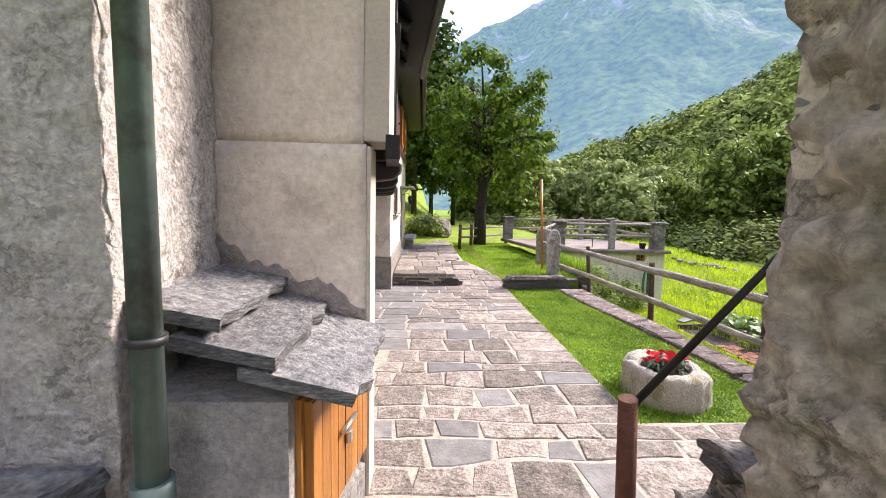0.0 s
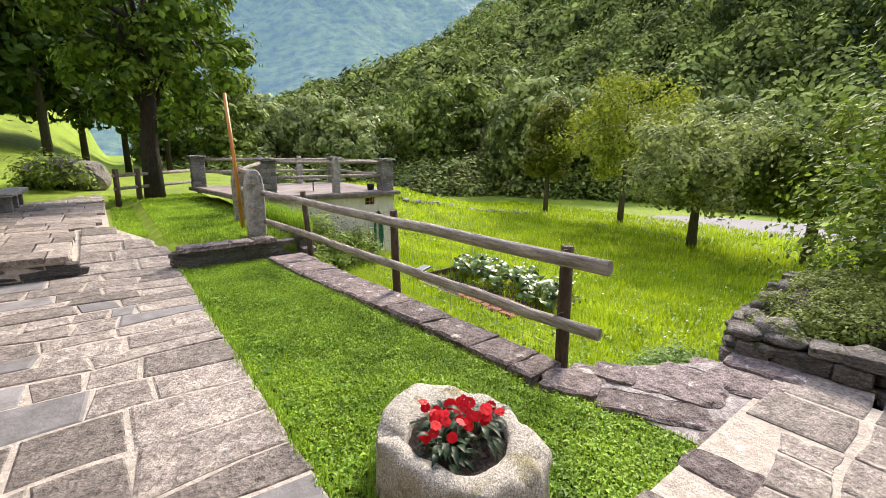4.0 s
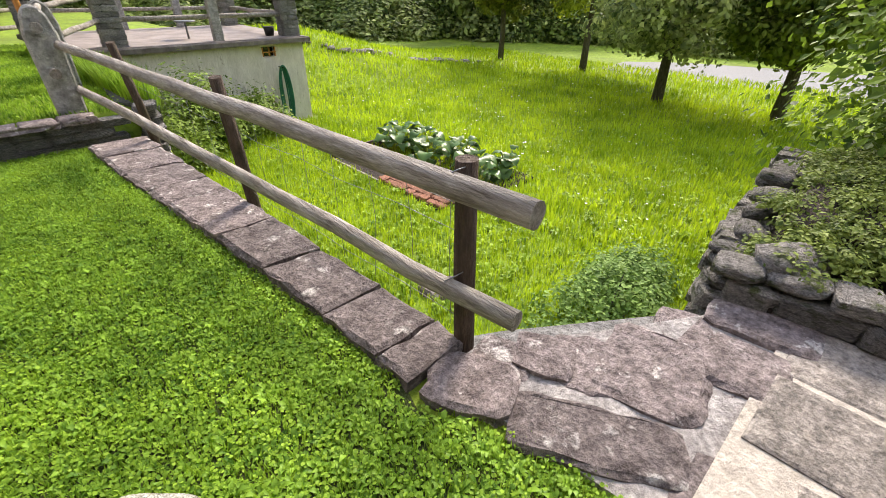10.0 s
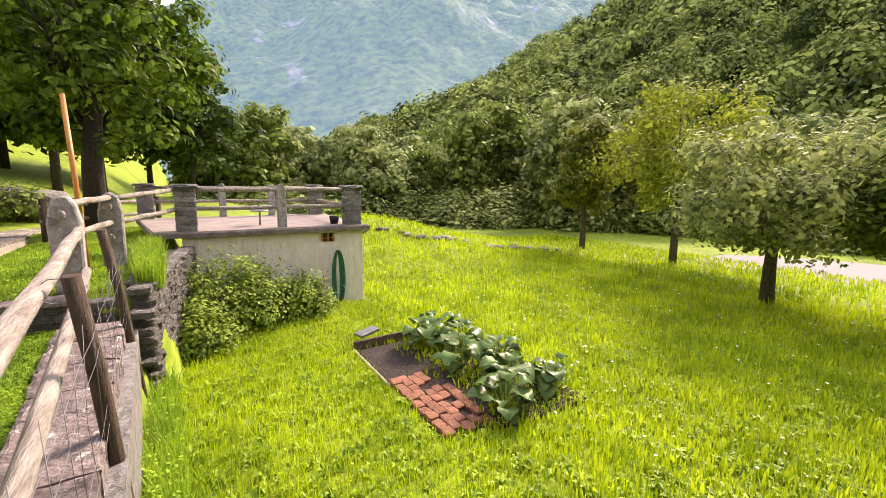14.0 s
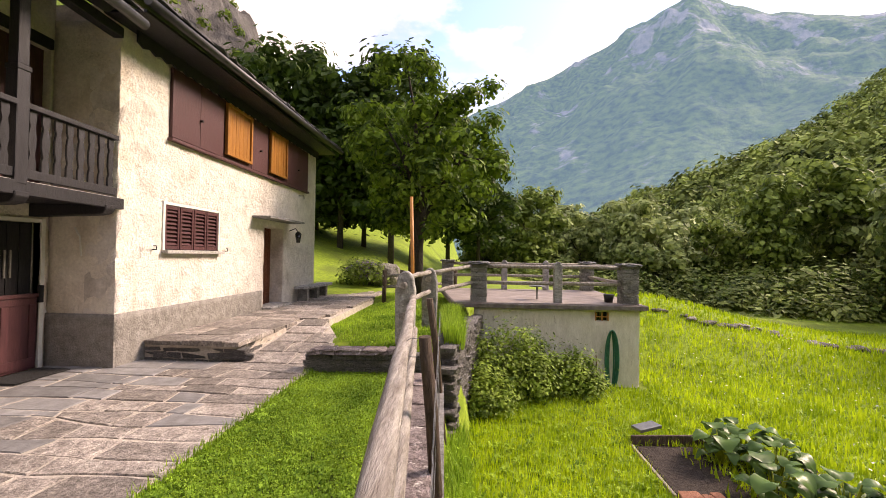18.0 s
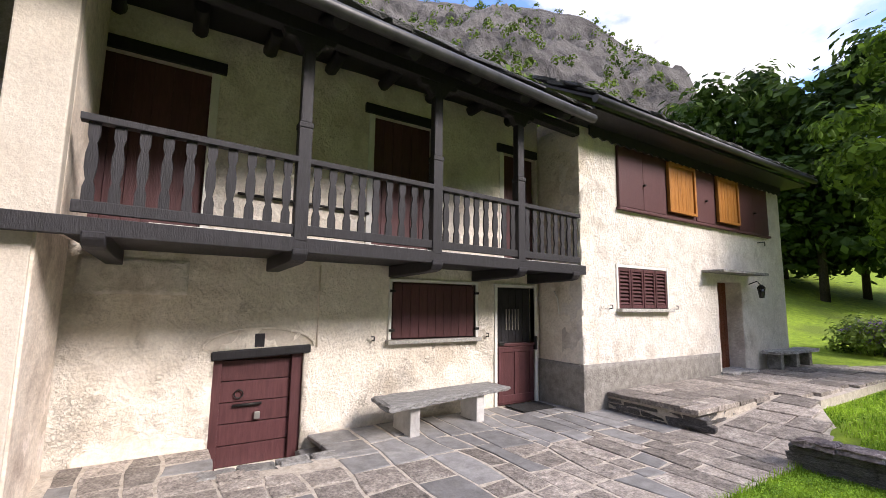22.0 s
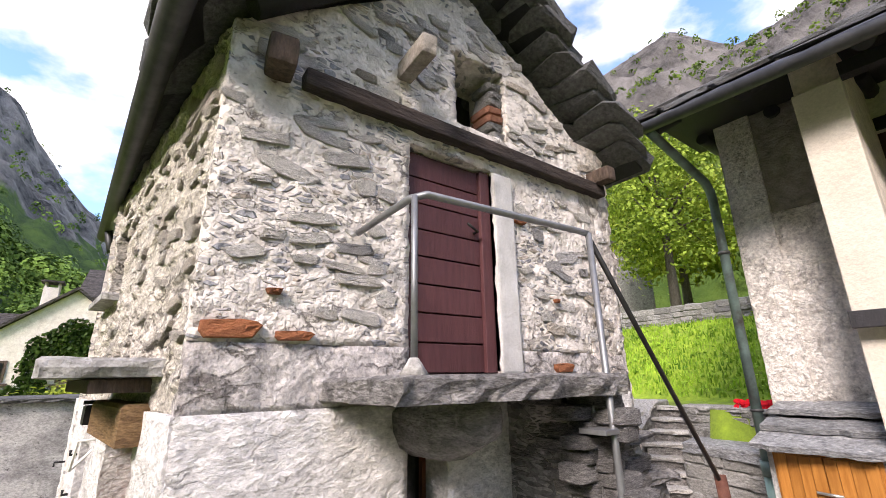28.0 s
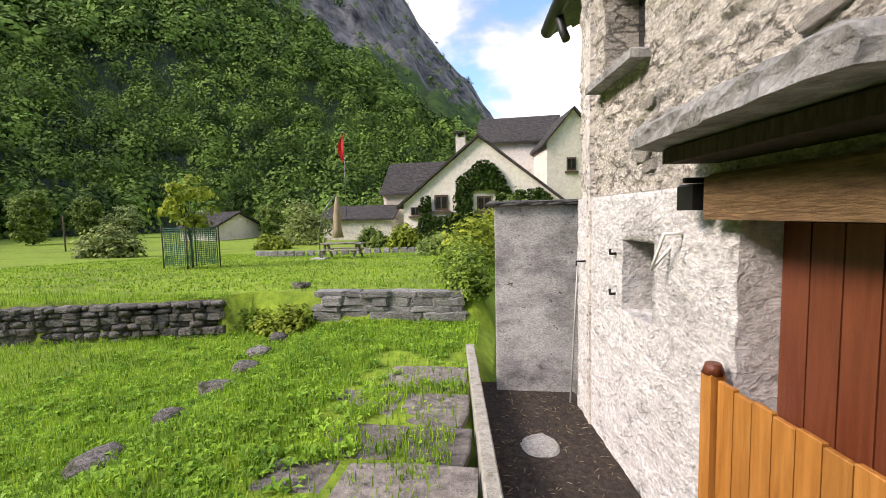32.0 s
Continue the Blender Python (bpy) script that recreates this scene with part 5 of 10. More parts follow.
# loft door
ld = part("loft_door", box((4.50, YG - 0.14, 1.88), (5.30, YG - 0.10, 3.50)), MAROON, barn, "maroon plank loft door")
for i in range(8):
    a, b = lerp(1.88, 3.5, i / 8), lerp(1.88, 3.5, (i + 1) / 8)
    part("plank", box((4.60, YG - 0.10, a + 0.006), (5.29, YG - 0.065, b - 0.006), 0.005), MAROON, ld)
part("jamb", box((4.50, YG - 0.12, 1.88), (4.60, YG - 0.03, 3.5), 0.006), MAROON, ld)
part("latch", tube([(4.66, YG - 0.06, 2.95), (4.66, YG - 0.01, 2.95), (4.76, YG - 0.01, 3.0)], 0.012, 6), IRON, ld)
part("door_jamb", box((4.28, YG - 0.3, 1.87), (4.50, YG + 0.03, 3.50), 0.02), CONCRETE, barn, "pale rendered door jamb")
part("lintel_beam", beam((6.12, YG + 0.0, 3.69), (2.98, YG + 0.0, 3.68), 0.20, 0.125, 0.02), DARKBEAM, barn, "long weathered lintel beam")
part("purlin_end", beam((5.33, YG - 0.2, 4.13), (5.40, YG + 0.42, 4.06), 0.12, 0.15, 0.02), LOG, barn, "projecting weathered purlin end")
part("purlin_end", beam((6.24, YG - 0.2, 3.76), (6.30, YG + 0.24, 3.70), 0.17, 0.18, 0.03), LOGDARK, barn)
part("purlin_end", beam((3.08, YG - 0.2, 3.80), (3.08, YG + 0.26, 3.80), 0.14, 0.15, 0.03), LOGDARK, barn)
# little window
part("window_pane", box((5.02, YG - 0.30, 1.06), (5.30, YG - 0.28, 1.47)), GLASSDARK, barn, "dark little window")
part("window_sill", box((4.99, YG - 0.3, 1.02), (5.33, YG + 0.03, 1.05), 0.006), BRICKRED, barn)
part("window_bar", box((5.01, YG - 0.28, 1.05), (5.04, YG - 0.24, 1.48)), REDDOOR, barn)
# landing with corbel, pipe rail and masonry stair
def stone_slab(outline, z0, z1, seed, lump=0.02):
    rnd = random.Random(seed)
    ring = []
    for (xa, ya), (xb, yb) in zip(outline, outline[1:] + outline[:1]):
        k = max(1, round(math.hypot(xb - xa, yb - ya) / 0.09))
        ring += [(lerp(xa, xb, i / k) + rnd.uniform(-lump, lump), lerp(ya, yb, i / k) + rnd.uniform(-lump, lump)) for i in range(k)]
    bm = bmesh.new()
    up = [bm.verts.new((x, y, z1 - 0.014 + rnd.uniform(-0.014, 0.010))) for x, y in ring]
    cx, cy = sum(p[0] for p in ring) / len(ring), sum(p[1] for p in ring) / len(ring)
    far = max(math.hypot(x - cx, y - cy) for x, y in ring)
    k_in = min(0.14, 0.05 / far)
    inner = [bm.verts.new((lerp(x, cx, k_in), lerp(y, cy, k_in), z1 + rnd.uniform(-0.006, 0.008))) for x, y in ring]
    md = [bm.verts.new((x + rnd.uniform(-0.02, 0.02), y + rnd.uniform(-0.02, 0.02), (z0 + z1) / 2)) for x, y in ring]
    dn = [bm.verts.new((x + rnd.uniform(-0.02, 0.02), y + rnd.uniform(-0.03, 0.01), z0)) for x, y in ring]
    n = len(ring)
    bm.faces.new(inner)
    bm.faces.new(dn[::-1])
    for lo, hi in ((dn, md), (md, up), (up, inner)):
        for i in range(n):
            bm.faces.new((lo[i], lo[(i + 1) % n], hi[(i + 1) % n], hi[i]))
    bmesh.ops.recalc_face_normals(bm, faces=bm.faces)
    return bm
DARKSTONE = mat("damp_dark_stone", (0.11, 0.104, 0.10), (0.36, 0.34, 0.325), 8, 0.85, 1.0, 30, (0.46, 0.43, 0.405), 3.2, 0.56, vary=0.3, stretch_by=(1, 1, 2.2), dist=0.05, grain=0.4)
part("landing_slab", stone_slab([(5.86, YG + 0.01), (5.86, -7.62), (4.30, -7.55), (4.30, YG + 0.01)], 1.74, 1.86, 5), DARKSTONE, barn, "thick split stone landing slab")
cb = tube([(5.22, YG, 1.60), (5.22, YG + 0.35, 1.60), (5.22, YG + 0.62, 1.66), (5.22, YG + 0.72, 1.70)], [0.20, 0.19, 0.13, 0.03], 12, 0.04)
part("corbel", cb, DARKSTONE, barn, "rounded stone corbel under the landing")
stair_steps = ((4.50, 4.25, 1.74), (4.25, 4.0, 1.50), (4.0, 3.76, 1.25), (3.76, 3.47, 1.00), (3.47, 3.25, 0.76), (3.25, 3.10, 0.48), (3.10, 2.98, 0.22))
part("stair_core", side_prism([(4.46, -0.3), (4.46, 1.73)] + [p for a, b, z in stair_steps for p in ((a - 0.04, z - 0.05), (b + 0.04, z - 0.05))] + [(3.05, -0.3)], "y", YG, -7.705), rubble_mat("damp_stair_masonry", (0.20, 0.185, 0.175), (0.40, 0.375, 0.35), [(0.09, 0.088, 0.085), (0.16, 0.155, 0.15), (0.25, 0.24, 0.23), (0.12, 0.115, 0.11)], (2.4, 2.4, 9.0), 0.62), barn)
BLOCKS = [stone_mesh("block", 60 + i, DARKSTONE) for i in range(6)]
def course_stones(parent, name, meshes, a, b, z0, z1_of, hgt=0.13, wid=(0.16, 0.42), depth=0.22, out=0.0, proud=0.03):
    """Coursed rubble on the line a to b in plan: each stone an object of its own."""
    a, b = Vector(a), Vector(b)
    d = b - a
    L = d.length
    d.normalize()
    nrm = Vector((d.y, -d.x))
    ang = math.atan2(d.y, d.x)
    z = z0
    while True:
        h = hgt * random.uniform(0.7, 1.35)
        u = -random.uniform(0, 0.15)
        any_left = False
        while u < L:
            w = random.uniform(*wid)
            c = u + w / 2
            if z + h * 0.6 <= z1_of(min(max(c, 0), L)):
                any_left = True
                p = a + d * c + nrm * (out - depth / 2 + random.uniform(0, proud))
                m = Matrix.Translation((p.x, p.y, z + h / 2)) @ Euler((random.uniform(-0.04, 0.04), random.uniform(-0.05, 0.05), ang + random.uniform(-0.05, 0.05))).to_matrix().to_4x4() @ Matrix.Diagonal((w * 1.06, depth, h * 1.08, 1))
                add_piece(name, random.choice(meshes), m, parent)
            u += w
        z += h
        if not any_left:
            break
def stair_line(c):
    x = 4.46 - c
    for a, b, z in stair_steps:
        if b <= x <= a:
            return z
    return 0.2
masonry = part("stair_masonry", box((3.1, YG, -0.3), (4.4, -7.8, 0.1)), DARKSTONE, barn, "damp dark rubble under the stair")
course_stones(masonry, "block", BLOCKS, (4.46, -7.74), (3.02, -7.74), -0.15, stair_line, 0.085, (0.12, 0.42), 0.2, 0.005, 0.06)
course_stones(masonry, "block", BLOCKS, (4.44, YG + 0.05), (4.44, -7.72), -0.15, lambda c: 1.74, 0.085, (0.12, 0.36), 0.2, -0.01, 0.05)
for a, b, z in stair_steps[1:]:
    part("tread", stone_slab([(a + 0.04, YG + 0.01), (a + 0.04, -7.66), (b - 0.03, -7.64), (b - 0.03, YG + 0.01)], z - 0.06, z, int(z * 100), 0.015), DARKSTONE, barn)
rail = thing("pipe_railing", "bent grey steel pipe railing round the stone landing", "railing", (5, -7.7, 1.86))
part("top_bar", tube([(5.69, YG + 0.02, 2.74), (5.71, -7.78, 2.74), (5.66, -7.70, 2.745), (4.55, -7.615, 2.735), (4.47, -7.61, 2.73)], 0.021, 8), STEEL, rail)
part("upright", tube([(5.72, -7.72, 1.86), (5.72, -7.72, 2.73)], 0.017, 8), STEEL, rail)
part("upright", tube([(4.45, -7.58, -0.02), (4.47, -7.60, 2.73)], 0.021, 8), STEEL, rail)
part("mortar_foot", tube([(5.72, -7.72, 1.85), (5.72, -7.72, 1.94)], [0.075, 0.022], 8, 0.15), STONE_LIGHT, rail, "pale mortar foot")
part("clamp", box((4.38, -7.74, 1.53), (4.58, -7.56, 1.56), 0.006), STEEL, rail)
part("sloping_bar", tube([(4.47, -7.61, 2.72), (2.70, -7.85, 1.0)], 0.019, 8), IRON, rail, "dark sloping handrail")
rp = thing("iron_post", "rusty brown iron pipe post at the foot of the barn stair", "post", (2.79, -7.74, 0))
part("post", tube([(2.80, -7.74, -0.1), (2.70, -7.85, 1.06)], [0.052, 0.045], 12), RUST, rp)
# barn flank: door with stone hood, half gate, windows
hood = part("door_hood", stone_slab([on_flank(-10.42, -0.02, 0)[:2], on_flank(-10.25, 0.42, 0)[:2], on_flank(-9.0, 0.50, 0)[:2], on_flank(-8.86, -0.02, 0)[:2]], 1.88, 1.98, 9, 0.008), STONE, barn, "weathered stone slab hood over the barn door")
part("hood_beam", flank_box(-10.2, -9.0, 0.0, 0.28, 1.80, 1.875, 0.01), LOGDARK, barn)
part("door_lintel", flank_box(-10.12, -9.0, -0.1, 0.12, 1.525, 1.74, 0.02), mat("ochre_lintel", (0.15, 0.085, 0.04), (0.30, 0.185, 0.085), 5, 0.9, 0.8, 30, (0.10, 0.075, 0.055), 2, 0.58, stretch_by=(1, 0.4, 3), grain=0.3), barn, "ochre-brown weathered lintel")
fd = part("barn_door", flank_box(-10.02, -9.10, -0.26, -0.22, -0.45, 1.52), REDDOOR, barn, "red-brown plank barn door")
for i in range(6):
    a, b = lerp(-10.02, -9.1, i / 6), lerp(-10.02, -9.1, (i + 1) / 6)
    part("plank", flank_box(a + 0.004, b - 0.004, -0.22, -0.19, -0.44, 1.51, 0.004), REDDOOR, fd)
part("handle", tube([on_flank(-9.92, -0.19, 0.45), on_flank(-9.92, -0.12, 0.45), on_flank(-9.82, -0.12, 0.45)], 0.011, 8), CHROME, fd, "steel lever handle")
part("lock_plate", flank_box(-9.95, -9.89, -0.19, -0.18, 0.33, 0.52), CHROME, fd)
gate = thing("half_gate", "low varnished honey wood gate before the barn door", "gate", on_flank(-9.6, 0.1, -0.45))
part("gate_post", flank_box(-10.09, -10.01, 0.06, 0.13, -0.45, 0.80, 0.01), HONEY, gate)
part("gate_post", tube([on_flank(-10.05, 0.095, 0.79), on_flank(-10.05, 0.095, 0.84)], [0.05, 0.035], 10), REDDOOR, gate, "turned post top")
for i in range(9):
    a, b = lerp(-10.0, -9.0, i / 9), lerp(-10.0, -9.0, (i + 1) / 9)
    part("board", flank_box(a + 0.003, b - 0.003, 0.08, 0.105, -0.40, 0.775 - 0.01 * (i % 2), 0.004), HONEY, gate)
part("gate_rail", flank_box(-10.0, -9.0, 0.105, 0.125, -0.2, -0.1, 0.004), HONEY, gate)
part("bolt", tube([on_flank(-9.25, 0.12, 0.62), on_flank(-9.1, 0.13, 0.62)], 0.012, 8), CHROME, gate)
cam_box = thing("security_box", "small black lamp box on a bracket beside the hood", "lamp box", on_flank(-10.4, 0.1, 1.6))
part("case", flank_box(-10.30, -10.16, 0.03, 0.15, 1.57, 1.70, 0.01), IRON, cam_box)
part("bracket", tube([on_flank(-10.22, 0.0, 1.72), on_flank(-10.22, 0.16, 1.72)], 0.015, 6), IRON, cam_box)
part("pane", flank_box(-11.28, -10.84, -0.30, -0.28, 0.84, 1.34), GLASSDARK, barn, "dark small window")
part("window_bar", flank_box(-11.04, -11.0, -0.28, -0.25, 0.84, 1.34), LOGDARK, barn)
part("upper_pane", flank_box(-11.72, -11.08, -0.3, -0.28, 2.68, 3.38), GLASSDARK, barn)
part("window_frame", flank_box(-11.42, -11.36, -0.28, -0.24, 2.68, 3.38), MAROON, barn)
part("upper_sill", flank_box(-11.85, -10.95, -0.02, 0.12, 2.58, 2.65, 0.015), STONE, barn)
part("hook", tube([on_flank(-10.62, 0.0, 1.36), on_flank(-10.62, 0.12, 1.22), on_flank(-10.48, 0.12, 1.44), on_flank(-10.48, 0.0, 1.44)], 0.011, 6), WHITEFRAME, barn, "white folded bracket on the wall")
for z in (1.24, 0.92):
    part("hinge_pin", tube([on_flank(-11.42, 0.0, z), on_flank(-11.42, 0.06, z), on_flank(-11.42, 0.06, z + 0.04)], 0.012, 6), IRON, barn)
part("iron_hook", tube([on_flank(-12.15, 0.0, 1.1), on_flank(-12.15, 0.10, 1.1), on_flank(-12.15, 0.1, 1.06)], 0.01, 6), IRON, barn)
# barn roof: stone slates in steps along the verge, eave and gutter over the flank
roof_b = part("roof", bmesh.new(), SLATE, barn, "heavy stepped stone slate roof")
bm = bmesh.new()
RIDGE_X, RIDGE_Z, EAVE_Z = 4.75, 5.62, 3.95
def b_roof(y, w):
    """The roof's cross-section at y; w runs from the outer eave to the alley eave."""
    shift = (y - YG) * -0.075
    return {-1: (6.78 + shift, EAVE_Z), 0: (RIDGE_X + shift * 0.5, RIDGE_Z), 1: (2.55, EAVE_Z)}[w]
vs = {}
for j, y in enumerate((YG + 0.30, YE - 0.3)):
    for w in (-1, 0, 1):
        x, z = b_roof(y, w)
        vs[j, w, 0] = bm.verts.new((x, y, z))
        vs[j, w, 1] = bm.verts.new((x, y, z + 0.07))
for k in (0, 1):
    for w in (-1, 0):
        f = (vs[0, w, k], vs[0, w + 1, k], vs[1, w + 1, k], vs[1, w, k])
        bm.faces.new(f)
for j in (0, 1):
    for w in (-1, 0):
        bm.faces.new((vs[j, w, 0], vs[j, w + 1, 0], vs[j, w + 1, 1], vs[j, w, 1]))
for w in (-1, 1):
    bm.faces.new((vs[0, w, 0], vs[0, w, 1], vs[1, w, 1], vs[1, w, 0]))
bmesh.ops.recalc_face_normals(bm, faces=bm.faces)
part("roof_deck", bm, DARKWOOD, roof_b)
for w, xe in ((-1, 6.74), (1, 2.62)):
    rows = 12
    for r in range(rows):
        k = (r + 0.2) / rows
        x, z = lerp(xe, RIDGE_X, k), lerp(EAVE_Z, RIDGE_Z, k)
        for q in range(3 if r < 9 else 2):
            y = YG + 0.16 - q * 0.45 + random.uniform(-0.07, 0.07)
            t = random.uniform(0.09, 0.15)
            m = Matrix.Translation((x - (q * -0.01), y, z + 0.10 + random.uniform(0, 0.03))) @ Euler((random.uniform(-0.06, 0.06), (1 if w < 0 else -1) * 0.42, random.uniform(-0.12, 0.12))).to_matrix().to_4x4() @ Matrix.Diagonal((0.52, 0.55, t, 1))
            add_piece("slate", random.choice(SLATE_STONES), m, roof_b)
    for r in range(4):
        y = YG - 0.6
        while y > -13.8:
            wd = random.uniform(0.4, 0.8)
            k = (r + 0.1) / rows
            sx = xe + (y - YG) * -0.075 if w < 0 else xe
            x, z = lerp(sx, RIDGE_X, k) - (0.10 if w < 0 else 0), lerp(EAVE_Z, RIDGE_Z, k)
            m = Matrix.Translation((x, y - wd / 2, z + 0.11 + random.uniform(0, 0.02))) @ Euler((0, (1 if w < 0 else -1) * 0.45, 0)).to_matrix().to_4x4() @ Matrix.Diagonal((0.5, wd, 0.06, 1))
            add_piece("slate", random.choice(SLATE_STONES), m, roof_b)
            y -= wd
for i in range(7):
    y = lerp(YG + 0.1, -13.4, i / 6)
    x0, z0 = b_roof(y, -1)
    part("rafter", tube([(x0 - 0.30, y, z0 + 0.06), (RIDGE_X, y, RIDGE_Z - 0.08)], 0.075, 8, 0.08), DARKWOOD, roof_b)
part("gutter", tube([(b_roof(YG + 0.35, -1)[0] + 0.065, YG + 0.35, 3.86), (b_roof(-13.8, -1)[0] + 0.065, -13.8, 3.91)], 0.085, 12), GUTTER, roof_b, "grey half-round gutter")
part("gutter_spout", tube([(b_roof(-13.2, -1)[0] + 0.05, -13.2, 3.9), (b_roof(-13.2, -1)[0], -13.2, 3.68), (7.1, -13.15, 3.55)], 0.05, 10), GUTTER, roof_b)

# ---- paved yard ----
yard = thing("pavement", "grey-brown gneiss flagstones with pale mortar joints in the yard", "paving", kind="structure")
def in_yard(x, y):
    if x < 0.03 or y > 0.45:
        return False
    if y > -6.08:
        if CEL_PIT[0] < x < CEL_PIT[1] and CEL_PIT[2] < y < CEL_PIT[3]:
            return False
        return x < 3.76
    if y > -8.38:
        if x < 1.42 and y < -6.75 and y > -8.2 and x < 1.30:
            return False
        return x < 6.5 and not (x > 5.35 and y > -6.42)
    return x < 2.9 and y > -10.6 and not (x < 0.55 and y < -8.2)
def yard_z(x, y):
    return lerp(0.0, 0.15, smooth(-8.6, -9.8, y))
part("mortar_bed", prism([(0.02, -5.46), (0.95, -5.46), (0.95, -3.95), (0.02, -3.95), (0.02, 0.5), (3.74, 0.5), (3.74, -6.06), (7.1, -6.06), (7.1, -8.4), (0.02, -8.4)][::-1], -0.12, -0.006), MORTAR, yard)
soup("mortar_alley", [(-0.5, -8.4, -0.012), (3.0, -8.4, -0.012), (-0.5, -8.6, -0.005), (3.0, -8.6, -0.005), (-0.5, -9.2, 0.065), (3.0, -9.2, 0.065), (-0.5, -9.8, 0.14), (3.0, -9.8, 0.14), (-0.5, -10.8, 0.14), (3.0, -10.8, 0.14)],
     [(0, 1, 3, 2), (2, 3, 5, 4), (4, 5, 7, 6), (6, 7, 9, 8)], MORTAR, yard)
rnd = random.Random(11)
rows, y = [], -10.6
while y < 0.5:
    rows.append(y)
    y += rnd.uniform(0.26, 0.50)
rows.append(0.5)
def row_y(j, x):
    return rows[j] + (0.12 * noise.noise((x * 1.1, j * 3.7, 0.5)) if 0 < j < len(rows) - 1 else 0)
def flag_piece(poly, z, th=0.05):
    bm = bmesh.new()
    lo = [bm.verts.new((x, y, z - th)) for x, y in poly]
    cx, cy = sum(p[0] for p in poly) / len(poly), sum(p[1] for p in poly) / len(poly)
    tilt = (rnd.uniform(-0.010, 0.010), rnd.uniform(-0.010, 0.010))
    dz = rnd.uniform(-0.003, 0.010)
    hi = [bm.verts.new((x, y, z + dz - 0.008 + (x - cx) * tilt[0] + (y - cy) * tilt[1])) for x, y in poly]
    tp = [bm.verts.new((cx + (x - cx) * 0.94, cy + (y - cy) * 0.94, z + dz + (x - cx) * tilt[0] + (y - cy) * tilt[1])) for x, y in poly]
    n = len(poly)
    bm.faces.new(tp)
    for i in range(n):
        k = (i + 1) % n
        bm.faces.new((lo[i], lo[k], hi[k], hi[i]))
        bm.faces.new((hi[i], hi[k], tp[k], tp[i]))
    return bm
PAVE_SLATE = mat("paving_slate", (0.17, 0.165, 0.16), (0.28, 0.275, 0.27), 6, 0.7, 0.35, 30, (0.36, 0.35, 0.33), 1.4, 0.6, vary=0.22)
for j in range(len(rows) - 1):
    x = 0.03
    big = rows[j] > -4.0
    while x < 6.6:
        w = rnd.uniform(0.55, 1.05) if big and x < 1.5 else rnd.uniform(0.28, 0.72)
        if rnd.random() < 0.15:
            w *= 0.55
        x1 = x + w
        ymid = (row_y(j, x) + row_y(j + 1, x)) / 2
        if ymid > -6.08 and x < 3.5 < x1 + 0.25:
            x1 = 3.75
        w = x1 - x
        xm, ym = (x + x1) / 2, ymid
        if in_yard(xm, ym) and in_yard(x + 0.06, ym) and in_yard(min(x1, x + w) - 0.06, ym):
            g = rnd.uniform(0.009, 0.019)
            sk0, sk1 = rnd.uniform(-0.03, 0.03), rnd.uniform(-0.03, 0.03)
            poly = []
            for q in range(4):
                u = lerp(x + g, x1 - g, q / 3)
                poly.append((u + (sk0 if q == 0 else sk1 if q == 3 else 0), row_y(j, u) + g + rnd.uniform(-0.008, 0.012)))
            for q in range(3, -1, -1):
                u = lerp(x + g, x1 - g, q / 3)
                poly.append((u - (sk0 if q == 0 else sk1 if q == 3 else 0), row_y(j + 1, u) - g + rnd.uniform(-0.012, 0.008)))
            m = PAVE_SLATE if (xm < 1.5 and ym > -4.0) or rnd.random() < 0.12 else PAVE
            part("flagstone", flag_piece(poly, yard_z(xm, ym)), m, yard)
        x = x1
# sunk step before the cellar
pit = thing("cellar_step", "rough stone step in the hollow before the cellar door", "step", (0.4, -4.6, -0.4))
part("slab", stone_slab([(0.02, -5.2), (0.50, -5.1), (0.62, -4.4), (0.02, -4.3)], -0.42, -0.29, 31), STONE, pit)
part("slab", stone_slab([(0.10, -4.30), (0.75, -4.32), (0.80, -3.98), (0.05, -4.0)], -0.42, -0.16, 32), PAVE_SLATE, pit)
for i in range(4):
    y0 = lerp(-5.45, -3.95, i / 4)
    part("edge_stone", stone_slab([(0.78, y0), (1.02, y0), (1.04, y0 + 0.36), (0.80, y0 + 0.36)], -0.42, 0.006, 33 + i), STONE, pit)
part("floor_core", box((-0.1, -5.5, -0.6), (0.99, -3.9, -0.37)), SLATE, pit)
part("floor_slab", stone_slab([(0.5, -5.44), (0.8, -5.44), (0.8, -4.36), (0.62, -4.36)], -0.44, -0.36, 39), SLATE, pit)
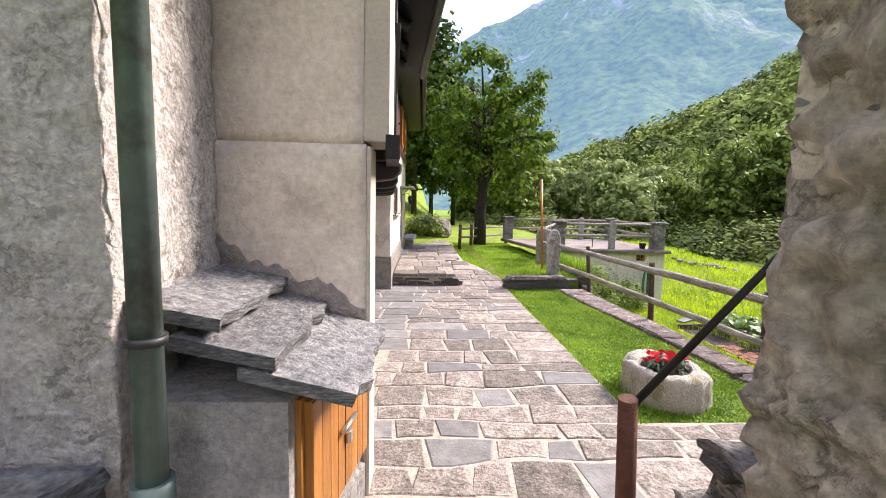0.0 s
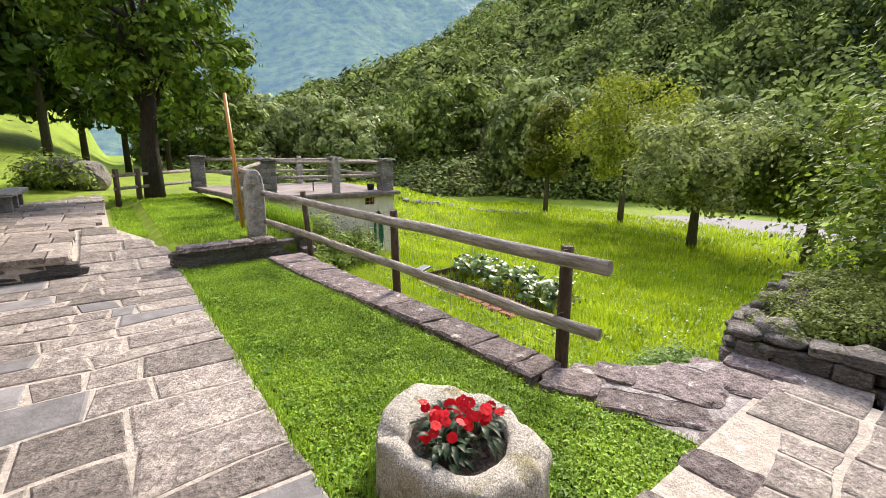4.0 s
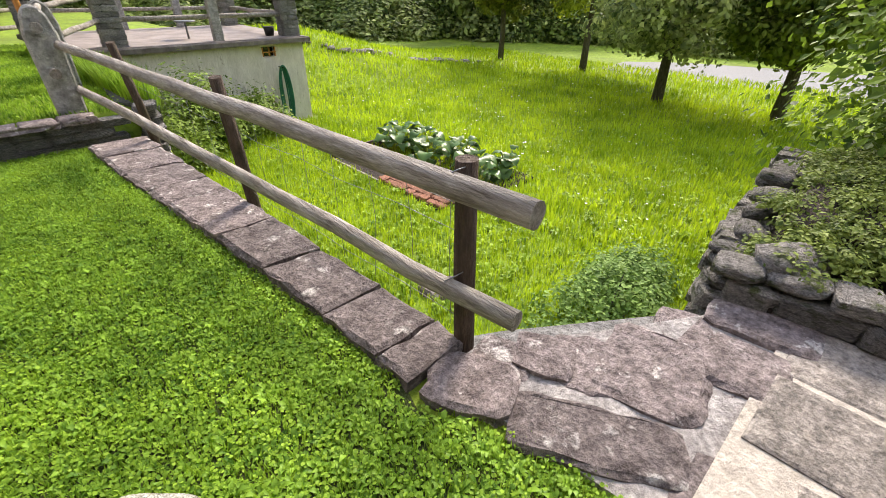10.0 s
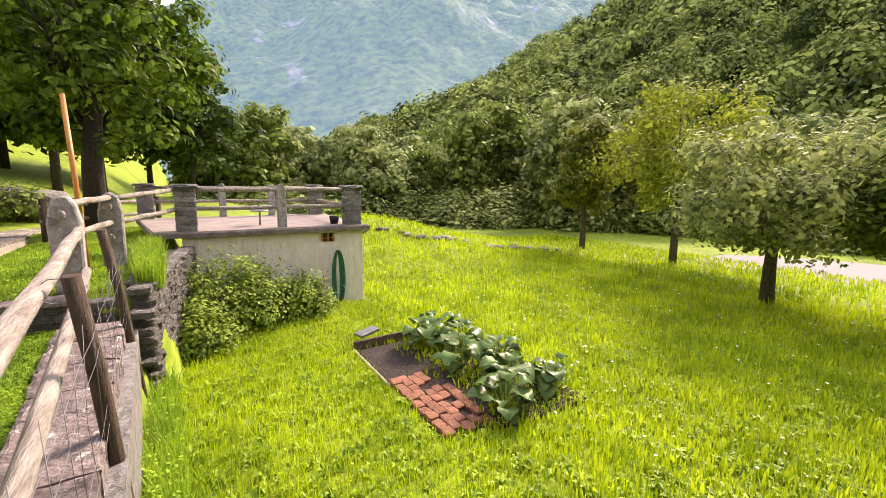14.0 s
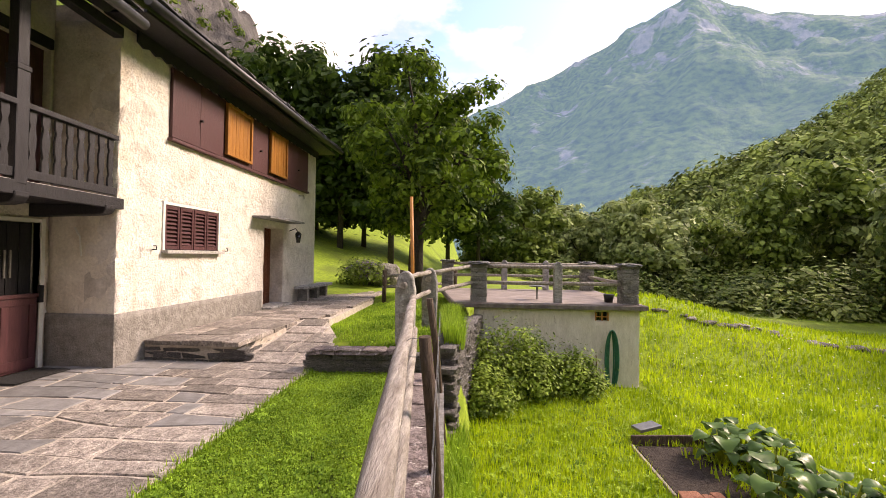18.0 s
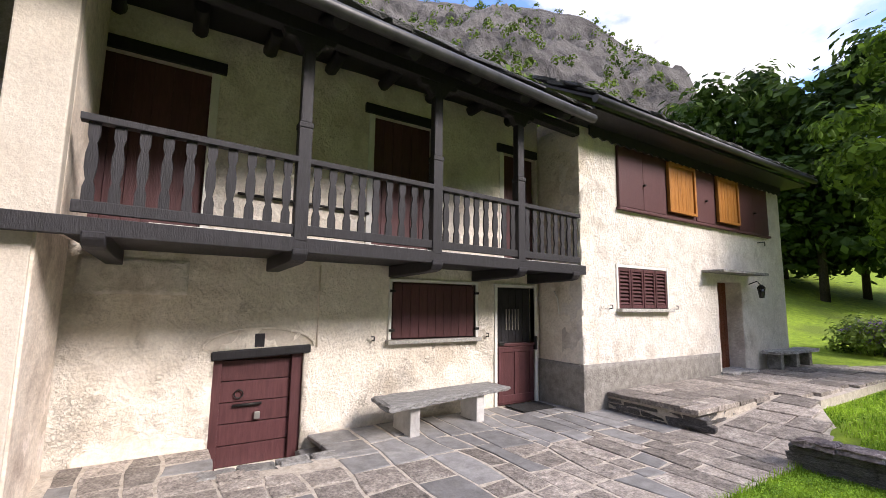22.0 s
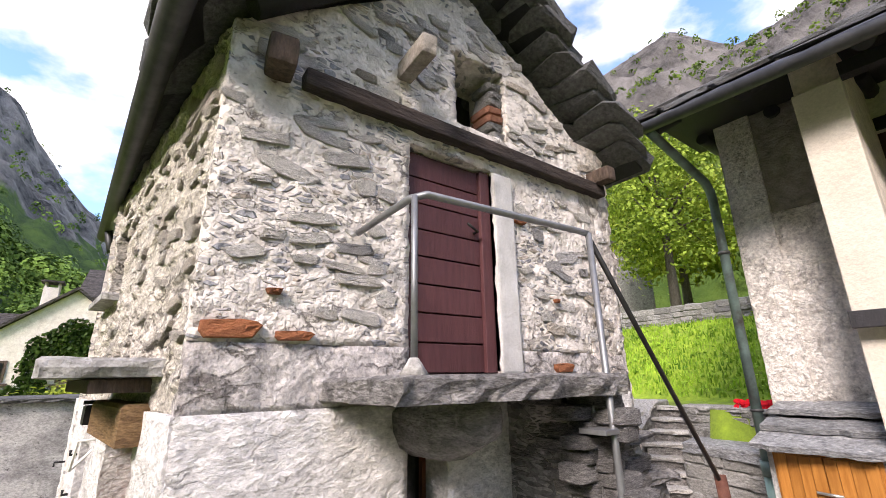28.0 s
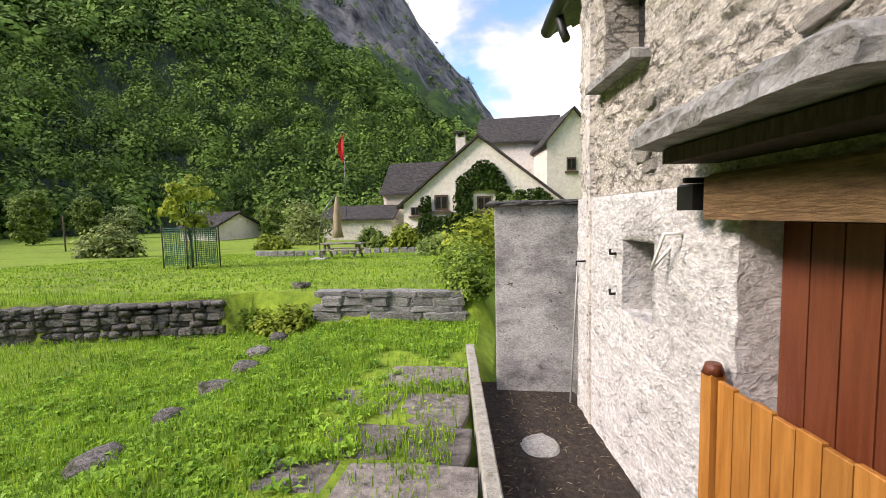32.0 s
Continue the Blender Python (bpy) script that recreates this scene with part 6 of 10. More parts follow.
# raised stone platform along the neighbour's wall, and the path past it
plat = thing("stone_platform", "raised flagstone platform with a dark dry-stone edge", "platform", (1.7, 2, 0))
part("core", prism([(1.03, 0.56), (2.46, 0.56), (2.52, 1.9), (2.4, 7.7), (1.03, 7.7)][::-1][::-1], -0.1, 0.23), MORTAR, plat)
part("core", prism([(2.4, 3.0), (3.0, 3.0), (2.9, 10.5), (1.05, 10.5), (1.05, 7.7), (2.4, 7.7)], -0.1, 0.235), MORTAR, plat)
yy = 0.50
while yy < 10.2:
    d = rnd.uniform(0.38, 0.7)
    x = 1.04
    while x < 2.9:
        w = rnd.uniform(0.45, 0.85)
        lim = 2.54 if yy < 3.0 else 2.95
        x1 = min(x + w, lim)
        if x1 - x > 0.2:
            poly = [(x + 0.012, yy + 0.012), ((x + x1) / 2, yy + rnd.uniform(0, 0.02)), (x1 - 0.012, yy + 0.015), (x1 - 0.012 + (rnd.uniform(-0.04, 0.03) if x1 == lim else 0), yy + d - 0.012), ((x + x1) / 2, yy + d - rnd.uniform(0, 0.02)), (x + 0.012, yy + d - 0.012)]
            part("flagstone", flag_piece(poly, 0.29, 0.07), PAVE, plat)
        x = x1
        if x >= lim:
            break
    yy += d
STONES = [stone_mesh("stone", 80 + i, STONE) for i in range(6)]
course_stones(plat, "edge_stone", BLOCKS, (1.05, 0.56), (2.50, 0.56), -0.05, lambda c: 0.24, 0.08, (0.2, 0.5), 0.16)
course_stones(plat, "edge_stone", BLOCKS, (2.49, 0.80), (2.53, 2.9), -0.05, lambda c: 0.24 - 0.02 * c, 0.08, (0.14, 0.3), 0.16, -0.02)
# ramp of big flags between platform and lawn
ramp = thing("flag_ramp", "broad flagstones rising gently beside the stone platform", "paving", kind="structure")
for i in range(5):
    y0, y1 = 0.52 + i * 0.5, 0.52 + (i + 1) * 0.5
    z0 = lerp(0.0, 0.29, min(1, (i + 0.5) / 4.5))
    xm = rnd.uniform(2.95, 3.3)
    right = lerp(3.95, 3.05, smooth(1.0, 2.7, (y0 + y1) / 2))
    for xa, xb in ((2.58, xm), (xm, right)):
        if xb - xa > 0.2:
            poly = [(xa + 0.015, y0 + 0.015), (xb - 0.015, y0 + rnd.uniform(0, 0.05)), (xb - 0.015 - rnd.uniform(0, 0.05), y1 - 0.015), (xa + 0.015, y1 - rnd.uniform(0.01, 0.04))]
            bm = flag_piece(poly, 0.0, 0.10)
            for v in bm.verts:
                v.co.z += lerp(0.0, 0.29, min(1.0, max(0.0, (v.co.y - 0.5) / 2.5)))
            part("flagstone", bm, PAVE, ramp)
soup("mortar_bed", [(2.5, 0.45, -0.02), (3.84, 0.45, -0.02), (2.5, 3.1, 0.262), (3.0, 3.1, 0.262), (3.84, 1.4, 0.08)], [(0, 1, 4), (0, 4, 3, 2)], MORTAR, ramp)
# low wall before the upper lawn
lw = thing("low_wall", "low dark dry-stone wall edging the upper lawn", "wall", (4.4, 0.35, 0))
part("core", prism([(3.95, 0.30), (5.15, 0.42), (5.15, 0.62), (4.3, 0.62)], -0.1, 0.22), STONE, lw)
course_stones(lw, "stone", BLOCKS, (3.80, 0.22), (5.20, 0.34), -0.06, lambda c: 0.25, 0.09, (0.2, 0.5), 0.2)
for i in range(4):
    x0 = lerp(3.74, 5.15, i / 4)
    part("cap_stone", stone_slab([(x0, 0.17 + 0.03 * i), (x0 + 0.345, 0.19 + 0.03 * i), (x0 + 0.345, 0.46 + 0.03 * i), (x0, 0.44 + 0.03 * i)], 0.23, 0.30, 50 + i), KERB, lw)
# kerb stones along the lawn strip
kerb = thing("kerb", "old lichen-spotted gneiss kerb stones beside the lawn", "kerb", kind="structure")
y = 0.12
i = 0
def kerb_in(y):
    return lerp(4.95, 5.44, smooth(0.2, -4.8, y) * 0.5 + 0.5 * (0.2 - y) / 5.0)
while y > -4.75:
    d = rnd.uniform(0.42, 0.85)
    y1 = max(y - d, -4.95)
    part("kerb_stone", stone_slab([(kerb_in(y), y - 0.012), (kerb_in(y1), y1 + 0.012), (kerb_x(y1), y1 + 0.012), (kerb_x(y), y - 0.012)], -0.25, 0.03 + rnd.uniform(-0.008, 0.012), 100 + i, 0.010), KERB, kerb)
    y = y1
    i += 1
# big irregular stones where the kerb turns to the bank
for k, (x, y, a, w, l2) in enumerate(((5.69, -5.13, 0.5, 0.30, 0.36), (5.94, -5.12, 0.4, 0.22, 0.26), (6.10, -5.26, 0.5, 0.24, 0.26), (6.21, -5.43, 0.5, 0.36, 0.30), (6.42, -5.68, 0.25, 0.50, 0.42),
                                       (5.86, -5.68, 0.50, 0.27, 0.60), (6.76, -6.00, 0.15, 0.36, 0.34), (6.34, -6.12, 0.15, 0.42, 0.36), (5.90, -6.20, 0.15, 0.42, 0.34), (7.17, -5.95, 0.1, 0.27, 0.46), (6.86, -5.66, 0.4, 0.30, 0.24), (5.54, -6.24, 0.1, 0.24, 0.34))):
    ring = [(x + w / 2 * math.copysign(abs(math.cos(t)) ** 0.4, math.cos(t) or 1) * math.cos(a) - l2 / 2 * math.copysign(abs(math.sin(t)) ** 0.4, math.sin(t) or 1) * math.sin(a),
             y + w / 2 * math.copysign(abs(math.cos(t)) ** 0.4, math.cos(t) or 1) * math.sin(a) + l2 / 2 * math.copysign(abs(math.sin(t)) ** 0.4, math.sin(t) or 1) * math.cos(a)) for t in [q * math.pi / 6 for q in range(12)]]
    ring = [(x + (p - x) * 1.22, y + (q - y) * 1.22) for p, q in ring]
    part("kerb_stone", stone_slab(ring, -0.3, 0.0 + rnd.uniform(-0.03, 0.035), 140 + k, 0.012), KERB, kerb)
for k in range(12):
    x, y = 6.55 + 0.55 * (k % 3) - 0.0, -6.35 - 0.55 * (k // 3)
    poly = [(x - 0.25, y - 0.25), (x + rnd.uniform(-0.05, 0.05), y - 0.26), (x + 0.25, y - 0.24), (x + 0.26, y + 0.24), (x, y + rnd.uniform(0.22, 0.26)), (x - 0.25, y + 0.25)]
    part("flagstone", flag_piece(poly, 0.0), PAVE, yard)
part("bank_bed", prism([(5.60, -4.97), (5.9, -4.97), (6.4, -5.3), (7.1, -5.72), (7.3, -6.05), (7.2, -6.5), (5.5, -6.5), (5.72, -6.07), (5.66, -5.5)], -0.35, -0.022), mat("worn_pale_slab", (0.24, 0.22, 0.21), (0.40, 0.37, 0.35), 7, 0.88, 0.8, 36, (0.54, 0.51, 0.48), 4.0, 0.57, stain2=(0.15, 0.13, 0.12), stain2_scale=4, stain2_at=0.62, dist=0.02, grain=0.35), kerb)
part("retaining_wall", prism([(5.62, 0.3), (5.35, 0.3), (5.62, -4.9), (6.95, -5.7), (7.15, -5.55), (6.2, -4.9), (5.93, -4.75)][::-1], -1.4, -0.15), STONE, kerb, "rough retaining wall under the kerb")

# ---- log fence ----
fen = thing("log_fence", "weathered round log fence with leaning posts on the kerb", "fence", (5.6, -2.3, 0))
def log_line(a, b, n, wob, seed):
    r = random.Random(seed)
    a, b = Vector(a), Vector(b)
    return [a.lerp(b, i / n) + Vector((r.uniform(-wob, wob), 0, r.uniform(-wob, wob))) for i in range(n + 1)]
LOGY = mat("weathered_rail", (0.20, 0.17, 0.145), (0.50, 0.46, 0.41), 4, 0.9, 0.9, 24, (0.07, 0.055, 0.045), 3.5, 0.62, stretch_by=(5, 0.6, 5))
part("top_rail", tube(log_line((5.775, -5.31, 0.912), (5.10, 0.86, 1.0), 10, 0.008, 1), [0.058 - 0.0008 * i for i in range(11)], 12, 0.05), LOGY, fen)
part("lower_rail", tube(log_line((5.78, -5.27, 0.392), (5.14, 0.80, 0.52), 10, 0.008, 2), [0.047] * 11, 12, 0.05), LOGY, fen)
for (x, y, tx, ty, h, r) in ((5.86, -4.90, 5.835, -4.90, 1.0, 0.055), (5.75, -2.50, 5.64, -2.62, 1.04, 0.05), (5.62, -0.05, 5.45, -0.22, 1.08, 0.045)):
    part("post", tube([(x + 0.06, y, -1.25), (lerp(x, tx, 0.5), lerp(y, ty, 0.5), 0.45), (tx, ty, h)], [r, r * 0.97, r * 0.92], 10, 0.04), LOGDARK, fen, "dark round fence post")
for (x, y, z) in ((5.77, -4.92, 0.912), (5.78, -4.92, 0.40), (5.56, -2.58, 0.95)):
    part("wire_tie", tube([(x + 0.075 * math.cos(t), y + 0.02 * math.sin(3 * t), z + 0.075 * math.sin(t)) for t in [i * math.pi / 5 for i in range(11)]], 0.003, 4), STEEL, fen)
for z in (0.12, 0.24, 0.62, 0.76):
    part("fence_wire", tube([(kerb_x(y) + 0.03, y, z + 0.015 * math.sin(y * 7)) for y in [-4.9 + i * 0.5 for i in range(11)]], 0.0018, 4), STEEL, fen)
for i in range(16):
    y = lerp(-4.8, 0.0, i / 15)
    part("fence_wire", tube([(kerb_x(y) + 0.03, y, 0.05), (kerb_x(y) + 0.035 + 0.02 * math.sin(i), y + 0.03 * math.cos(i * 2), 0.45), (kerb_x(y) + 0.03, y + 0.02, 0.9)], 0.0016, 4), STEEL, fen)
# stone gate posts with rounded tops and rail stubs
for (x, y, w) in ((4.99, 0.80, 0.27), (5.19, 2.62, 0.27)):
    sp = thing("stone_post", "upright grey stone post with rounded top and wooden rail stubs", "stone post", (x, y, 0.2), "stone fence posts")
    out = [(x - w / 2, 0.0), (x - w / 2 - 0.02, 1.1)] + [(x + w / 2 * math.cos(t), 1.18 + 0.22 * math.sin(t)) for t in [math.pi - i * math.pi / 6 for i in range(7)]] + [(x + w / 2 + 0.02, 1.1), (x + w / 2, 0.0)]
    part("shaft", side_prism(out, "y", y - 0.09, y + 0.09, 0.02), STONE, sp)
    for z in (1.18, 0.72):
        part("rail_stub", tube([(x - 0.02, y - 0.20, z), (x, y + 0.18, z)], 0.055, 10), LOGY, sp)
pole = part("wooden_pole", tube([(4.99, 1.75, 0.2), (4.95, 1.82, 1.5), (4.90, 1.9, 2.68)], [0.035, 0.033, 0.03], 8), HONEY)
tagged(pole, "tall yellow-brown wooden pole standing beside stone post", "pole")

# ---- terrace over a plastered cabin ----
ter = thing("terrace_cabin", "plastered cabin whose flat slab roof is a railed terrace", "cabin", (8, 5, -1.3))
TA, TB, TC, TD = (6.08, 3.98), (9.74, 4.12), (9.85, 8.2), (5.2, 8.0)
CABIN = mat("stained_cabin_plaster", (0.56, 0.52, 0.44), (0.70, 0.66, 0.58), 4, 0.9, 0.4, 30, (0.24, 0.20, 0.17), 1.3, 0.64, stretch_by=(2.2, 2.2, 0.7), stain2=(0.42, 0.37, 0.31), stain2_scale=3, stain2_at=0.6)
part("front_wall", rough_wall(TA, TB, -1.5, 0.50, 0.3, 0.12, 0.01, holes=[(2.68, 2.98, 0.24, 0.44)]), CABIN, ter)
part("side_wall", rough_wall(TB, TC, -1.5, 0.50, 0.3, 0.15, 0.01), CABIN, ter)
part("vent_pane", box((8.76, 4.22, 0.24), (9.08, 4.26, 0.44)), GLASSDARK, ter)
for x in (8.77, 8.91, 9.04):
    part("vent_bar", box((x - 0.012, 4.06, 0.25), (x + 0.012, 4.10, 0.43), 0.003), HONEY, ter)
part("vent_bar", box((8.76, 4.065, 0.325), (9.06, 4.095, 0.345), 0.003), HONEY, ter)
part("roof_slab", prism([(5.6, 3.86), (9.88, 3.98), (10.0, 8.4), (5.0, 8.2)], 0.50, 0.60, 0.02), mat("dark_slab_edge", (0.10, 0.085, 0.075), (0.22, 0.19, 0.17), 6, 0.9, 0.5, 40, (0.3, 0.27, 0.24), 2, 0.6), ter)
part("terrace_floor", prism([(5.64, 3.92), (9.82, 4.03), (9.9, 8.3), (5.05, 8.1)], 0.601, 0.612), mat("terrace_screed", (0.20, 0.165, 0.15), (0.32, 0.275, 0.25), 2.5, 0.85, 0.2, 40, (0.22, 0.19, 0.18), 0.9, 0.55), ter)
def stone_pillar(x, y, w=0.36, z0=0.60, z1=1.52):
    p = thing("terrace_pillar", "square pillar of stacked slate stones with capstone on the terrace", "pillar", (x, y, z0), "terrace pillars")
    part("core", box((x - w / 2 + 0.04, y - w / 2 + 0.04, z0), (x + w / 2 - 0.04, y + w / 2 - 0.04, z1 - 0.05)), SLATE, p)
    z = z0
    while z < z1 - 0.08:
        h = random.uniform(0.05, 0.11)
        k = random.uniform(-0.08, 0.08)
        for (ax, bx) in ((-w / 2, k), (k, w / 2)):
            for (ay, by) in ((-w / 2, -0.02), (0.0, w / 2)):
                cx, cy = x + (ax + bx) / 2, y + (ay + by) / 2
                m = Matrix.Translation((cx, cy, z + h / 2)) @ Matrix.Diagonal(((bx - ax) * 1.04, (by - ay) * 1.04, h * 1.0, 1))
                add_piece("stone", random.choice(STONES), m, p)
        z += h
    part("capstone", stone_slab([(x - w / 2 - 0.05, y - w / 2 - 0.05), (x + w / 2 + 0.05, y - w / 2 - 0.05), (x + w / 2 + 0.05, y + w / 2 + 0.05), (x - w / 2 - 0.05, y + w / 2 + 0.05)], z1 - 0.055, z1, 9), SLATE, p)
for x, y in ((6.17, 4.18), (9.55, 4.30), (5.26, 8.0), (9.62, 8.05)):
    stone_pillar(x, y)
for x, y in ((7.95, 4.16), (7.05, 8.0), (8.35, 8.05)):
    cp = thing("terrace_post", "grey stone rail post with rounded top on the terrace", "stone post", (x, y, 0.6), "terrace posts")
    part("shaft", side_prism([(x - 0.09, 0.60), (x - 0.09, 1.45), (x - 0.05, 1.52), (x, 1.55), (x + 0.05, 1.52), (x + 0.09, 1.45), (x + 0.09, 0.60)], "y", y - 0.08, y + 0.08, 0.012), STONE, cp)
tr = thing("terrace_rails", "pale weathered log rails between the terrace pillars", "railing", (8, 5, 0.6))
for a, b in (((6.3, 4.16), (9.42, 4.26)), ((5.4, 8.0), (9.5, 8.05)), ((9.6, 4.45), (9.64, 7.9)), ((5.2, 2.62), (6.05, 4.12)), ((5.0, 0.85), (5.19, 2.6))):
    up = 0 if a[1] > 3 else -0.12
    for z in (1.42, 1.05):
        part("rail", tube(log_line((*a, z + up), (*b, z + (0 if b[1] > 3 else -0.1)), 5, 0.01, int(a[0] * 10 + z * 7)), 0.042, 8, 0.05), LOGY, tr)
pot = thing("flower_pot", "dark flower pot with a small plant on terrace edge", "pot", (9.2, 4.6, 0.61))
part("pot", tube([(9.2, 4.55, 0.61), (9.2, 4.55, 0.80)], [0.09, 0.12], 12), IRON, pot)
tstand = thing("side_table", "small grey stand on the terrace floor", "stand", (7.6, 4.9, 0.61))
part("leg", tube([(7.6, 4.9, 0.61), (7.6, 4.9, 0.93)], 0.02, 8), STEEL, tstand)
part("plate", tube([(7.6, 4.9, 0.925), (7.6, 4.9, 0.95)], 0.2, 12), STEEL, tstand)
dw = thing("dry_stone_wall", "grey dry-stone retaining wall beside the terrace", "dry wall", (5.8, 2.5, -1.2))
part("core", prism([(5.45, 0.9), (5.62, 0.7), (6.0, 3.9), (5.6, 4.0)], -1.4, 0.30), SLATE, dw)
course_stones(dw, "stone", BLOCKS, (6.06, 4.0), (5.60, 0.5), -1.2, lambda c: 0.38, 0.08, (0.12, 0.34), 0.24, 0.02)
hose = thing("garden_hose", "green garden hose hung in long loops on the cabin wall", "hose", (9.05, 4.0, -0.6))
GREENHOSE = mat("green_rubber", (0.008, 0.095, 0.055), (0.015, 0.14, 0.08), 5, 0.45)
for k in range(5):
    w, yo = 0.055 + 0.022 * k, 3.96 - 0.02 * k
    part("loop", tube([(9.08 + w * math.cos(t) + 0.01 * math.sin(k), yo, -0.58 + (0.60 + 0.012 * k) * math.sin(t)) for t in [i * math.pi / 14 for i in range(29)]], 0.017, 6, cap=False), GREENHOSE, hose)
part("hook", tube([(9.08, 4.1, 0.02), (9.08, 3.88, 0.02)], 0.012, 6), IRON, hose)
stake = part("iron_stake", tube([(8.72, 3.75, -1.2), (8.70, 3.76, -0.45)], 0.012, 6), RUST)
tagged(stake, "thin rusty iron stake in the grass", "stake")

# ---- stone planter with red busy lizzies ----
PC = Vector((4.36, -5.40, 0))
pl = thing("stone_planter", "lichen-spotted round granite trough planted with red flowers on the lawn", "planter", (PC.x, PC.y, -0.05))
def rim_r(t):
    """Outline of the trough: long towards the house, nipped on the kerb side."""
    return 0.428 - 0.045 * math.cos(1 * t) - 0.007 * math.sin(1 * t) - 0.060 * math.cos(2 * t) - 0.000 * math.sin(2 * t) + 0.003 * math.cos(3 * t) - 0.001 * math.sin(3 * t) + 0.006 * math.cos(4 * t) + 0.001 * math.sin(4 * t) + 0.010 * math.cos(5 * t) + 0.014 * math.sin(5 * t) + 0.012 * noise.noise((math.cos(t) * 5, math.sin(t) * 5, 4.0))
bm = bmesh.new()
SEG = 144
prof = [(1.02, -0.10), (1.03, 0.05), (1.0, 0.20), (0.985, 0.268), (0.955, 0.298), (0.88, 0.312), (0.76, 0.312), (0.665, 0.306), (0.63, 0.285), (0.615, 0.22), (0.60, 0.12)]
HC = Vector((4.295, -5.45, 0))
ringsv = []
for k, z in prof:
    ring = []
    for s in range(SEG):
        t = 2 * math.pi * s / SEG
        if k >= 0.75:
            r, c = rim_r(t) * k, PC
        else:
            r, c = (0.40 + 0.012 * math.cos(3 * t)) * k, HC
        p = c + Vector((math.cos(t) * r, math.sin(t) * r, z))
        p += Vector((noise.noise(p * 9), noise.noise(p * 9 + Vector((5, 0, 0))), 0.8 * noise.noise(p * 11 + Vector((0, 9, 0))))) * (0.026 if k > 0.7 else 0.012) + Vector((0, 0, (-0.05 if 0.70 < k < 0.96 else 0.0) * math.exp(-((t - 2.55) / 0.16) ** 2)))
        ring.append(bm.verts.new(p))
    ringsv.append(ring)
for r0, r1 in zip(ringsv, ringsv[1:]):
    for s in range(SEG):
        f = bm.faces.new((r0[s], r0[(s + 1) % SEG], r1[(s + 1) % SEG], r1[s]))
        f.smooth = True
PLANTERSTONE = mat("lichen_granite", (0.34, 0.315, 0.26), (0.82, 0.78, 0.68), 85, 0.92, 1.0, 190, (0.36, 0.33, 0.20), 4.5, 0.54, stain_soft=0.10, stain2=(0.09, 0.08, 0.07), stain2_scale=13, stain2_at=0.64, dist=0.012, grain=0.6)
crevices(PLANTERSTONE, (14, 14, 14), 0.10, 0.7, (0.07, 0.06, 0.05), 0.12, deep=0.012, mask_scale=7.0, mask_at=0.56)
part("trough", bm, PLANTERSTONE, pl)
sv = []
for i in range(26):
    r = 0.285 * i / 25
    sv.append([(HC.x + r * math.cos(t), HC.y + r * math.sin(t), 0.255 + 0.03 * noise.noise((r * 30 * math.cos(t), r * 30 * math.sin(t), 0)) + random.uniform(-0.006, 0.006)) for t in [2 * math.pi * k / 40 for k in range(40)]])
soup("soil", [p for r in sv for p in r], [(i * 40 + k, i * 40 + (k + 1) % 40, (i + 1) * 40 + (k + 1) % 40, (i + 1) * 40 + k) for i in range(25) for k in range(40)], SOIL, pl, smooth=True)
LEAFDARKGREEN = leaf_mat("busy_lizzie_leaf", (0.010, 0.027, 0.015), (0.050, 0.095, 0.040), 40, 0.12, 0.45)
RED = leaf_mat("red_petal", (0.48, 0.004, 0.010), (0.78, 0.010, 0.020), 20, 0.25, 0.5)
def lance_leaf(base, way, length, width, droop, bm):
    """A pointed leaf with a folded midrib."""
    way = Vector(way).normalized()
    side = way.cross(Vector((0, 0, 1))).normalized()
    up = side.cross(way)
    prev = None
    for i in range(6):
        k = i / 5
        w = width * math.sin(math.pi * min(1, k * 0.94 + 0.05)) ** 1.35
        c = Vector(base) + way * length * k + up * (0.16 * length * math.sin(k * 2.4)) - Vector((0, 0, droop * length * k * k))
        row = [bm.verts.new(c - side * w + up * w * 0.35), bm.verts.new(c), bm.verts.new(c + side * w + up * w * 0.35)]
        if prev:
            for q in range(2):
                f = bm.faces.new((prev[q], prev[q + 1], row[q + 1], row[q]))
                f.smooth = True
        prev = row
def flower(at, size, bm, face=(0, 0, 1)):
    face = Vector(face).normalized()
    a = face.orthogonal().normalized()
    b = face.cross(a)
    for k in range(5):
        t = 2 * math.pi * k / 5 + at[0] * 50
        d = a * math.cos(t) + b * math.sin(t)
        s = face.cross(d)
        o = Vector(at) + face * size * 0.06 * (k % 2)
        ring = [(0.0, -0.03), (0.45, -0.50), (0.85, -0.58), (1.12, -0.34), (1.05, 0.0), (1.14, 0.34), (0.85, 0.60), (0.45, 0.50), (0.0, 0.03)]
        vs2 = [bm.verts.new(o + d * size * p + s * size * q + face * size * (0.18 * math.sin(p * 2.4) - 0.16 * q * q + 0.05 * math.sin(9 * q + k))) for p, q in ring]
        mid2 = bm.verts.new(o + d * size * 0.6 + face * size * 0.10)
        for q in range(len(vs2) - 1):
            f = bm.faces.new((mid2, vs2[q], vs2[q + 1]))
            f.smooth = True
rf = random.Random(5)
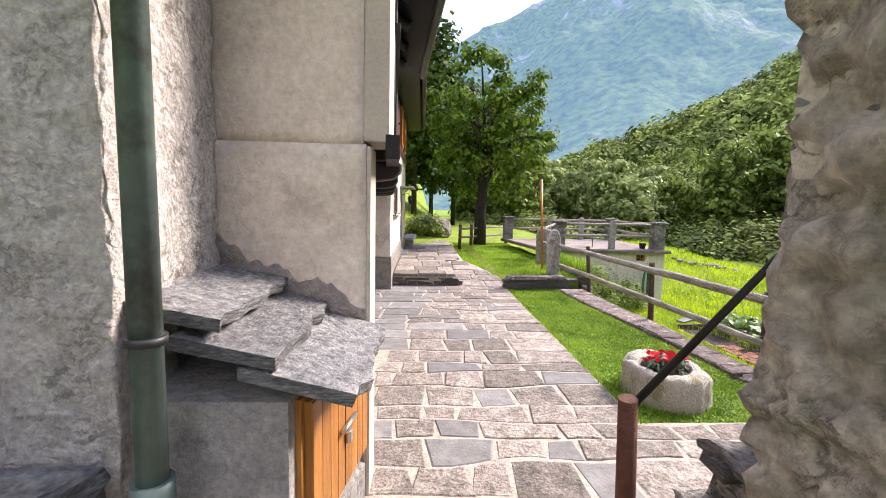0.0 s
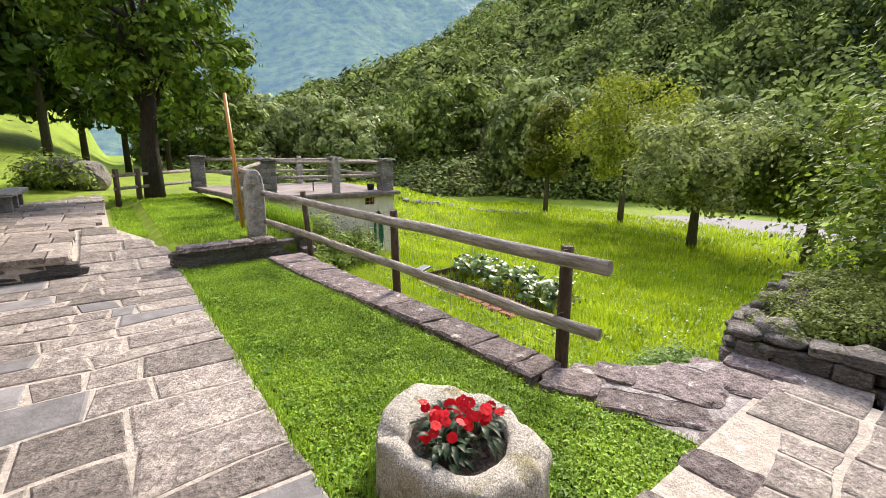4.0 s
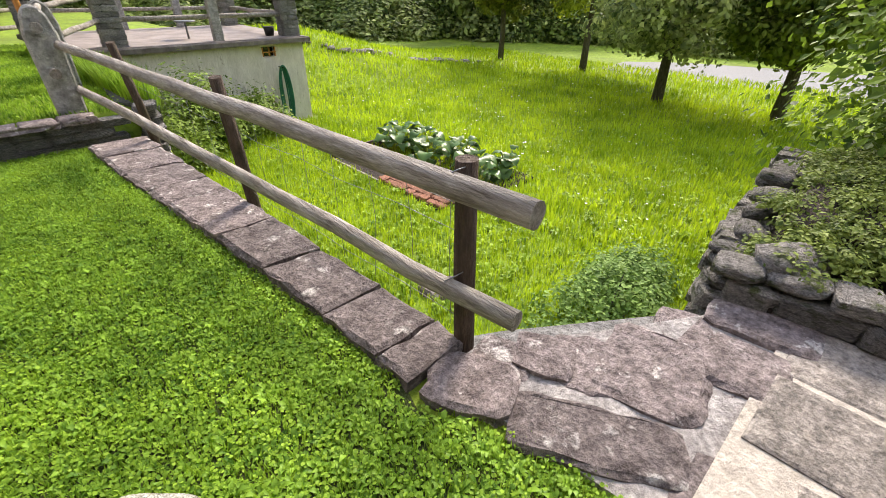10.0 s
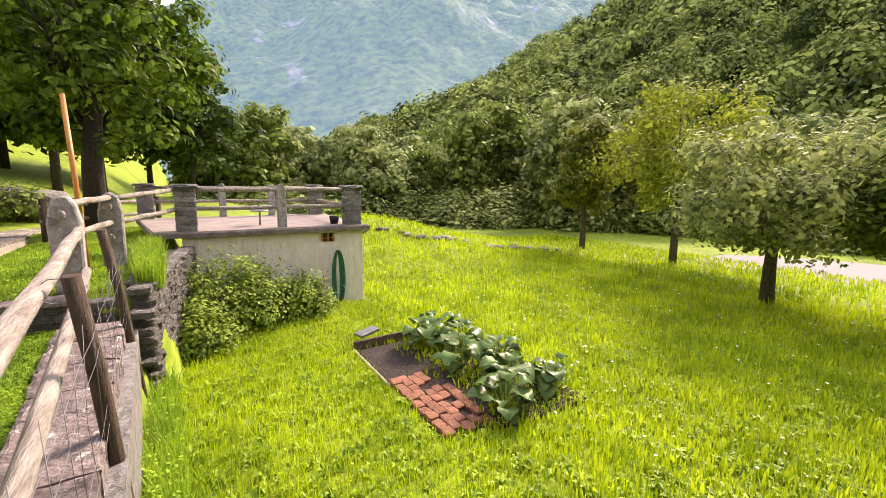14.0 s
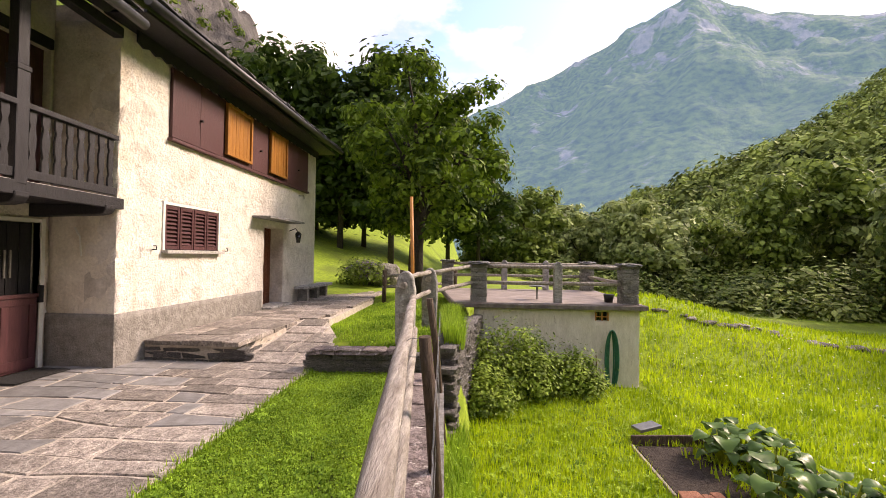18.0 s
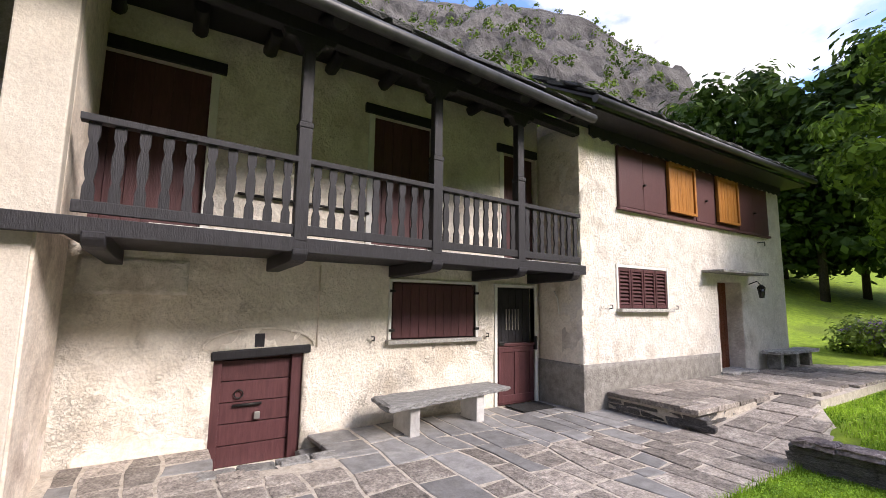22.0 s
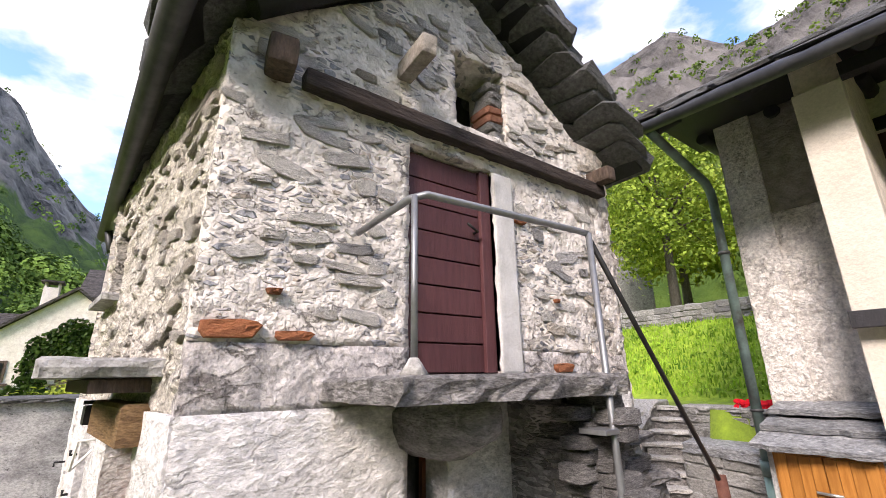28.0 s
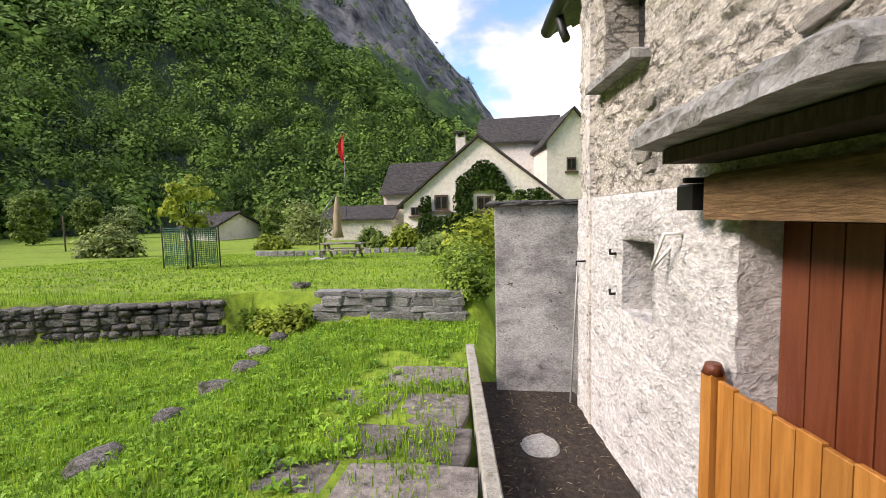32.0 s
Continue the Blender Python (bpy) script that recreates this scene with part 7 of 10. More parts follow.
for cx, cy, hh, nl in ((4.21, -5.45, 0.14, 66), (4.41, -5.46, 0.17, 66), (4.29, -5.33, 0.14, 30)):
    plant = thing("busy_lizzie", "red flowering busy lizzie with dark lance leaves", "flower", (cx, cy, 0.2), "flowers in the planter")
    for s in range(6):
        t = s * 1.05
        part("stem", tube([(cx, cy, 0.19), (cx + 0.05 * math.cos(t), cy + 0.05 * math.sin(t), 0.28), (cx + 0.10 * math.cos(t), cy + 0.10 * math.sin(t), 0.20 + hh * 0.85)], 0.006, 5), LEAF_GREEN, plant)
    for i in range(nl):
        t, k = rf.uniform(0, 6.283), rf.random()
        r = 0.015 + 0.10 * rf.random()
        bm = bmesh.new()
        lance_leaf((cx + r * math.cos(t), cy + r * math.sin(t), 0.24 + hh * k * 0.9), (math.cos(t), math.sin(t), rf.uniform(-0.25, 0.45)), rf.uniform(0.08, 0.125), rf.uniform(0.013, 0.019), rf.uniform(0.1, 0.6), bm)
        part("leaf", bm, LEAFDARKGREEN, plant)
    for i in range(10 if nl > 30 else 4):
        t, r = rf.uniform(0, 6.283), 0.13 * math.sqrt(rf.random())
        bm = bmesh.new()
        for q in range(rf.choice((1, 2, 2))):
            flower((cx + r * math.cos(t) + rf.uniform(-0.02, 0.02), cy + r * math.sin(t) + rf.uniform(-0.02, 0.02), 0.27 + hh * (1.05 - r * 3.0) + rf.uniform(-0.02, 0.03)), rf.uniform(0.021, 0.028), bm, (rf.uniform(-0.8, 0.3), rf.uniform(-0.9, 0.1), 0.8))
        part("blossom", bm, RED, plant, "bright red blossom")

# ---- benches, mat ----
bench = thing("stone_bench", "granite slab bench on pale block legs by the house wall", "bench", (0.6, -2.3, 0))
part("seat", stone_slab([(0.32, -3.40), (1.00, -3.44), (0.60, -1.22), (0.14, -1.26)], 0.385, 0.45, 71, 0.006), mat("grey_bench_gneiss", (0.17, 0.17, 0.165), (0.36, 0.355, 0.345), 9, 0.8, 0.8, 40, (0.44, 0.43, 0.41), 3, 0.6, stretch_by=(5, 1, 5)), bench, "grey granite seat slab")
part("leg", box((0.30, -3.06, -0.02), (0.82, -2.92, 0.384), 0.01), CONCRETE, bench)
part("leg", box((0.22, -1.88, -0.02), (0.64, -1.74, 0.384), 0.01), CONCRETE, bench)
bench2 = thing("stone_bench", "low dark stone bench beside the entrance door", "bench", (1.4, 7.2, 0.3))
part("seat", stone_slab([(1.05, 6.1), (1.42, 6.1), (1.48, 8.2), (1.05, 8.2)], 0.64, 0.71, 72, 0.01), STONE, bench2)
for y in (6.35, 7.2, 7.95):
    part("leg", box((1.08, y - 0.09, 0.24), (1.36, y + 0.09, 0.639), 0.012), STONE, bench2)
dm = part("door_mat", box((0.12, -0.92, 0.012), (0.58, -0.20, 0.028), 0.006), mat("black_rubber", (0.01, 0.01, 0.01), (0.03, 0.03, 0.03), 60, 0.9, 0.8, 120))
tagged(dm, "black rubber door mat before the half door", "door mat")
st2 = part("door_step", stone_slab([(0.7, 4.3), (1.25, 4.3), (1.25, 5.5), (0.7, 5.5)], 0.2, 0.34, 75), STONE)
tagged(st2, "worn stone step before entrance door", "step")

# ---- alley steps and terrace wall behind the house ----
stp = thing("alley_steps", "old stone steps climbing between dry walls behind the house", "steps", (-1.5, -10, 0))
for i in range(7):
    k0, k1 = i / 6, (i + 1.25) / 6
    r0, l0 = (lerp(0.13, -0.81, k0), lerp(-9.40, -9.75, k0)), (lerp(0.50, -0.73, k0), lerp(-10.05, -10.21, k0))
    r1, l1 = (lerp(0.13, -0.81, k1), lerp(-9.40, -9.75, k1)), (lerp(0.50, -0.73, k1), lerp(-10.05, -10.21, k1))
    top = 0.15 + 0.169 * (i + 1)
    st_ = part("step", stone_slab([(r0[0] + 0.02, r0[1] + 0.03), r1, l1, (l0[0] + 0.02, l0[1] - 0.03)], top - 0.055, top, 200 + i, 0.006), STONE_LIGHT, stp, "worn grey stone tread")
    part("riser_fill", prism([(r0[0] - 0.03, r0[1]), r1, l1, (l0[0] - 0.03, l0[1])][::-1], -0.1, top - 0.056), DARKSTONE, st_)
rw = thing("dry_stone_wall", "grey dry-stone retaining wall with a slab ledge beside the alley steps", "dry wall", (0.2, -8.8, 0))
part("core", prism([(-0.50, -9.60), (0.04, -9.38), (0.38, -8.15), (-0.55, -8.15)][::-1], -0.2, 0.79), SLATE, rw)
part("core", prism([(-1.2, -9.80), (-0.70, -9.64), (-0.46, -8.15), (-1.2, -8.15)][::-1], 0.5, 1.31), SLATE, rw)
course_stones(rw, "stone", STONES, (0.12, -9.40), (0.47, -8.15), -0.05, lambda c: 0.80, 0.17, (0.22, 0.5), 0.26, 0.0)
course_stones(rw, "stone", STONES, (-0.62, -9.66), (-0.38, -8.15), 0.90, lambda c: 1.34, 0.11, (0.2, 0.5), 0.24, 0.0)
part("ledge_slab", stone_slab([(-0.66, -9.62), (0.16, -9.42), (0.52, -8.14), (-0.42, -8.14)], 0.80, 0.93, 77, 0.008), SLATE_BLUE, rw)
part("top_slab", stone_slab([(-1.1, -9.84), (-0.60, -9.68), (-0.34, -8.14), (-1.1, -8.14)], 1.31, 1.37, 78, 0.008), STONE, rw)
lowleft = thing("stone_cheek", "sloping stone cheek wall with slab coping beside the alley steps", "wall", (-0.2, -10.3, 0))
part("cheek", side_prism([(0.62, -0.1), (0.58, 0.42), (-0.72, 1.40), (-1.2, 1.42), (-1.2, -0.1)], "y", -10.55, -10.22, 0.02), STONE, lowleft)
for i in range(4):
    k0, k1 = i / 4 + 0.01, (i + 1) / 4 - 0.01
    bm = stone_slab([(lerp(0.62, -0.76, k0), -10.60), (lerp(0.62, -0.76, k0), -10.18), (lerp(0.62, -0.76, k1), -10.18), (lerp(0.62, -0.76, k1), -10.60)][::-1], 0.0, 0.06, 230 + i, 0.008)
    for v in bm.verts:
        v.co.z += 0.39 + (0.62 - v.co.x) * 0.735
    part("coping_slab", bm, STONE_LIGHT, lowleft, "pale sloping coping slab")
box_fl = thing("flower_bed", "row of small red geraniums along the terrace wall", "flowers", (-1, -8.8, 1.3), kind="stuff")
bm = bmesh.new()
for i in range(60):
    flower((-0.62 + rf.uniform(-0.10, 0.10), rf.uniform(-8.9, -8.2), 1.41 + rf.uniform(-0.03, 0.05)), 0.035, bm, (0.8, rf.uniform(-0.3, 0.5), 0.6))
part("blossoms", bm, RED, box_fl)
hw = thing("dry_stone_wall", "long dry-stone wall across the steep meadow", "dry wall", (-6.2, -13, 3.0))
part("core", box((-6.75, -22, 2.4), (-6.45, -8.4, 3.75)), SLATE, hw)
course_stones(hw, "stone", STONES, (-6.25, -17.5), (-6.25, -8.6), 3.0, lambda c: 3.82, 0.14, (0.22, 0.55), 0.3, 0.05)

# ---- mountains round the valley ----
EYE = Vector((6.0, -5.9, 1.6))
def profile(table, az):
    for (a0, e0), (a1, e1) in zip(table, table[1:]):
        if a0 <= az <= a1:
            k = (az - a0) / (a1 - a0)
            return lerp(e0, e1, k * k * (3 - 2 * k) * 0.5 + k * 0.5)
    return table[0][1] if az < table[0][0] else table[-1][1]


def slope_mat(name, green1, green2, rock1, rock2, rock_from, rock_soft, scale, glow=None, glow_by=0.0, lumps=0.8):
    """Wooded slope with bare rock higher up; glow paints haze over it as emission."""
    m = mat(name, green1, green2, scale, 0.95, 0.0, 1, detail=9, world_space=True)
    n, l = m.node_tree.nodes, m.node_tree.links
    b = n["Principled BSDF"]
    g = n.new("ShaderNodeNewGeometry")
    rn = n.new("ShaderNodeTexNoise")
    rn.inputs["Scale"].default_value, rn.inputs["Detail"].default_value, rn.inputs["Roughness"].default_value = scale * 0.5, 10, 0.7
    mp = n.new("ShaderNodeMapping")
    mp.inputs["Scale"].default_value = (1, 1, 0.45)
    l.new(g.outputs["Position"], mp.inputs[0])
    l.new(mp.outputs[0], rn.inputs["Vector"])
    rr = n.new("ShaderNodeValToRGB")
    rr.color_ramp.elements[0].position, rr.color_ramp.elements[1].position = 0.36, 0.62
    rr.color_ramp.elements[0].color, rr.color_ramp.elements[1].color = rgb(rock1), rgb(rock2)
    l.new(rn.outputs["Fac"], rr.inputs[0])
    sp = n.new("ShaderNodeSeparateXYZ")
    l.new(g.outputs["Position"], sp.inputs[0])
    hz = n.new("ShaderNodeMapRange")
    hz.inputs["From Min"].default_value, hz.inputs["From Max"].default_value = rock_from, rock_from + rock_soft
    hz.inputs["To Min"].default_value, hz.inputs["To Max"].default_value = -0.25, 0.30
    l.new(sp.outputs["Z"], hz.inputs["Value"])
    big = n.new("ShaderNodeTexNoise")
    big.inputs["Scale"].default_value, big.inputs["Detail"].default_value, big.inputs["Roughness"].default_value = scale * 0.16, 8, 0.68
    l.new(mp.outputs[0], big.inputs["Vector"])
    ad = n.new("ShaderNodeMath")
    l.new(hz.outputs[0], ad.inputs[0])
    l.new(big.outputs["Fac"], ad.inputs[1])
    mk = n.new("ShaderNodeValToRGB")
    mk.color_ramp.elements[0].position, mk.color_ramp.elements[1].position = 0.49, 0.56
    l.new(ad.outputs[0], mk.inputs[0])
    mx = n.new("ShaderNodeMixRGB")
    l.new(mk.outputs[0], mx.inputs[0])
    l.new(b.inputs["Base Color"].links[0].from_socket, mx.inputs[1])
    l.new(rr.outputs[0], mx.inputs[2])
    l.new(mx.outputs[0], b.inputs["Base Color"])
    bp = n.new("ShaderNodeBump")
    bp.inputs["Strength"].default_value, bp.inputs["Distance"].default_value = 1.0, lumps / scale
    l.new(rn.outputs["Fac"], bp.inputs["Height"])
    l.new(bp.outputs[0], b.inputs["Normal"])
    b.inputs["Specular IOR Level"].default_value = 0.1
    # Haze is painted on: the slope itself emits a faint blue.
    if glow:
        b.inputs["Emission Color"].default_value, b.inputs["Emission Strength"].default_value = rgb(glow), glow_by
    return m


def mountain(name, label, table, d0, d1, material, rough, freq, seed, na=150, ns=46, curve=1.15, foot=-3.0, gain=0.9):
    a0, a1 = table[0][0], table[-1][0]
    verts = []
    for i in range(na + 1):
        az = lerp(a0, a1, i / na)
        w = radians(az)
        el = profile(table, az)
        top = math.tan(radians(el)) * d1
        for j in range(ns + 1):
            s = j / ns
            k = min(1.0, s / 0.9)
            d = lerp(d0, d1, k) + (s > 0.9) * (s - 0.9) * d1 * 2
            z = foot + (top - foot) * k ** curve - (s > 0.9) * (s - 0.9) * top * 2.5
            p = Vector((EYE.x + d * math.sin(w), EYE.y + d * math.cos(w), 0))
            f = noise.fractal(Vector((p.x * freq, p.y * freq, seed)), gain, 2.1, 7)
            z += rough * f * (0.15 + 0.85 * k) * min(1, k * 4) * (lerp(1.0, 0.14, smooth(0.8, 0.98, k)))
            verts.append((p.x, p.y, z))
    w1 = ns + 1
    faces = [(i * w1 + j, i * w1 + j + 1, (i + 1) * w1 + j + 1, (i + 1) * w1 + j) for i in range(na) for j in range(ns)]
    ob = soup(name, verts, faces, material, smooth=True)
    tagged(ob, label, "mountain", kind="structure")
    return verts, na, ns


WEST = [(-165, 12), (-150, 22), (-135, 30), (-121, 36), (-111, 38.4), (-104, 34.5), (-90, 37), (-75, 38), (-60, 37), (-48, 36), (-40, 34.5), (-32, 29), (-28, 25.6), (-25.5, 21), (-18, 10), (-8, 4)]
NORTH = [(-22, 6), (-8, 13), (1.8, 19.1), (9.0, 22.0), (15.6, 24.3), (20.7, 26.5), (24.5, 27.6), (26.5, 28.6), (28.3, 27.7), (30.4, 26.5), (33.8, 24.6), (41.0, 22.3), (49.3, 21.5), (60, 21.5), (72, 18)]
EAST = [(8, 1.0), (16, 3.5), (22.9, 6.7), (28.7, 8.8), (35.4, 12), (39.8, 14.9), (42.8, 16.7), (47.3, 18.1), (54, 22.9), (60, 25), (75, 29), (95, 28), (112, 24), (125, 18)]
SOUTH = [(92, 14), (105, 24), (126, 31), (140, 33.5), (150, 34), (155.6, 33.3), (161.6, 30.5), (167.3, 26.0), (171, 21.3), (175.3, 17.2), (178.4, 13.0), (181, 8), (190, 5)]
BACK = [(168, 6), (178, 8), (186, 8.5), (200, 11), (215, 14), (235, 20)]
WEST_M = slope_mat("cliff_slope", (0.030, 0.065, 0.014), (0.11, 0.17, 0.03), (0.05, 0.047, 0.044), (0.21, 0.195, 0.18), 12, 60, 0.12)
EAST_M = slope_mat("wooded_slope", (0.022, 0.050, 0.010), (0.085, 0.13, 0.028), (0.15, 0.15, 0.14), (0.3, 0.3, 0.28), 400, 300, 0.12)
# North, south and back slopes emit blue in place of hazy air.
NORTH_M = slope_mat("haze_glow_mountain", (0.006, 0.030, 0.012), (0.105, 0.165, 0.035), (0.10, 0.11, 0.12), (0.26, 0.25, 0.25), -1500, 6000, 0.055, (0.10, 0.19, 0.33), 0.36, 0.5)
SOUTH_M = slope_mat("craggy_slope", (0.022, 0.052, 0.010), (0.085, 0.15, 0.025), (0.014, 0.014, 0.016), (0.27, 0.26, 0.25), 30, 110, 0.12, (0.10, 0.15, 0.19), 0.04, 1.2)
BACK_M = slope_mat("haze_glow_ridge", (0.04, 0.08, 0.06), (0.08, 0.13, 0.09), (0.2, 0.22, 0.24), (0.32, 0.34, 0.36), 300, 500, 0.006, (0.2, 0.34, 0.5), 0.5)
west_g = mountain("backdrop_cliff", "grey rock cliff with patches of woodland above the houses", WEST, 48, 185, WEST_M, 16, 0.022, 3.0, 240, 90, 1.0, 3.0, 0.6)
north_g = mountain("backdrop_peak", "blue-green wooded mountain with emissive haze closing the valley", NORTH, 420, 2000, NORTH_M, 170, 0.0026, 7.0, 300, 130, 1.1, -10.0)
east_g = mountain("backdrop_hill", "dark densely wooded hillside across the orchard", EAST, 62, 300, EAST_M, 13, 0.018, 11.0, 170, 50, 1.0, -4.0)
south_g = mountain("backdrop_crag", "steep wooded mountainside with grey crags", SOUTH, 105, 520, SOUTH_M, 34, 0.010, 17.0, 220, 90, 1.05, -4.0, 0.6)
back_g = mountain("backdrop_ridge", "far blue ridge with emissive haze behind the village", BACK, 600, 2200, BACK_M, 90, 0.002, 23.0, 60, 24, 1.1, -8.0)


# ---- foliage ----
def leaf_quads(centres, sizes, seed, up_bias=0.35, aspect=0.62, outward=None):
    """Diamond leaves round the given points, as vertices and faces."""
    r = np.random.RandomState(seed)
    n = len(centres)
    nrm = r.normal(size=(n, 3)) + np.array([0, 0, up_bias * 2])
    if outward is not None:
        nrm = nrm * 0.28 + outward
    nrm /= np.linalg.norm(nrm, axis=1)[:, None]
    t = r.normal(size=(n, 3))
    a = np.cross(nrm, t)
    a /= np.linalg.norm(a, axis=1)[:, None] + 1e-9
    b = np.cross(nrm, a)
    s = sizes[:, None]
    v = np.stack([centres - a * s, centres - b * s * aspect + nrm * s * 0.12, centres + a * s, centres + b * s * aspect + nrm * s * 0.12], axis=1).reshape(-1, 3)
    f = np.arange(4 * n).reshape(-1, 4)
    return v, f


def soup_np(name, v, f, material, parent=None, at=(0, 0, 0)):
    me = bpy.data.meshes.new(name)
    me.from_pydata((v - np.array(at)).tolist(), [], f.tolist())
    me.materials.append(material)
    ob = new(name, me)
    if parent is not None:
        ob.parent = parent
    return ob


def tree(name, label, category, at, height, crown, trunk_r, leaf, bark, leaf_size, clumps, per, seed, crown_at=0.62, flat=1.0, group="", lean=(0, 0), limbs=9, spread=0.30, stem_to=0.75):
    """Trunk, limbs and a ragged crown of many single leaves. crown: half-widths (x, y, z)."""
    r = random.Random(seed)
    nr = np.random.RandomState(seed)
    at = Vector(at)
    th = thing(name, label, category, at, group)
    cx, cy, cz = crown
    mid = Vector((lean[0], lean[1], height * crown_at))
    top = Vector((lean[0] * 0.9, lean[1] * 0.9, height * stem_to))
    trunk = tube([Vector((0, 0, -0.25)), Vector((lean[0] * 0.15 + r.uniform(-0.05, 0.05), lean[1] * 0.15, height * 0.2)), Vector((lean[0] * 0.5 + r.uniform(-0.1, 0.1), lean[1] * 0.5, height * 0.45)), top],
                 [trunk_r * 1.25, trunk_r, trunk_r * 0.75, trunk_r * 0.25], 10, 0.08)
    me = bpy.data.meshes.new("trunk")
    trunk.to_mesh(me)
    trunk.free()
    me.materials.append(bark)
    ob = new("trunk", me)
    ob.parent = th
    centres = []
    for i in range(clumps):
        while True:
            p = Vector((r.uniform(-1, 1), r.uniform(-1, 1), r.uniform(-1, 1)))
            if 0.30 < p.length < 1.0:
                break
        k = 1.0 + 0.30 * noise.noise(p * 2.1 + Vector((seed, 0, 0)))
        centres.append(mid + Vector((p.x * cx * k, p.y * cy * k, p.z * cz * k * (flat if p.z < 0 else 1.0))))
    for i in range(limbs):
        c = centres[r.randrange(len(centres))]
        s = r.uniform(0.25, 0.62)
        base = Vector((lean[0] * s, lean[1] * s, height * min(s, stem_to)))
        lb = tube([base, base.lerp(c, 0.5) + Vector((0, 0, 0.08 * height * r.random())), c], [trunk_r * 0.42, trunk_r * 0.25, trunk_r * 0.07], 6, 0.05)
        lm = bpy.data.meshes.new("limb")
        lb.to_mesh(lm)
        lb.free()
        lm.materials.append(bark)
        lo = new("limb", lm)
        lo.parent = th
    cs = np.array([tuple(c) for c in centres])
    rad = spread * (cx + cy + cz) / 3
    pts = np.repeat(cs, per, axis=0) + nr.normal(size=(len(cs) * per, 3)) * rad * np.array([0.6, 0.6, 0.42])
    v, f = leaf_quads(pts, leaf_size * nr.uniform(0.6, 1.35, len(pts)), seed)
    soup_np("crown", v, f, leaf, th)
    return th


def gz(x, y):
    return ground_z(x, y)


def far_wood(name, label, grid, count, s_lo, s_hi, material, crown, quads, seed, az_lo=0.0, az_hi=1.0, size=1.0, cap=None):
    """Woodland on a slope: crowns of coarse leaf clumps, joined."""
    verts, na, ns = grid
    r = random.Random(seed)
    nr = np.random.RandomState(seed)
    cs, rs = [], []
    for _ in range(count):
        i, s = int(lerp(az_lo, az_hi, r.random()) * (na - 1)), lerp(s_lo, s_hi, r.random() ** 1.3)
        if cap and s > cap(i / na) + r.uniform(-0.06, 0.06):
            continue
        j = int(s * ns * 0.9)
        fu, fv = r.random(), r.random()
        p = Vector(verts[i * (ns + 1) + j]).lerp(Vector(verts[(i + 1) * (ns + 1) + j]), fu).lerp(Vector(verts[i * (ns + 1) + j + 1]), fv)
        h = crown * r.uniform(0.6, 1.35)
        cs.append((p.x, p.y, p.z + h * 0.8))
        rs.append(h)
    cs, rs = np.array(cs), np.array(rs)
    d = nr.normal(size=(len(cs) * quads, 3))
    d /= np.linalg.norm(d, axis=1)[:, None]
    d[:, 2] = np.abs(d[:, 2]) * 1.25 - 0.25
    pts = np.repeat(cs, quads, axis=0) + d * np.repeat(rs, quads)[:, None] * np.array([0.85, 0.85, 1.0]) * nr.uniform(0.72, 1.08, len(d))[:, None]
    v, f = leaf_quads(pts, np.repeat(rs, quads) * 0.34 * size * nr.uniform(0.6, 1.3, len(pts)), seed, 0.3, 0.8, d * 1.3)
    ob = soup_np(name, v, f, material)
    return tagged(ob, label, "woodland", kind="stuff")


WOOD_E = leaf_mat("hill_wood", (0.016, 0.036, 0.009), (0.38, 0.48, 0.13), 0.16, 0.12, 0.8, 0.22)
WOOD_S = leaf_mat("crag_wood", (0.024, 0.060, 0.010), (0.19, 0.31, 0.055), 0.13, 0.12, 0.8, 0.15)
WOOD_W = leaf_mat("cliff_wood", (0.026, 0.060, 0.010), (0.15, 0.22, 0.03), 0.08, 0.2, 0.8)
far_wood("hill_woodland", "dense dark green broadleaf wood on the hillside", east_g, 1500, 0.0, 0.35, WOOD_E, 3.6, 130, 1, 0.02, 0.85, 0.30)
far_wood("hill_woodland", "dense dark green broadleaf wood high on the hillside", east_g, 3000, 0.3, 1.0, WOOD_E, 4.6, 64, 6, 0.02, 0.85, 0.42)
crag_cap = lambda k: 0.33 - 0.08 * smooth(0.60, 0.78, k)
far_wood("crag_woodland", "dense green broadleaf wood below the crags", south_g, 1500, 0.0, 0.22, WOOD_S, 4.6, 150, 2, 0.22, 0.92, 0.24, crag_cap)
far_wood("crag_woodland", "dense green broadleaf wood higher below the crags", south_g, 2600, 0.16, 0.42, WOOD_S, 5.4, 90, 7, 0.22, 0.92, 0.34, crag_cap)
far_wood("crag_bushes", "scattered bushes among the crags", south_g, 480, 0.30, 1.0, WOOD_S, 3.2, 26, 3, 0.22, 0.95, 0.6)
far_wood("cliff_bushes", "trees and bushes on the ledges of the cliff", west_g, 1300, 0.05, 1.0, WOOD_W, 1.8, 26, 4, 0.1, 0.98, 0.7)
far_wood("foot_wood", "dark wood at the foot of the cliff", west_g, 900, 0.0, 0.28, WOOD_W, 4.0, 60, 5, 0.55, 1.0, 0.5)

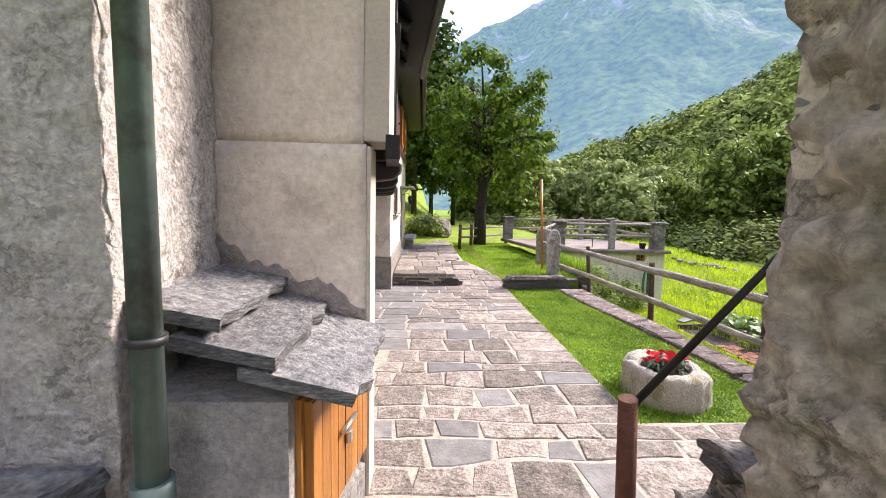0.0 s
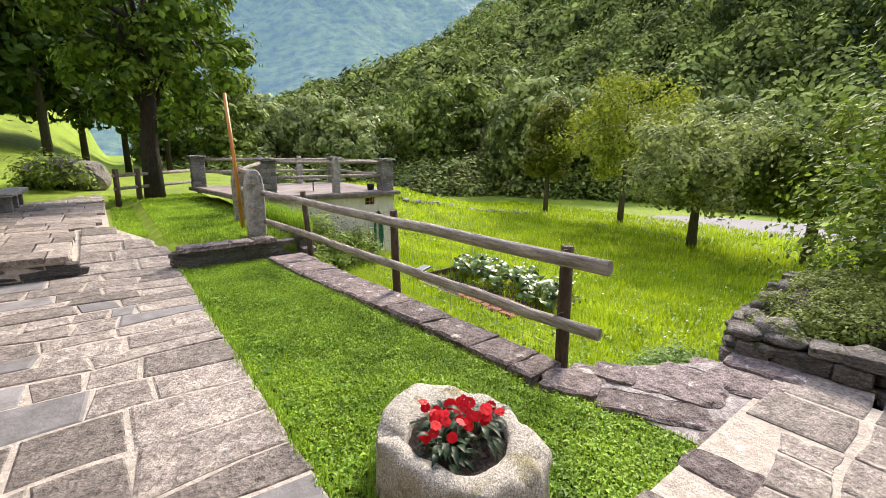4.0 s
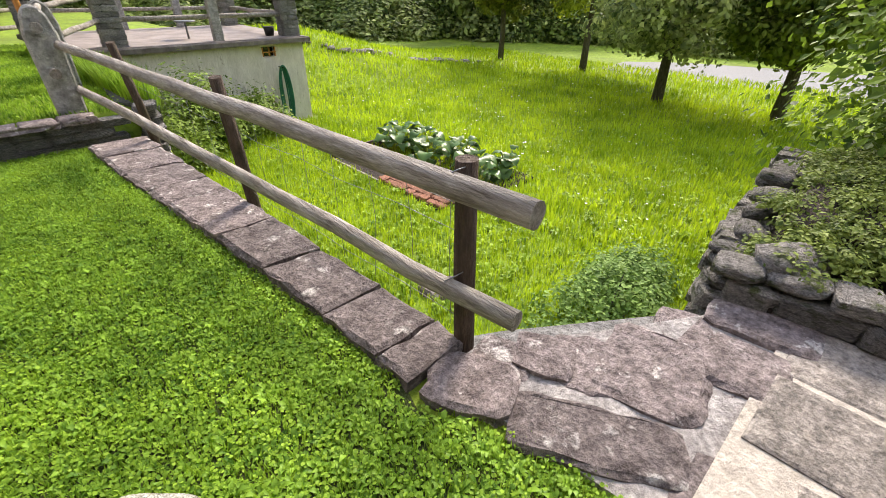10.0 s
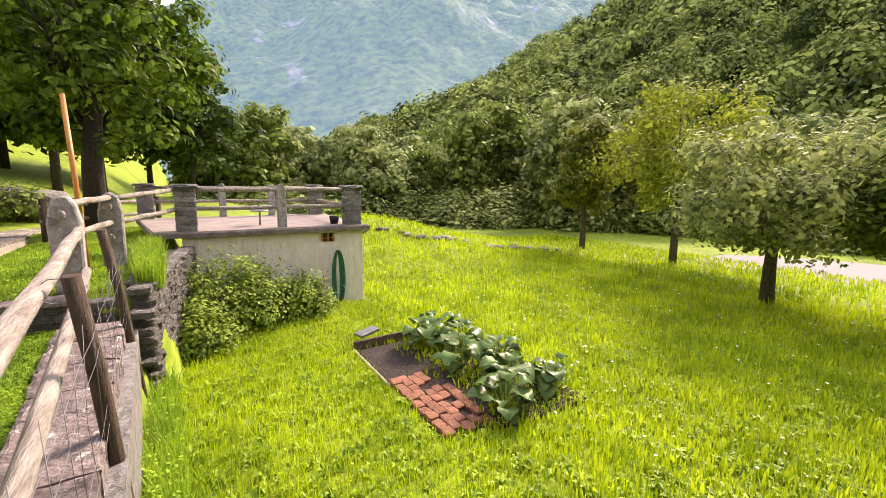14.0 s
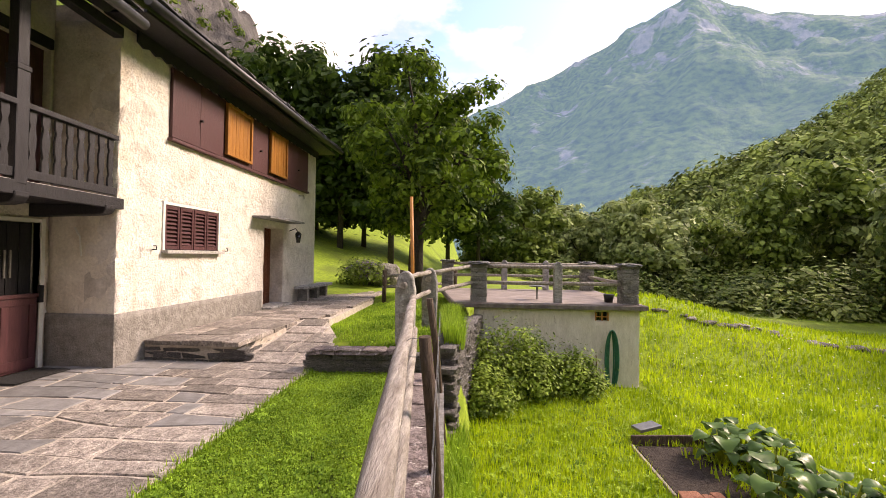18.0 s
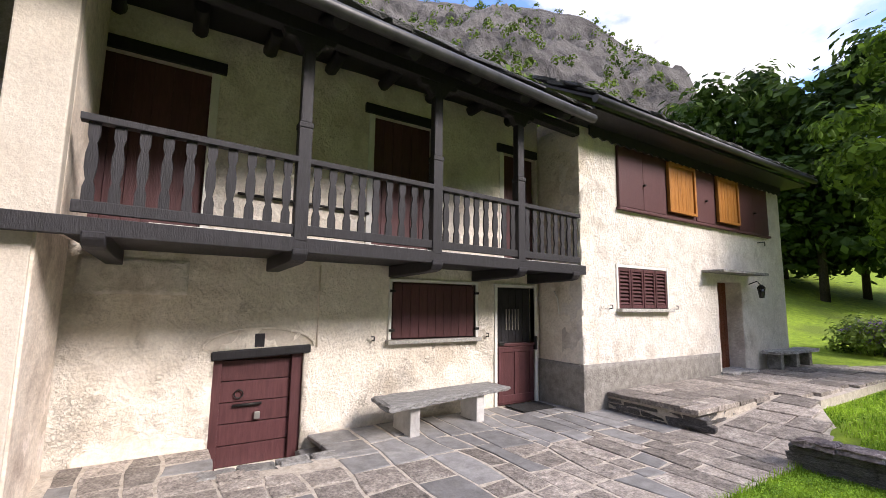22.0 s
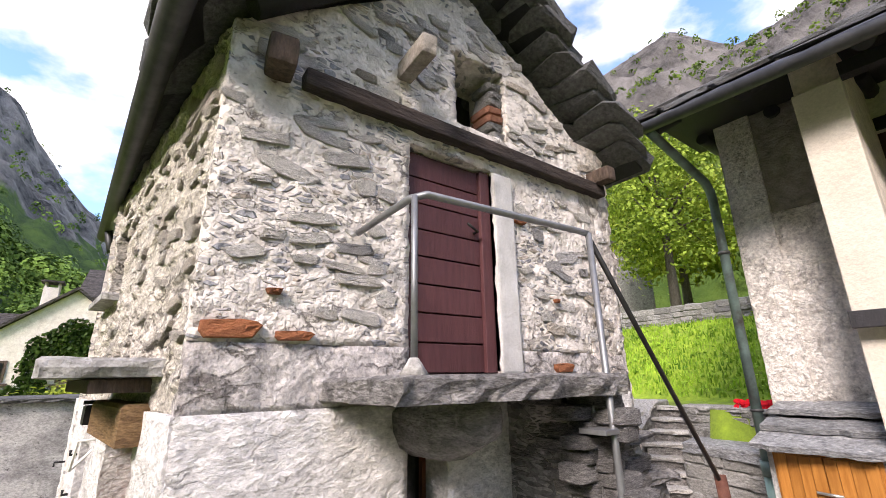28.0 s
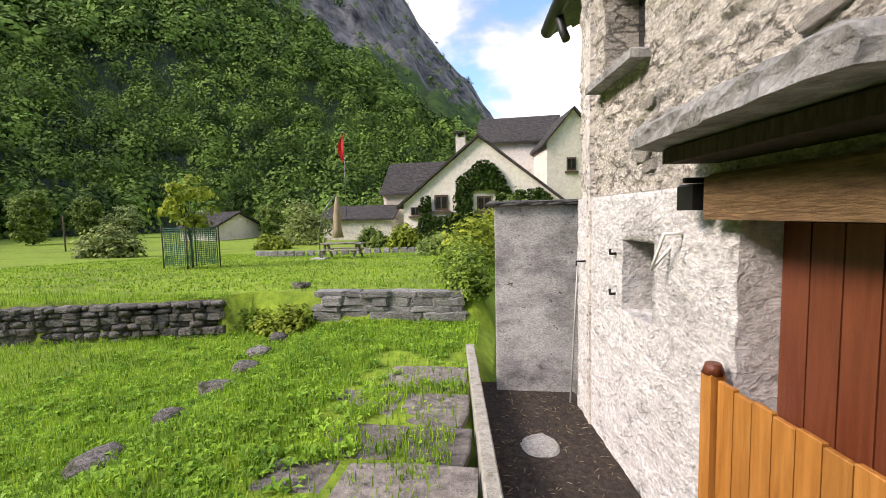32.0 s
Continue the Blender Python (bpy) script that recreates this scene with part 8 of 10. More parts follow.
# near and middle trees
tree("shade_tree", "tall dark broadleaf tree with a ragged crown above the lawn", "tree", (4.15, 8.55, gz(4.15, 8.55)), 8.3, (2.7, 2.4, 3.1), 0.23, leaf_mat("shade_leaf", (0.018, 0.050, 0.008), (0.20, 0.33, 0.035), 1.6, 0.35), BARK, 0.105, 105, 135, 21, 0.60, 0.9, lean=(0.35, 0), limbs=22, spread=0.145)
rf2 = random.Random(77)
protos = []
for i, (nm, lab, hgt, crown, leaf, bark) in enumerate((
        ("alder_tree", "mid-green broadleaf tree in the river wood", 10.0, (2.7, 2.7, 4.2), LEAF_GREEN, BARKGREY),
        ("ash_tree", "light green broadleaf tree in the river wood", 9.0, (2.9, 2.9, 3.6), leaf_mat("ash_leaf", (0.06, 0.10, 0.032), (0.48, 0.57, 0.23), 0.5, 0.3), BARKGREY),
        ("dark_tree", "dark shaded broadleaf tree at the wood's edge", 13.0, (3.2, 3.2, 5.4), LEAF_DARK, BARK))):
    protos.append(tree(nm, lab, "tree", (38 + i * 7.0, 36 - i * 9.0, -2.4), hgt, crown, 0.16, leaf, bark, 0.24, 90, 62, 31 + i, 0.58, 1.0, "river wood", spread=0.20, limbs=7))
def place_polar(k, az, d, z, s):
    x, y = EYE.x + d * math.sin(radians(az)), EYE.y + d * math.cos(radians(az))
    c = copy_thing(protos[k], Matrix.Translation((x, y, z)) @ Matrix.Rotation(rf2.uniform(0, 6.28), 4, "Z"))
    c.scale = (s * rf2.uniform(0.9, 1.15), s * rf2.uniform(0.9, 1.15), s * rf2.uniform(0.9, 1.1))
for i in range(34):
    az = lerp(0.5, 74, (i + rf2.random() * 0.7) / 34)
    d = rf2.uniform(38, 58) if az < 45 else rf2.uniform(34, 48)
    place_polar(rf2.choice((0, 1, 1)), az, d, -2.6, rf2.uniform(0.8, 1.12))
for i in range(16):
    az = lerp(4, 70, (i + rf2.random() * 0.7) / 16)
    place_polar(2, az, rf2.uniform(60, 72), -2.8, rf2.uniform(0.7, 0.9))
for az, d, s, k in ((-27, 34, 1.05, 2), (-23.5, 30, 1.0, 2), (-20, 33, 1.1, 2), (-17, 28, 1.0, 2), (-14, 31, 1.05, 2), (-10.5, 27, 0.95, 2), (-7, 30, 0.95, 2), (-3, 33, 0.9, 2), (1, 34, 0.8, 2), (-30, 40, 1.1, 2)):
    place_polar(k, az, d, 0.3 + max(0, -az) * 0.05, s)
for az, d, s, k in ((150, 62, 0.55, 0), (143, 75, 0.6, 1), (136, 80, 0.7, 1), (129, 70, 0.7, 0), (157, 80, 0.6, 1), (163, 90, 0.7, 0), (120, 60, 0.8, 1), (133, 95, 0.8, 0), (147, 100, 0.8, 2)):
    place_polar(k, az, d, -2.0, s)
tree("hill_tree", "bright green broadleaf tree on the steep meadow behind the house", "tree", (-9.2, -13.6, gz(-9.2, -13.6)), 8.0, (2.6, 2.4, 3.2), 0.16, leaf_mat("meadow_tree_leaf", (0.06, 0.115, 0.014), (0.40, 0.52, 0.07), 1.2, 0.35), BARKGREY, 0.085, 150, 70, 41, 0.58, limbs=12, spread=0.25)
tree("hill_tree", "green broadleaf tree above the dry wall on the meadow", "tree", (-12.5, -9.5, gz(-12.5, -9.5)), 8.0, (2.6, 2.6, 3.2), 0.16, LEAF_GREEN, BARKGREY, 0.15, 90, 70, 42, 0.58, spread=0.25)
tree("hill_tree", "green broadleaf tree higher up the steep meadow", "tree", (-15.5, -16.0, gz(-15.5, -16.0)), 9.0, (3.0, 3.0, 3.6), 0.18, LEAF_YELLOW, BARKGREY, 0.17, 90, 70, 43, 0.58, spread=0.25)
tree("hill_tree", "green broadleaf tree at the top of the meadow", "tree", (-19.0, -11.5, gz(-19.0, -11.5)), 9.0, (3.2, 3.2, 3.6), 0.18, LEAF_GREEN, BARKGREY, 0.18, 80, 70, 44, 0.58, spread=0.25)
# orchard
for (x, y, h, cr, lf, seed, lab) in ((18.95, -0.52, 4.7, (2.5, 2.5, 1.75), LEAF_APPLE, 51, "old apple tree with a broad leafy crown in the orchard"),
                                     (19.2, -3.65, 4.5, (1.9, 1.9, 1.45), leaf_mat("apple_light", (0.05, 0.09, 0.02), (0.26, 0.33, 0.06), 0.8), 52, "young apple tree with light leaves in the orchard"),
                                     (23.2, 4.65, 7.4, (3.3, 3.3, 2.6), LEAF_YELLOW, 53, "yellowing fruit tree with an open crown"),
                                     (22.6, 8.9, 6.4, (1.3, 1.3, 2.3), leaf_mat("thin_yellow", (0.06, 0.095, 0.02), (0.28, 0.30, 0.06), 0.8), 54, "slender yellow-green fruit tree in the meadow")):
    tree("fruit_tree", lab, "tree", (x, y, gz(x, y)), h, cr, 0.15 if h < 5 else 0.13, lf, BARKGREY, 0.08 if h < 5 else 0.09, 130, 100, seed, 0.60, 0.9, "orchard trees", limbs=16, spread=0.20, stem_to=0.6)
def bush(name, label, at, crown, leaf, size, clumps, per, seed, category="bush", group=""):
    """Low leafy shrub with thin stems."""
    nr = np.random.RandomState(seed)
    r = random.Random(seed)
    th = thing(name, label, category, at, group)
    cs = []
    for i in range(clumps):
        t, k = r.uniform(0, 6.283), math.sqrt(r.random())
        cs.append((crown[0] * k * math.cos(t), crown[1] * k * math.sin(t), crown[2] * (0.15 + 0.85 * r.random()) * (1 - 0.55 * k * k)))
    for c in cs[:8]:
        st = tube([(c[0] * 0.3, c[1] * 0.3, -0.05), (c[0] * 0.7, c[1] * 0.7, c[2] * 0.6), c], [0.012, 0.009, 0.004], 5)
        sm = bpy.data.meshes.new("stem")
        st.to_mesh(sm)
        st.free()
        sm.materials.append(BARKGREY)
        so = new("stem", sm)
        so.parent = th
    cs = np.array(cs)
    rad = 0.22 * sum(crown) / 3
    pts = np.repeat(cs, per, axis=0) + nr.normal(size=(len(cs) * per, 3)) * rad * 0.7
    pts[:, 2] = np.maximum(pts[:, 2], 0.02)
    v, f = leaf_quads(pts, size * nr.uniform(0.6, 1.3, len(pts)), seed, 0.7)
    soup_np("foliage", v, f, leaf, th)
    return th
bush("tall_shrub", "tall glossy leafy shrub above the rubble mound", (10.9, -6.5, -0.5), (1.35, 1.1, 4.2), leaf_mat("shrub_leaf", (0.03, 0.07, 0.012), (0.24, 0.36, 0.04), 1.8, 0.35), 0.05, 130, 120, 61, "shrub")
RASP = leaf_mat("bramble_leaf", (0.06, 0.11, 0.016), (0.32, 0.45, 0.06), 3, 0.25)
for k, (x, y, c) in enumerate(((6.55, 3.05, (0.75, 0.7, 1.35)), (7.35, 3.15, (0.75, 0.65, 1.15)), (8.1, 3.35, (0.55, 0.5, 0.85)), (6.2, 2.2, (0.5, 0.6, 0.8)))):
    bush("bramble_bush", "leafy raspberry bush against the cabin wall", (x, y, gz(x, y) - 0.05), (c[0] * 1.15, c[1] * 1.1, c[2] * 1.1), RASP, 0.038, 80, 66, 62 + k, group="raspberry bushes")
thick = [bush("wood_shrub", "dense pale green undergrowth shrub at the edge of the wood", (45 + 6 * i, 30 - 9 * i, -2.3), (2.6, 2.6, 3.2), lf, 0.17, 80, 46, 150 + i, "shrub", "undergrowth") for i, lf in enumerate((LEAF_GREEN, LEAF_APPLE))]
for i in range(34):
    az = lerp(0, 76, (i + rf2.random() * 0.6) / 34)
    d = rf2.uniform(33, 41)
    c = copy_thing(thick[i % 2], Matrix.Translation((EYE.x + d * math.sin(radians(az)), EYE.y + d * math.cos(radians(az)), -2.2)) @ Matrix.Rotation(rf2.uniform(0, 6.28), 4, "Z"))
    s_ = rf2.uniform(0.65, 1.1)
    c.scale = (s_ * 1.2, s_ * 1.2, s_)
bush("hydrangea", "round bush with purple-blue hydrangea flowers", (1.75, 11.2, gz(1.75, 11.2)), (0.9, 0.9, 1.15), LEAF_GREEN, 0.07, 60, 40, 66)
hyd = thing("hydrangea_flowers", "purple-blue hydrangea flower heads", "flowers", (1.75, 11.2, 0.5), kind="stuff")
nrh = np.random.RandomState(8)
hc = np.array([(1.75 + 0.75 * math.cos(t) * k, 10.75 + 0.3 * math.sin(t) * k, gz(1.75, 11.2) + 0.35 + 0.6 * z) for t, k, z in [(rf2.uniform(0, 6.28), rf2.random(), rf2.random()) for _ in range(22)]])
v, f = leaf_quads(np.repeat(hc, 40, axis=0) + nrh.normal(size=(880, 3)) * 0.05, 0.025 * np.ones(880), 9)
soup_np("heads", v, f, leaf_mat("hydrangea_petal", (0.16, 0.10, 0.32), (0.36, 0.26, 0.55), 6, 0.2), hyd, (1.75, 11.2, 0.5))
for k, (x, y, c) in enumerate(((7.75, -4.85, (0.75, 0.5, 0.62)), (8.6, -4.7, (0.6, 0.4, 0.45)), (6.9, -4.9, (0.35, 0.3, 0.35)))):
    bush("weed_clump", "wild leafy weeds growing under the stone bank", (x, y, gz(x, y) - 0.03), c, leaf_mat("weed_leaf", (0.06, 0.13, 0.022), (0.28, 0.44, 0.10), 5, 0.3), 0.026, 80, 60, 70 + k, group="weeds")
bush("fern_tuft", "small green fern rooted in the barn masonry", (4.52, -8.1, 0.35), (0.13, 0.13, 0.2), GRASS, 0.03, 16, 14, 75)
bush("fern_tuft", "small green fern at the foot of the stair", (2.98, -7.55, 0.0), (0.14, 0.14, 0.22), GRASS, 0.03, 16, 14, 76)

# mossy rubble mound beside the bank
mound = thing("rubble_mound", "mossy heap of rounded rubble stones beside the bank", "rubble", (8.3, -5.8, -0.6))
soup_v, soup_f = [], []
for i in range(17):
    for j in range(9):
        u, w = i / 16, j / 8
        x, y = lerp(7.3, 10.4, u), lerp(-6.9, -5.45 + 0.12 * u, w)
        z = -1.25 + (1.37 + 0.25 * math.sin(u * 3)) * smooth(1.05, 0.75, w) * smooth(-0.15, 0.25, u) + 0.05 * noise.noise((x * 2, y * 2, 0))
        soup_v.append((x, y, z if w < 0.99 else -1.3))
soup_f = [(i * 9 + j, (i + 1) * 9 + j, (i + 1) * 9 + j + 1, i * 9 + j + 1) for i in range(16) for j in range(8)]
soup("earth", soup_v, soup_f, SOIL, mound, smooth=True)
MOSSY = mat("mossy_stone", (0.13, 0.12, 0.11), (0.34, 0.315, 0.29), 8, 0.9, 1.0, 30, (0.06, 0.075, 0.02), 2.4, 0.52, vary=0.35, stain2=(0.50, 0.48, 0.43), stain2_scale=6, stain2_at=0.61, dist=0.035, grain=0.4)
MOSSYS = [stone_mesh("stone", 180 + i, MOSSY, rounded=True) for i in range(6)]
FLATMOSS = [stone_mesh("stone", 210 + i, MOSSY, rounded=True) for i in range(5)] + [stone_mesh("stone", 220 + i, MOSSY) for i in range(4)]
edge_line = ((7.28, -5.66), (7.74, -5.50), (8.35, -5.43), (9.3, -5.38), (10.3, -5.30))
for p, q in zip(edge_line, edge_line[1:]):
    part("core", prism([(p[0], p[1] - 0.30), (q[0], q[1] - 0.30), (q[0], q[1] - 0.06), (p[0], p[1] - 0.06)], -1.4, 0.05), SOIL, mound)
    course_stones(mound, "stone", FLATMOSS, q, p, -1.15, lambda c: 0.16, 0.095, (0.12, 0.32), 0.28, 0.0, 0.07)
course_stones(mound, "stone", FLATMOSS, (7.28, -5.70), (7.42, -6.7), -0.1, lambda c: 0.22, 0.13, (0.2, 0.42), 0.26, 0.0, 0.06)
for x, y, z, sc in ((7.62, -5.92, 0.20, 0.38), (7.95, -5.62, 0.16, 0.24), (8.3, -5.58, 0.2, 0.2), (8.7, -5.56, 0.2, 0.22), (9.1, -5.52, 0.22, 0.22), (7.55, -6.45, 0.18, 0.28)):
    m = Matrix.Translation((x, y, z)) @ Euler((random.uniform(-0.2, 0.2), random.uniform(-0.2, 0.2), random.uniform(0, 3))).to_matrix().to_4x4() @ Matrix.Diagonal((sc * 1.3, sc * 0.8, sc * 0.55, 1))
    add_piece("stone", random.choice(FLATMOSS[:5]), m, mound)
MOUNDLEAF = leaf_mat("mound_weed_leaf", (0.05, 0.085, 0.016), (0.30, 0.38, 0.08), 6, 0.3)
for k in range(14):
    bush("moss_plant", "low green plants growing over the rubble mound", (7.70 + 0.18 * k, -5.92 - 0.26 * (k % 3) + 0.05 * (k % 2), 0.06 + 0.25 * math.sin((0.13 + 0.056 * k) * 3)), (0.32, 0.28, 0.13 + 0.05 * (k % 3)), MOUNDLEAF, 0.018, 40, 50, 80 + k, "plant", "mound plants")

fs_ = part("field_slab", stone_slab([(6.92, -3.52), (7.22, -3.56), (7.38, -3.36), (7.18, -3.18), (6.94, -3.22)], gz(7.15, -3.35) - 0.02, gz(7.15, -3.35) + 0.07, 95, 0.015), KERB)
tagged(fs_, "flat lichen-spotted stone slab lying in the meadow grass", "stone slab")
# vegetable bed with rhubarb and bricks
bed = thing("vegetable_bed", "small vegetable bed of dark soil edged with old boards", "garden bed", (9.3, -0.5, -1.2))
bedz = gz(9.2, -0.5)
part("soil", prism([(8.45, 0.9), (8.42, -1.9), (9.3, -2.1), (10.5, -2.1), (10.7, 0.3), (9.9, 1.0)][::-1], bedz - 0.2, bedz + 0.04, 0.02), SOIL, bed)
part("edge_board", beam((8.42, 0.95, bedz + 0.08), (9.95, 1.1, bedz + 0.08), 0.05, 0.18, 0.01), LOGDARK, bed)
part("edge_board", beam((8.40, 0.9, bedz + 0.03), (8.40, -0.5, bedz + 0.03), 0.04, 0.08, 0.01), LOG, bed)
BRK = [stone_mesh("brick", 190 + i, BRICKRED) for i in range(3)]
for i in range(5):
    for j in range(9):
        if random.random() < 0.12 or (i > 3 and j > 5):
            continue
        x, y = 8.50 + i * 0.135 + random.uniform(-0.01, 0.01), -1.88 + j * 0.17 + random.uniform(-0.015, 0.015) + 0.06 * (i % 2)
        m = Matrix.Translation((x, y, bedz + 0.05 + random.uniform(-0.01, 0.015))) @ Euler((random.uniform(-0.06, 0.06), random.uniform(-0.06, 0.06), random.uniform(-0.08, 0.08))).to_matrix().to_4x4() @ Matrix.Diagonal((0.13, 0.165, 0.06, 1))
        add_piece("brick", random.choice(BRK), m, bed)
tray = thing("seed_tray", "upturned grey plastic tray at the bed's edge", "tray", (8.75, 1.1, bedz))
part("tray", beam((8.55, 1.12, bedz + 0.20), (8.92, 1.25, bedz + 0.24), 0.22, 0.05, 0.015), STEEL, tray)
RHUB = leaf_mat("rhubarb_leaf", (0.035, 0.085, 0.02), (0.12, 0.22, 0.05), 5, 0.2, 0.35)
def big_leaf(bm, at, way, size, droop, r):
    way = Vector(way).normalized()
    side = way.cross(Vector((0, 0, 1))).normalized()
    rows2 = []
    for i in range(7):
        k = i / 6
        w = size * 0.52 * (math.sin(math.pi * (k * 0.86 + 0.12)) ** 0.75) * (1 + r.uniform(-0.12, 0.12))
        c = Vector(at) + way * size * k + Vector((0, 0, size * (0.28 * math.sin(k * 2.2) - droop * k * k)))
        rows2.append([bm.verts.new(c + side * w * q + Vector((0, 0, (0.16 * w * abs(q)) + r.uniform(-0.018, 0.018)))) for q in (-1, -0.5, 0, 0.5, 1)])
    for r0, r1 in zip(rows2, rows2[1:]):
        for q in range(4):
            f = bm.faces.new((r0[q], r0[q + 1], r1[q + 1], r1[q]))
            f.smooth = True
rr = random.Random(91)
for (cx, cy) in ((9.45, 0.45), (9.95, 0.1), (9.5, -0.55), (10.1, -0.75), (9.75, -1.35), (10.25, -1.65), (9.3, -1.9), (9.9, 0.75)):
    rb = thing("rhubarb_plant", "large-leaved rhubarb plant in the vegetable bed", "plant", (cx, cy, bedz), "rhubarb plants")
    for i in range(19):
        t = rr.uniform(0, 6.283)
        h = rr.uniform(0.12, 0.46)
        o = rr.uniform(0.05, 0.22)
        a = (cx + o * math.cos(t), cy + o * math.sin(t), bedz + h)
        part("stalk", tube([(cx, cy, bedz), a], 0.009, 5), LEAF_YELLOW, rb)
        bm = bmesh.new()
        big_leaf(bm, a, (math.cos(t), math.sin(t), 0.15), rr.uniform(0.15, 0.28), rr.uniform(0.35, 0.8), rr)
        part("leaf", bm, RHUB, rb)

# ---- road, parked car ----
road = part("road", prism([(24.6, 4.6), (24.0, 1.6), (25.2, -4.0), (25.0, -40), (31.5, -40), (32.0, -4.0), (29.6, 2.6), (27.5, 4.8)][::-1], -2.3, gz(27, -1) + 0.05), ROAD)
tagged(road, "pale grey asphalt road beyond the orchard", "road", kind="structure")
CX, CY = 38.5, 18.2
car = thing("parked_car", "dark blue-grey estate car parked beside the road", "car", (CX, CY, gz(CX, CY)))
cz0 = gz(CX, CY)
CARB = mat("car_paint", (0.03, 0.04, 0.06), (0.04, 0.05, 0.075), 2, 0.25, spec=0.6)
part("body", side_prism([(CY - 1.6, cz0 + 0.3), (CY - 1.7, cz0 + 0.75), (CY - 1.3, cz0 + 0.85), (CY + 2.0, cz0 + 0.9), (CY + 2.3, cz0 + 0.7), (CY + 2.2, cz0 + 0.3)], "x", CX - 0.8, CX + 0.8, 0.08), CARB, car)
part("cabin", side_prism([(CY - 1.0, cz0 + 0.88), (CY - 0.4, cz0 + 1.4), (CY + 1.5, cz0 + 1.42), (CY + 2.0, cz0 + 0.9)], "x", CX - 0.68, CX + 0.68, 0.06), GLASSDARK, car)
part("roof", box((CX - 0.62, CY - 0.35, cz0 + 1.40), (CX + 0.62, CY + 1.45, cz0 + 1.46), 0.03), mat("silver_paint", (0.5, 0.5, 0.5), (0.55, 0.55, 0.55), 2, 0.3), car)
for y in (CY - 0.85, CY + 1.4):
    for x in (CX - 0.75, CX + 0.75):
        part("wheel", tube([(x - 0.1, y, cz0 + 0.32), (x + 0.1, y, cz0 + 0.32)], 0.32, 14), IRON, car)
for x in (CX - 0.55, CX + 0.55):
    part("headlight", box((x - 0.12, CY - 1.74, cz0 + 0.62), (x + 0.12, CY - 1.66, cz0 + 0.72), 0.02), CHROME, car)

# ---- garden on the barn's far side ----
gar = thing("garden_path", "overgrown irregular flagstone path along the barn", "paving", kind="structure")
rg = random.Random(17)
PATHSTONE = mat("old_path_stone", (0.13, 0.115, 0.10), (0.30, 0.265, 0.235), 6, 0.9, 1.0, 18, (0.42, 0.40, 0.33), 2.6, 0.60, vary=0.25, stain2=(0.08, 0.10, 0.03), stain2_scale=3.5, stain2_at=0.62, dist=0.03)
yy = -8.6
def path_z(y):
    return -0.10 - 0.03 * max(0.0, -8.0 - y)
while yy > -12.9:
    d = rg.uniform(0.45, 0.8)
    x = 7.86 - 0.112 * (yy + 10.3) + 0.19
    edge = 10.0 if yy > -10.2 else 10.0 + 0.36 * (yy + 10.2)
    while x < edge:
        w = rg.uniform(0.5, 1.05)
        if x + w > edge + 0.3:
            break
        if rg.random() < 0.97:
            poly = [(x + 0.005 + rg.uniform(0, 0.03), yy - d + rg.uniform(0.0, 0.04)), (x + w * 0.5, yy - d + rg.uniform(-0.02, 0.03)), (x + w - 0.01 - rg.uniform(0, 0.04), yy - d + 0.01 + rg.uniform(0, 0.04)), (x + w - 0.01, yy - d * 0.5), (x + w - 0.02 - rg.uniform(0, 0.06), yy - rg.uniform(0.01, 0.08)), (x + w * 0.45, yy - rg.uniform(0, 0.05)), (x + 0.02 + rg.uniform(0, 0.06), yy - rg.uniform(0.01, 0.07)), (x + 0.01, yy - d * 0.45)]
            part("flagstone", flag_piece(poly, path_z(yy - d / 2) - 0.030, 0.07), PATHSTONE, gar)
        x += w
    yy -= d
for i in range(10):
    t = i / 9
    x, y = lerp(11.05, 12.1, t * t) + rg.uniform(-0.12, 0.12), lerp(-9.2, -16.4, t)
    sc = rg.uniform(0.22, 0.42)
    ob = add_piece("stone", random.choice(MOSSYS), Matrix.Translation((x, y, gz(x, y) + 0.03)) @ Matrix.Rotation(rg.uniform(0, 3), 4, "Z") @ Matrix.Diagonal((sc * 1.2, sc, 0.22, 1)), gar)
strip = thing("concrete_edging", "narrow lichen-grown concrete edging beside the barn", "edging", (8.1, -11, -0.2))
part("edging", side_prism([(-8.6, -0.5), (-8.6, -0.06), (-13.55, -0.16), (-13.55, -0.6)], "x", 0, 0.11, 0.01), mat("mossy_concrete", (0.30, 0.28, 0.23), (0.48, 0.46, 0.40), 14, 0.95, 0.6, 50, (0.16, 0.15, 0.08), 3, 0.58), strip)
for c in strip.children:
    c.data.transform(Matrix(((1, -0.118, 0, 7.945), (0, 1, 0, 0), (0, 0, 1, 0), (0, 0, 0, 1))))
    c.matrix_basis = Matrix.Identity(4)
drain = thing("drain_bed", "damp dark leaf-littered strip between barn and edging", "ground strip", (7.5, -11, -0.5), kind="structure")
part("bed", prism([(6.72, -8.9), (7.75, -8.9), (8.2, -12.95), (7.1, -12.95)][::-1], -0.7, -0.44), mat("leaf_litter", (0.020, 0.014, 0.010), (0.075, 0.055, 0.04), 22, 0.9, 1.0, 60, (0.36, 0.32, 0.28), 1.6, 0.70), drain)
lid = part("paving_disc", stone_slab([(7.55 + 0.17 * math.cos(t), -11.55 + 0.2 * math.sin(t)) for t in [i * math.pi / 7 for i in range(14)]], -0.46, -0.425, 91, 0.01), STONE_LIGHT)
tagged(lid, "round pale stone lid in the damp strip", "lid")
nrl = np.random.RandomState(3)
pts = np.stack([nrl.uniform(6.85, 7.95, 500), nrl.uniform(-12.9, -9.0, 500), np.full(500, -0.425)], axis=1)
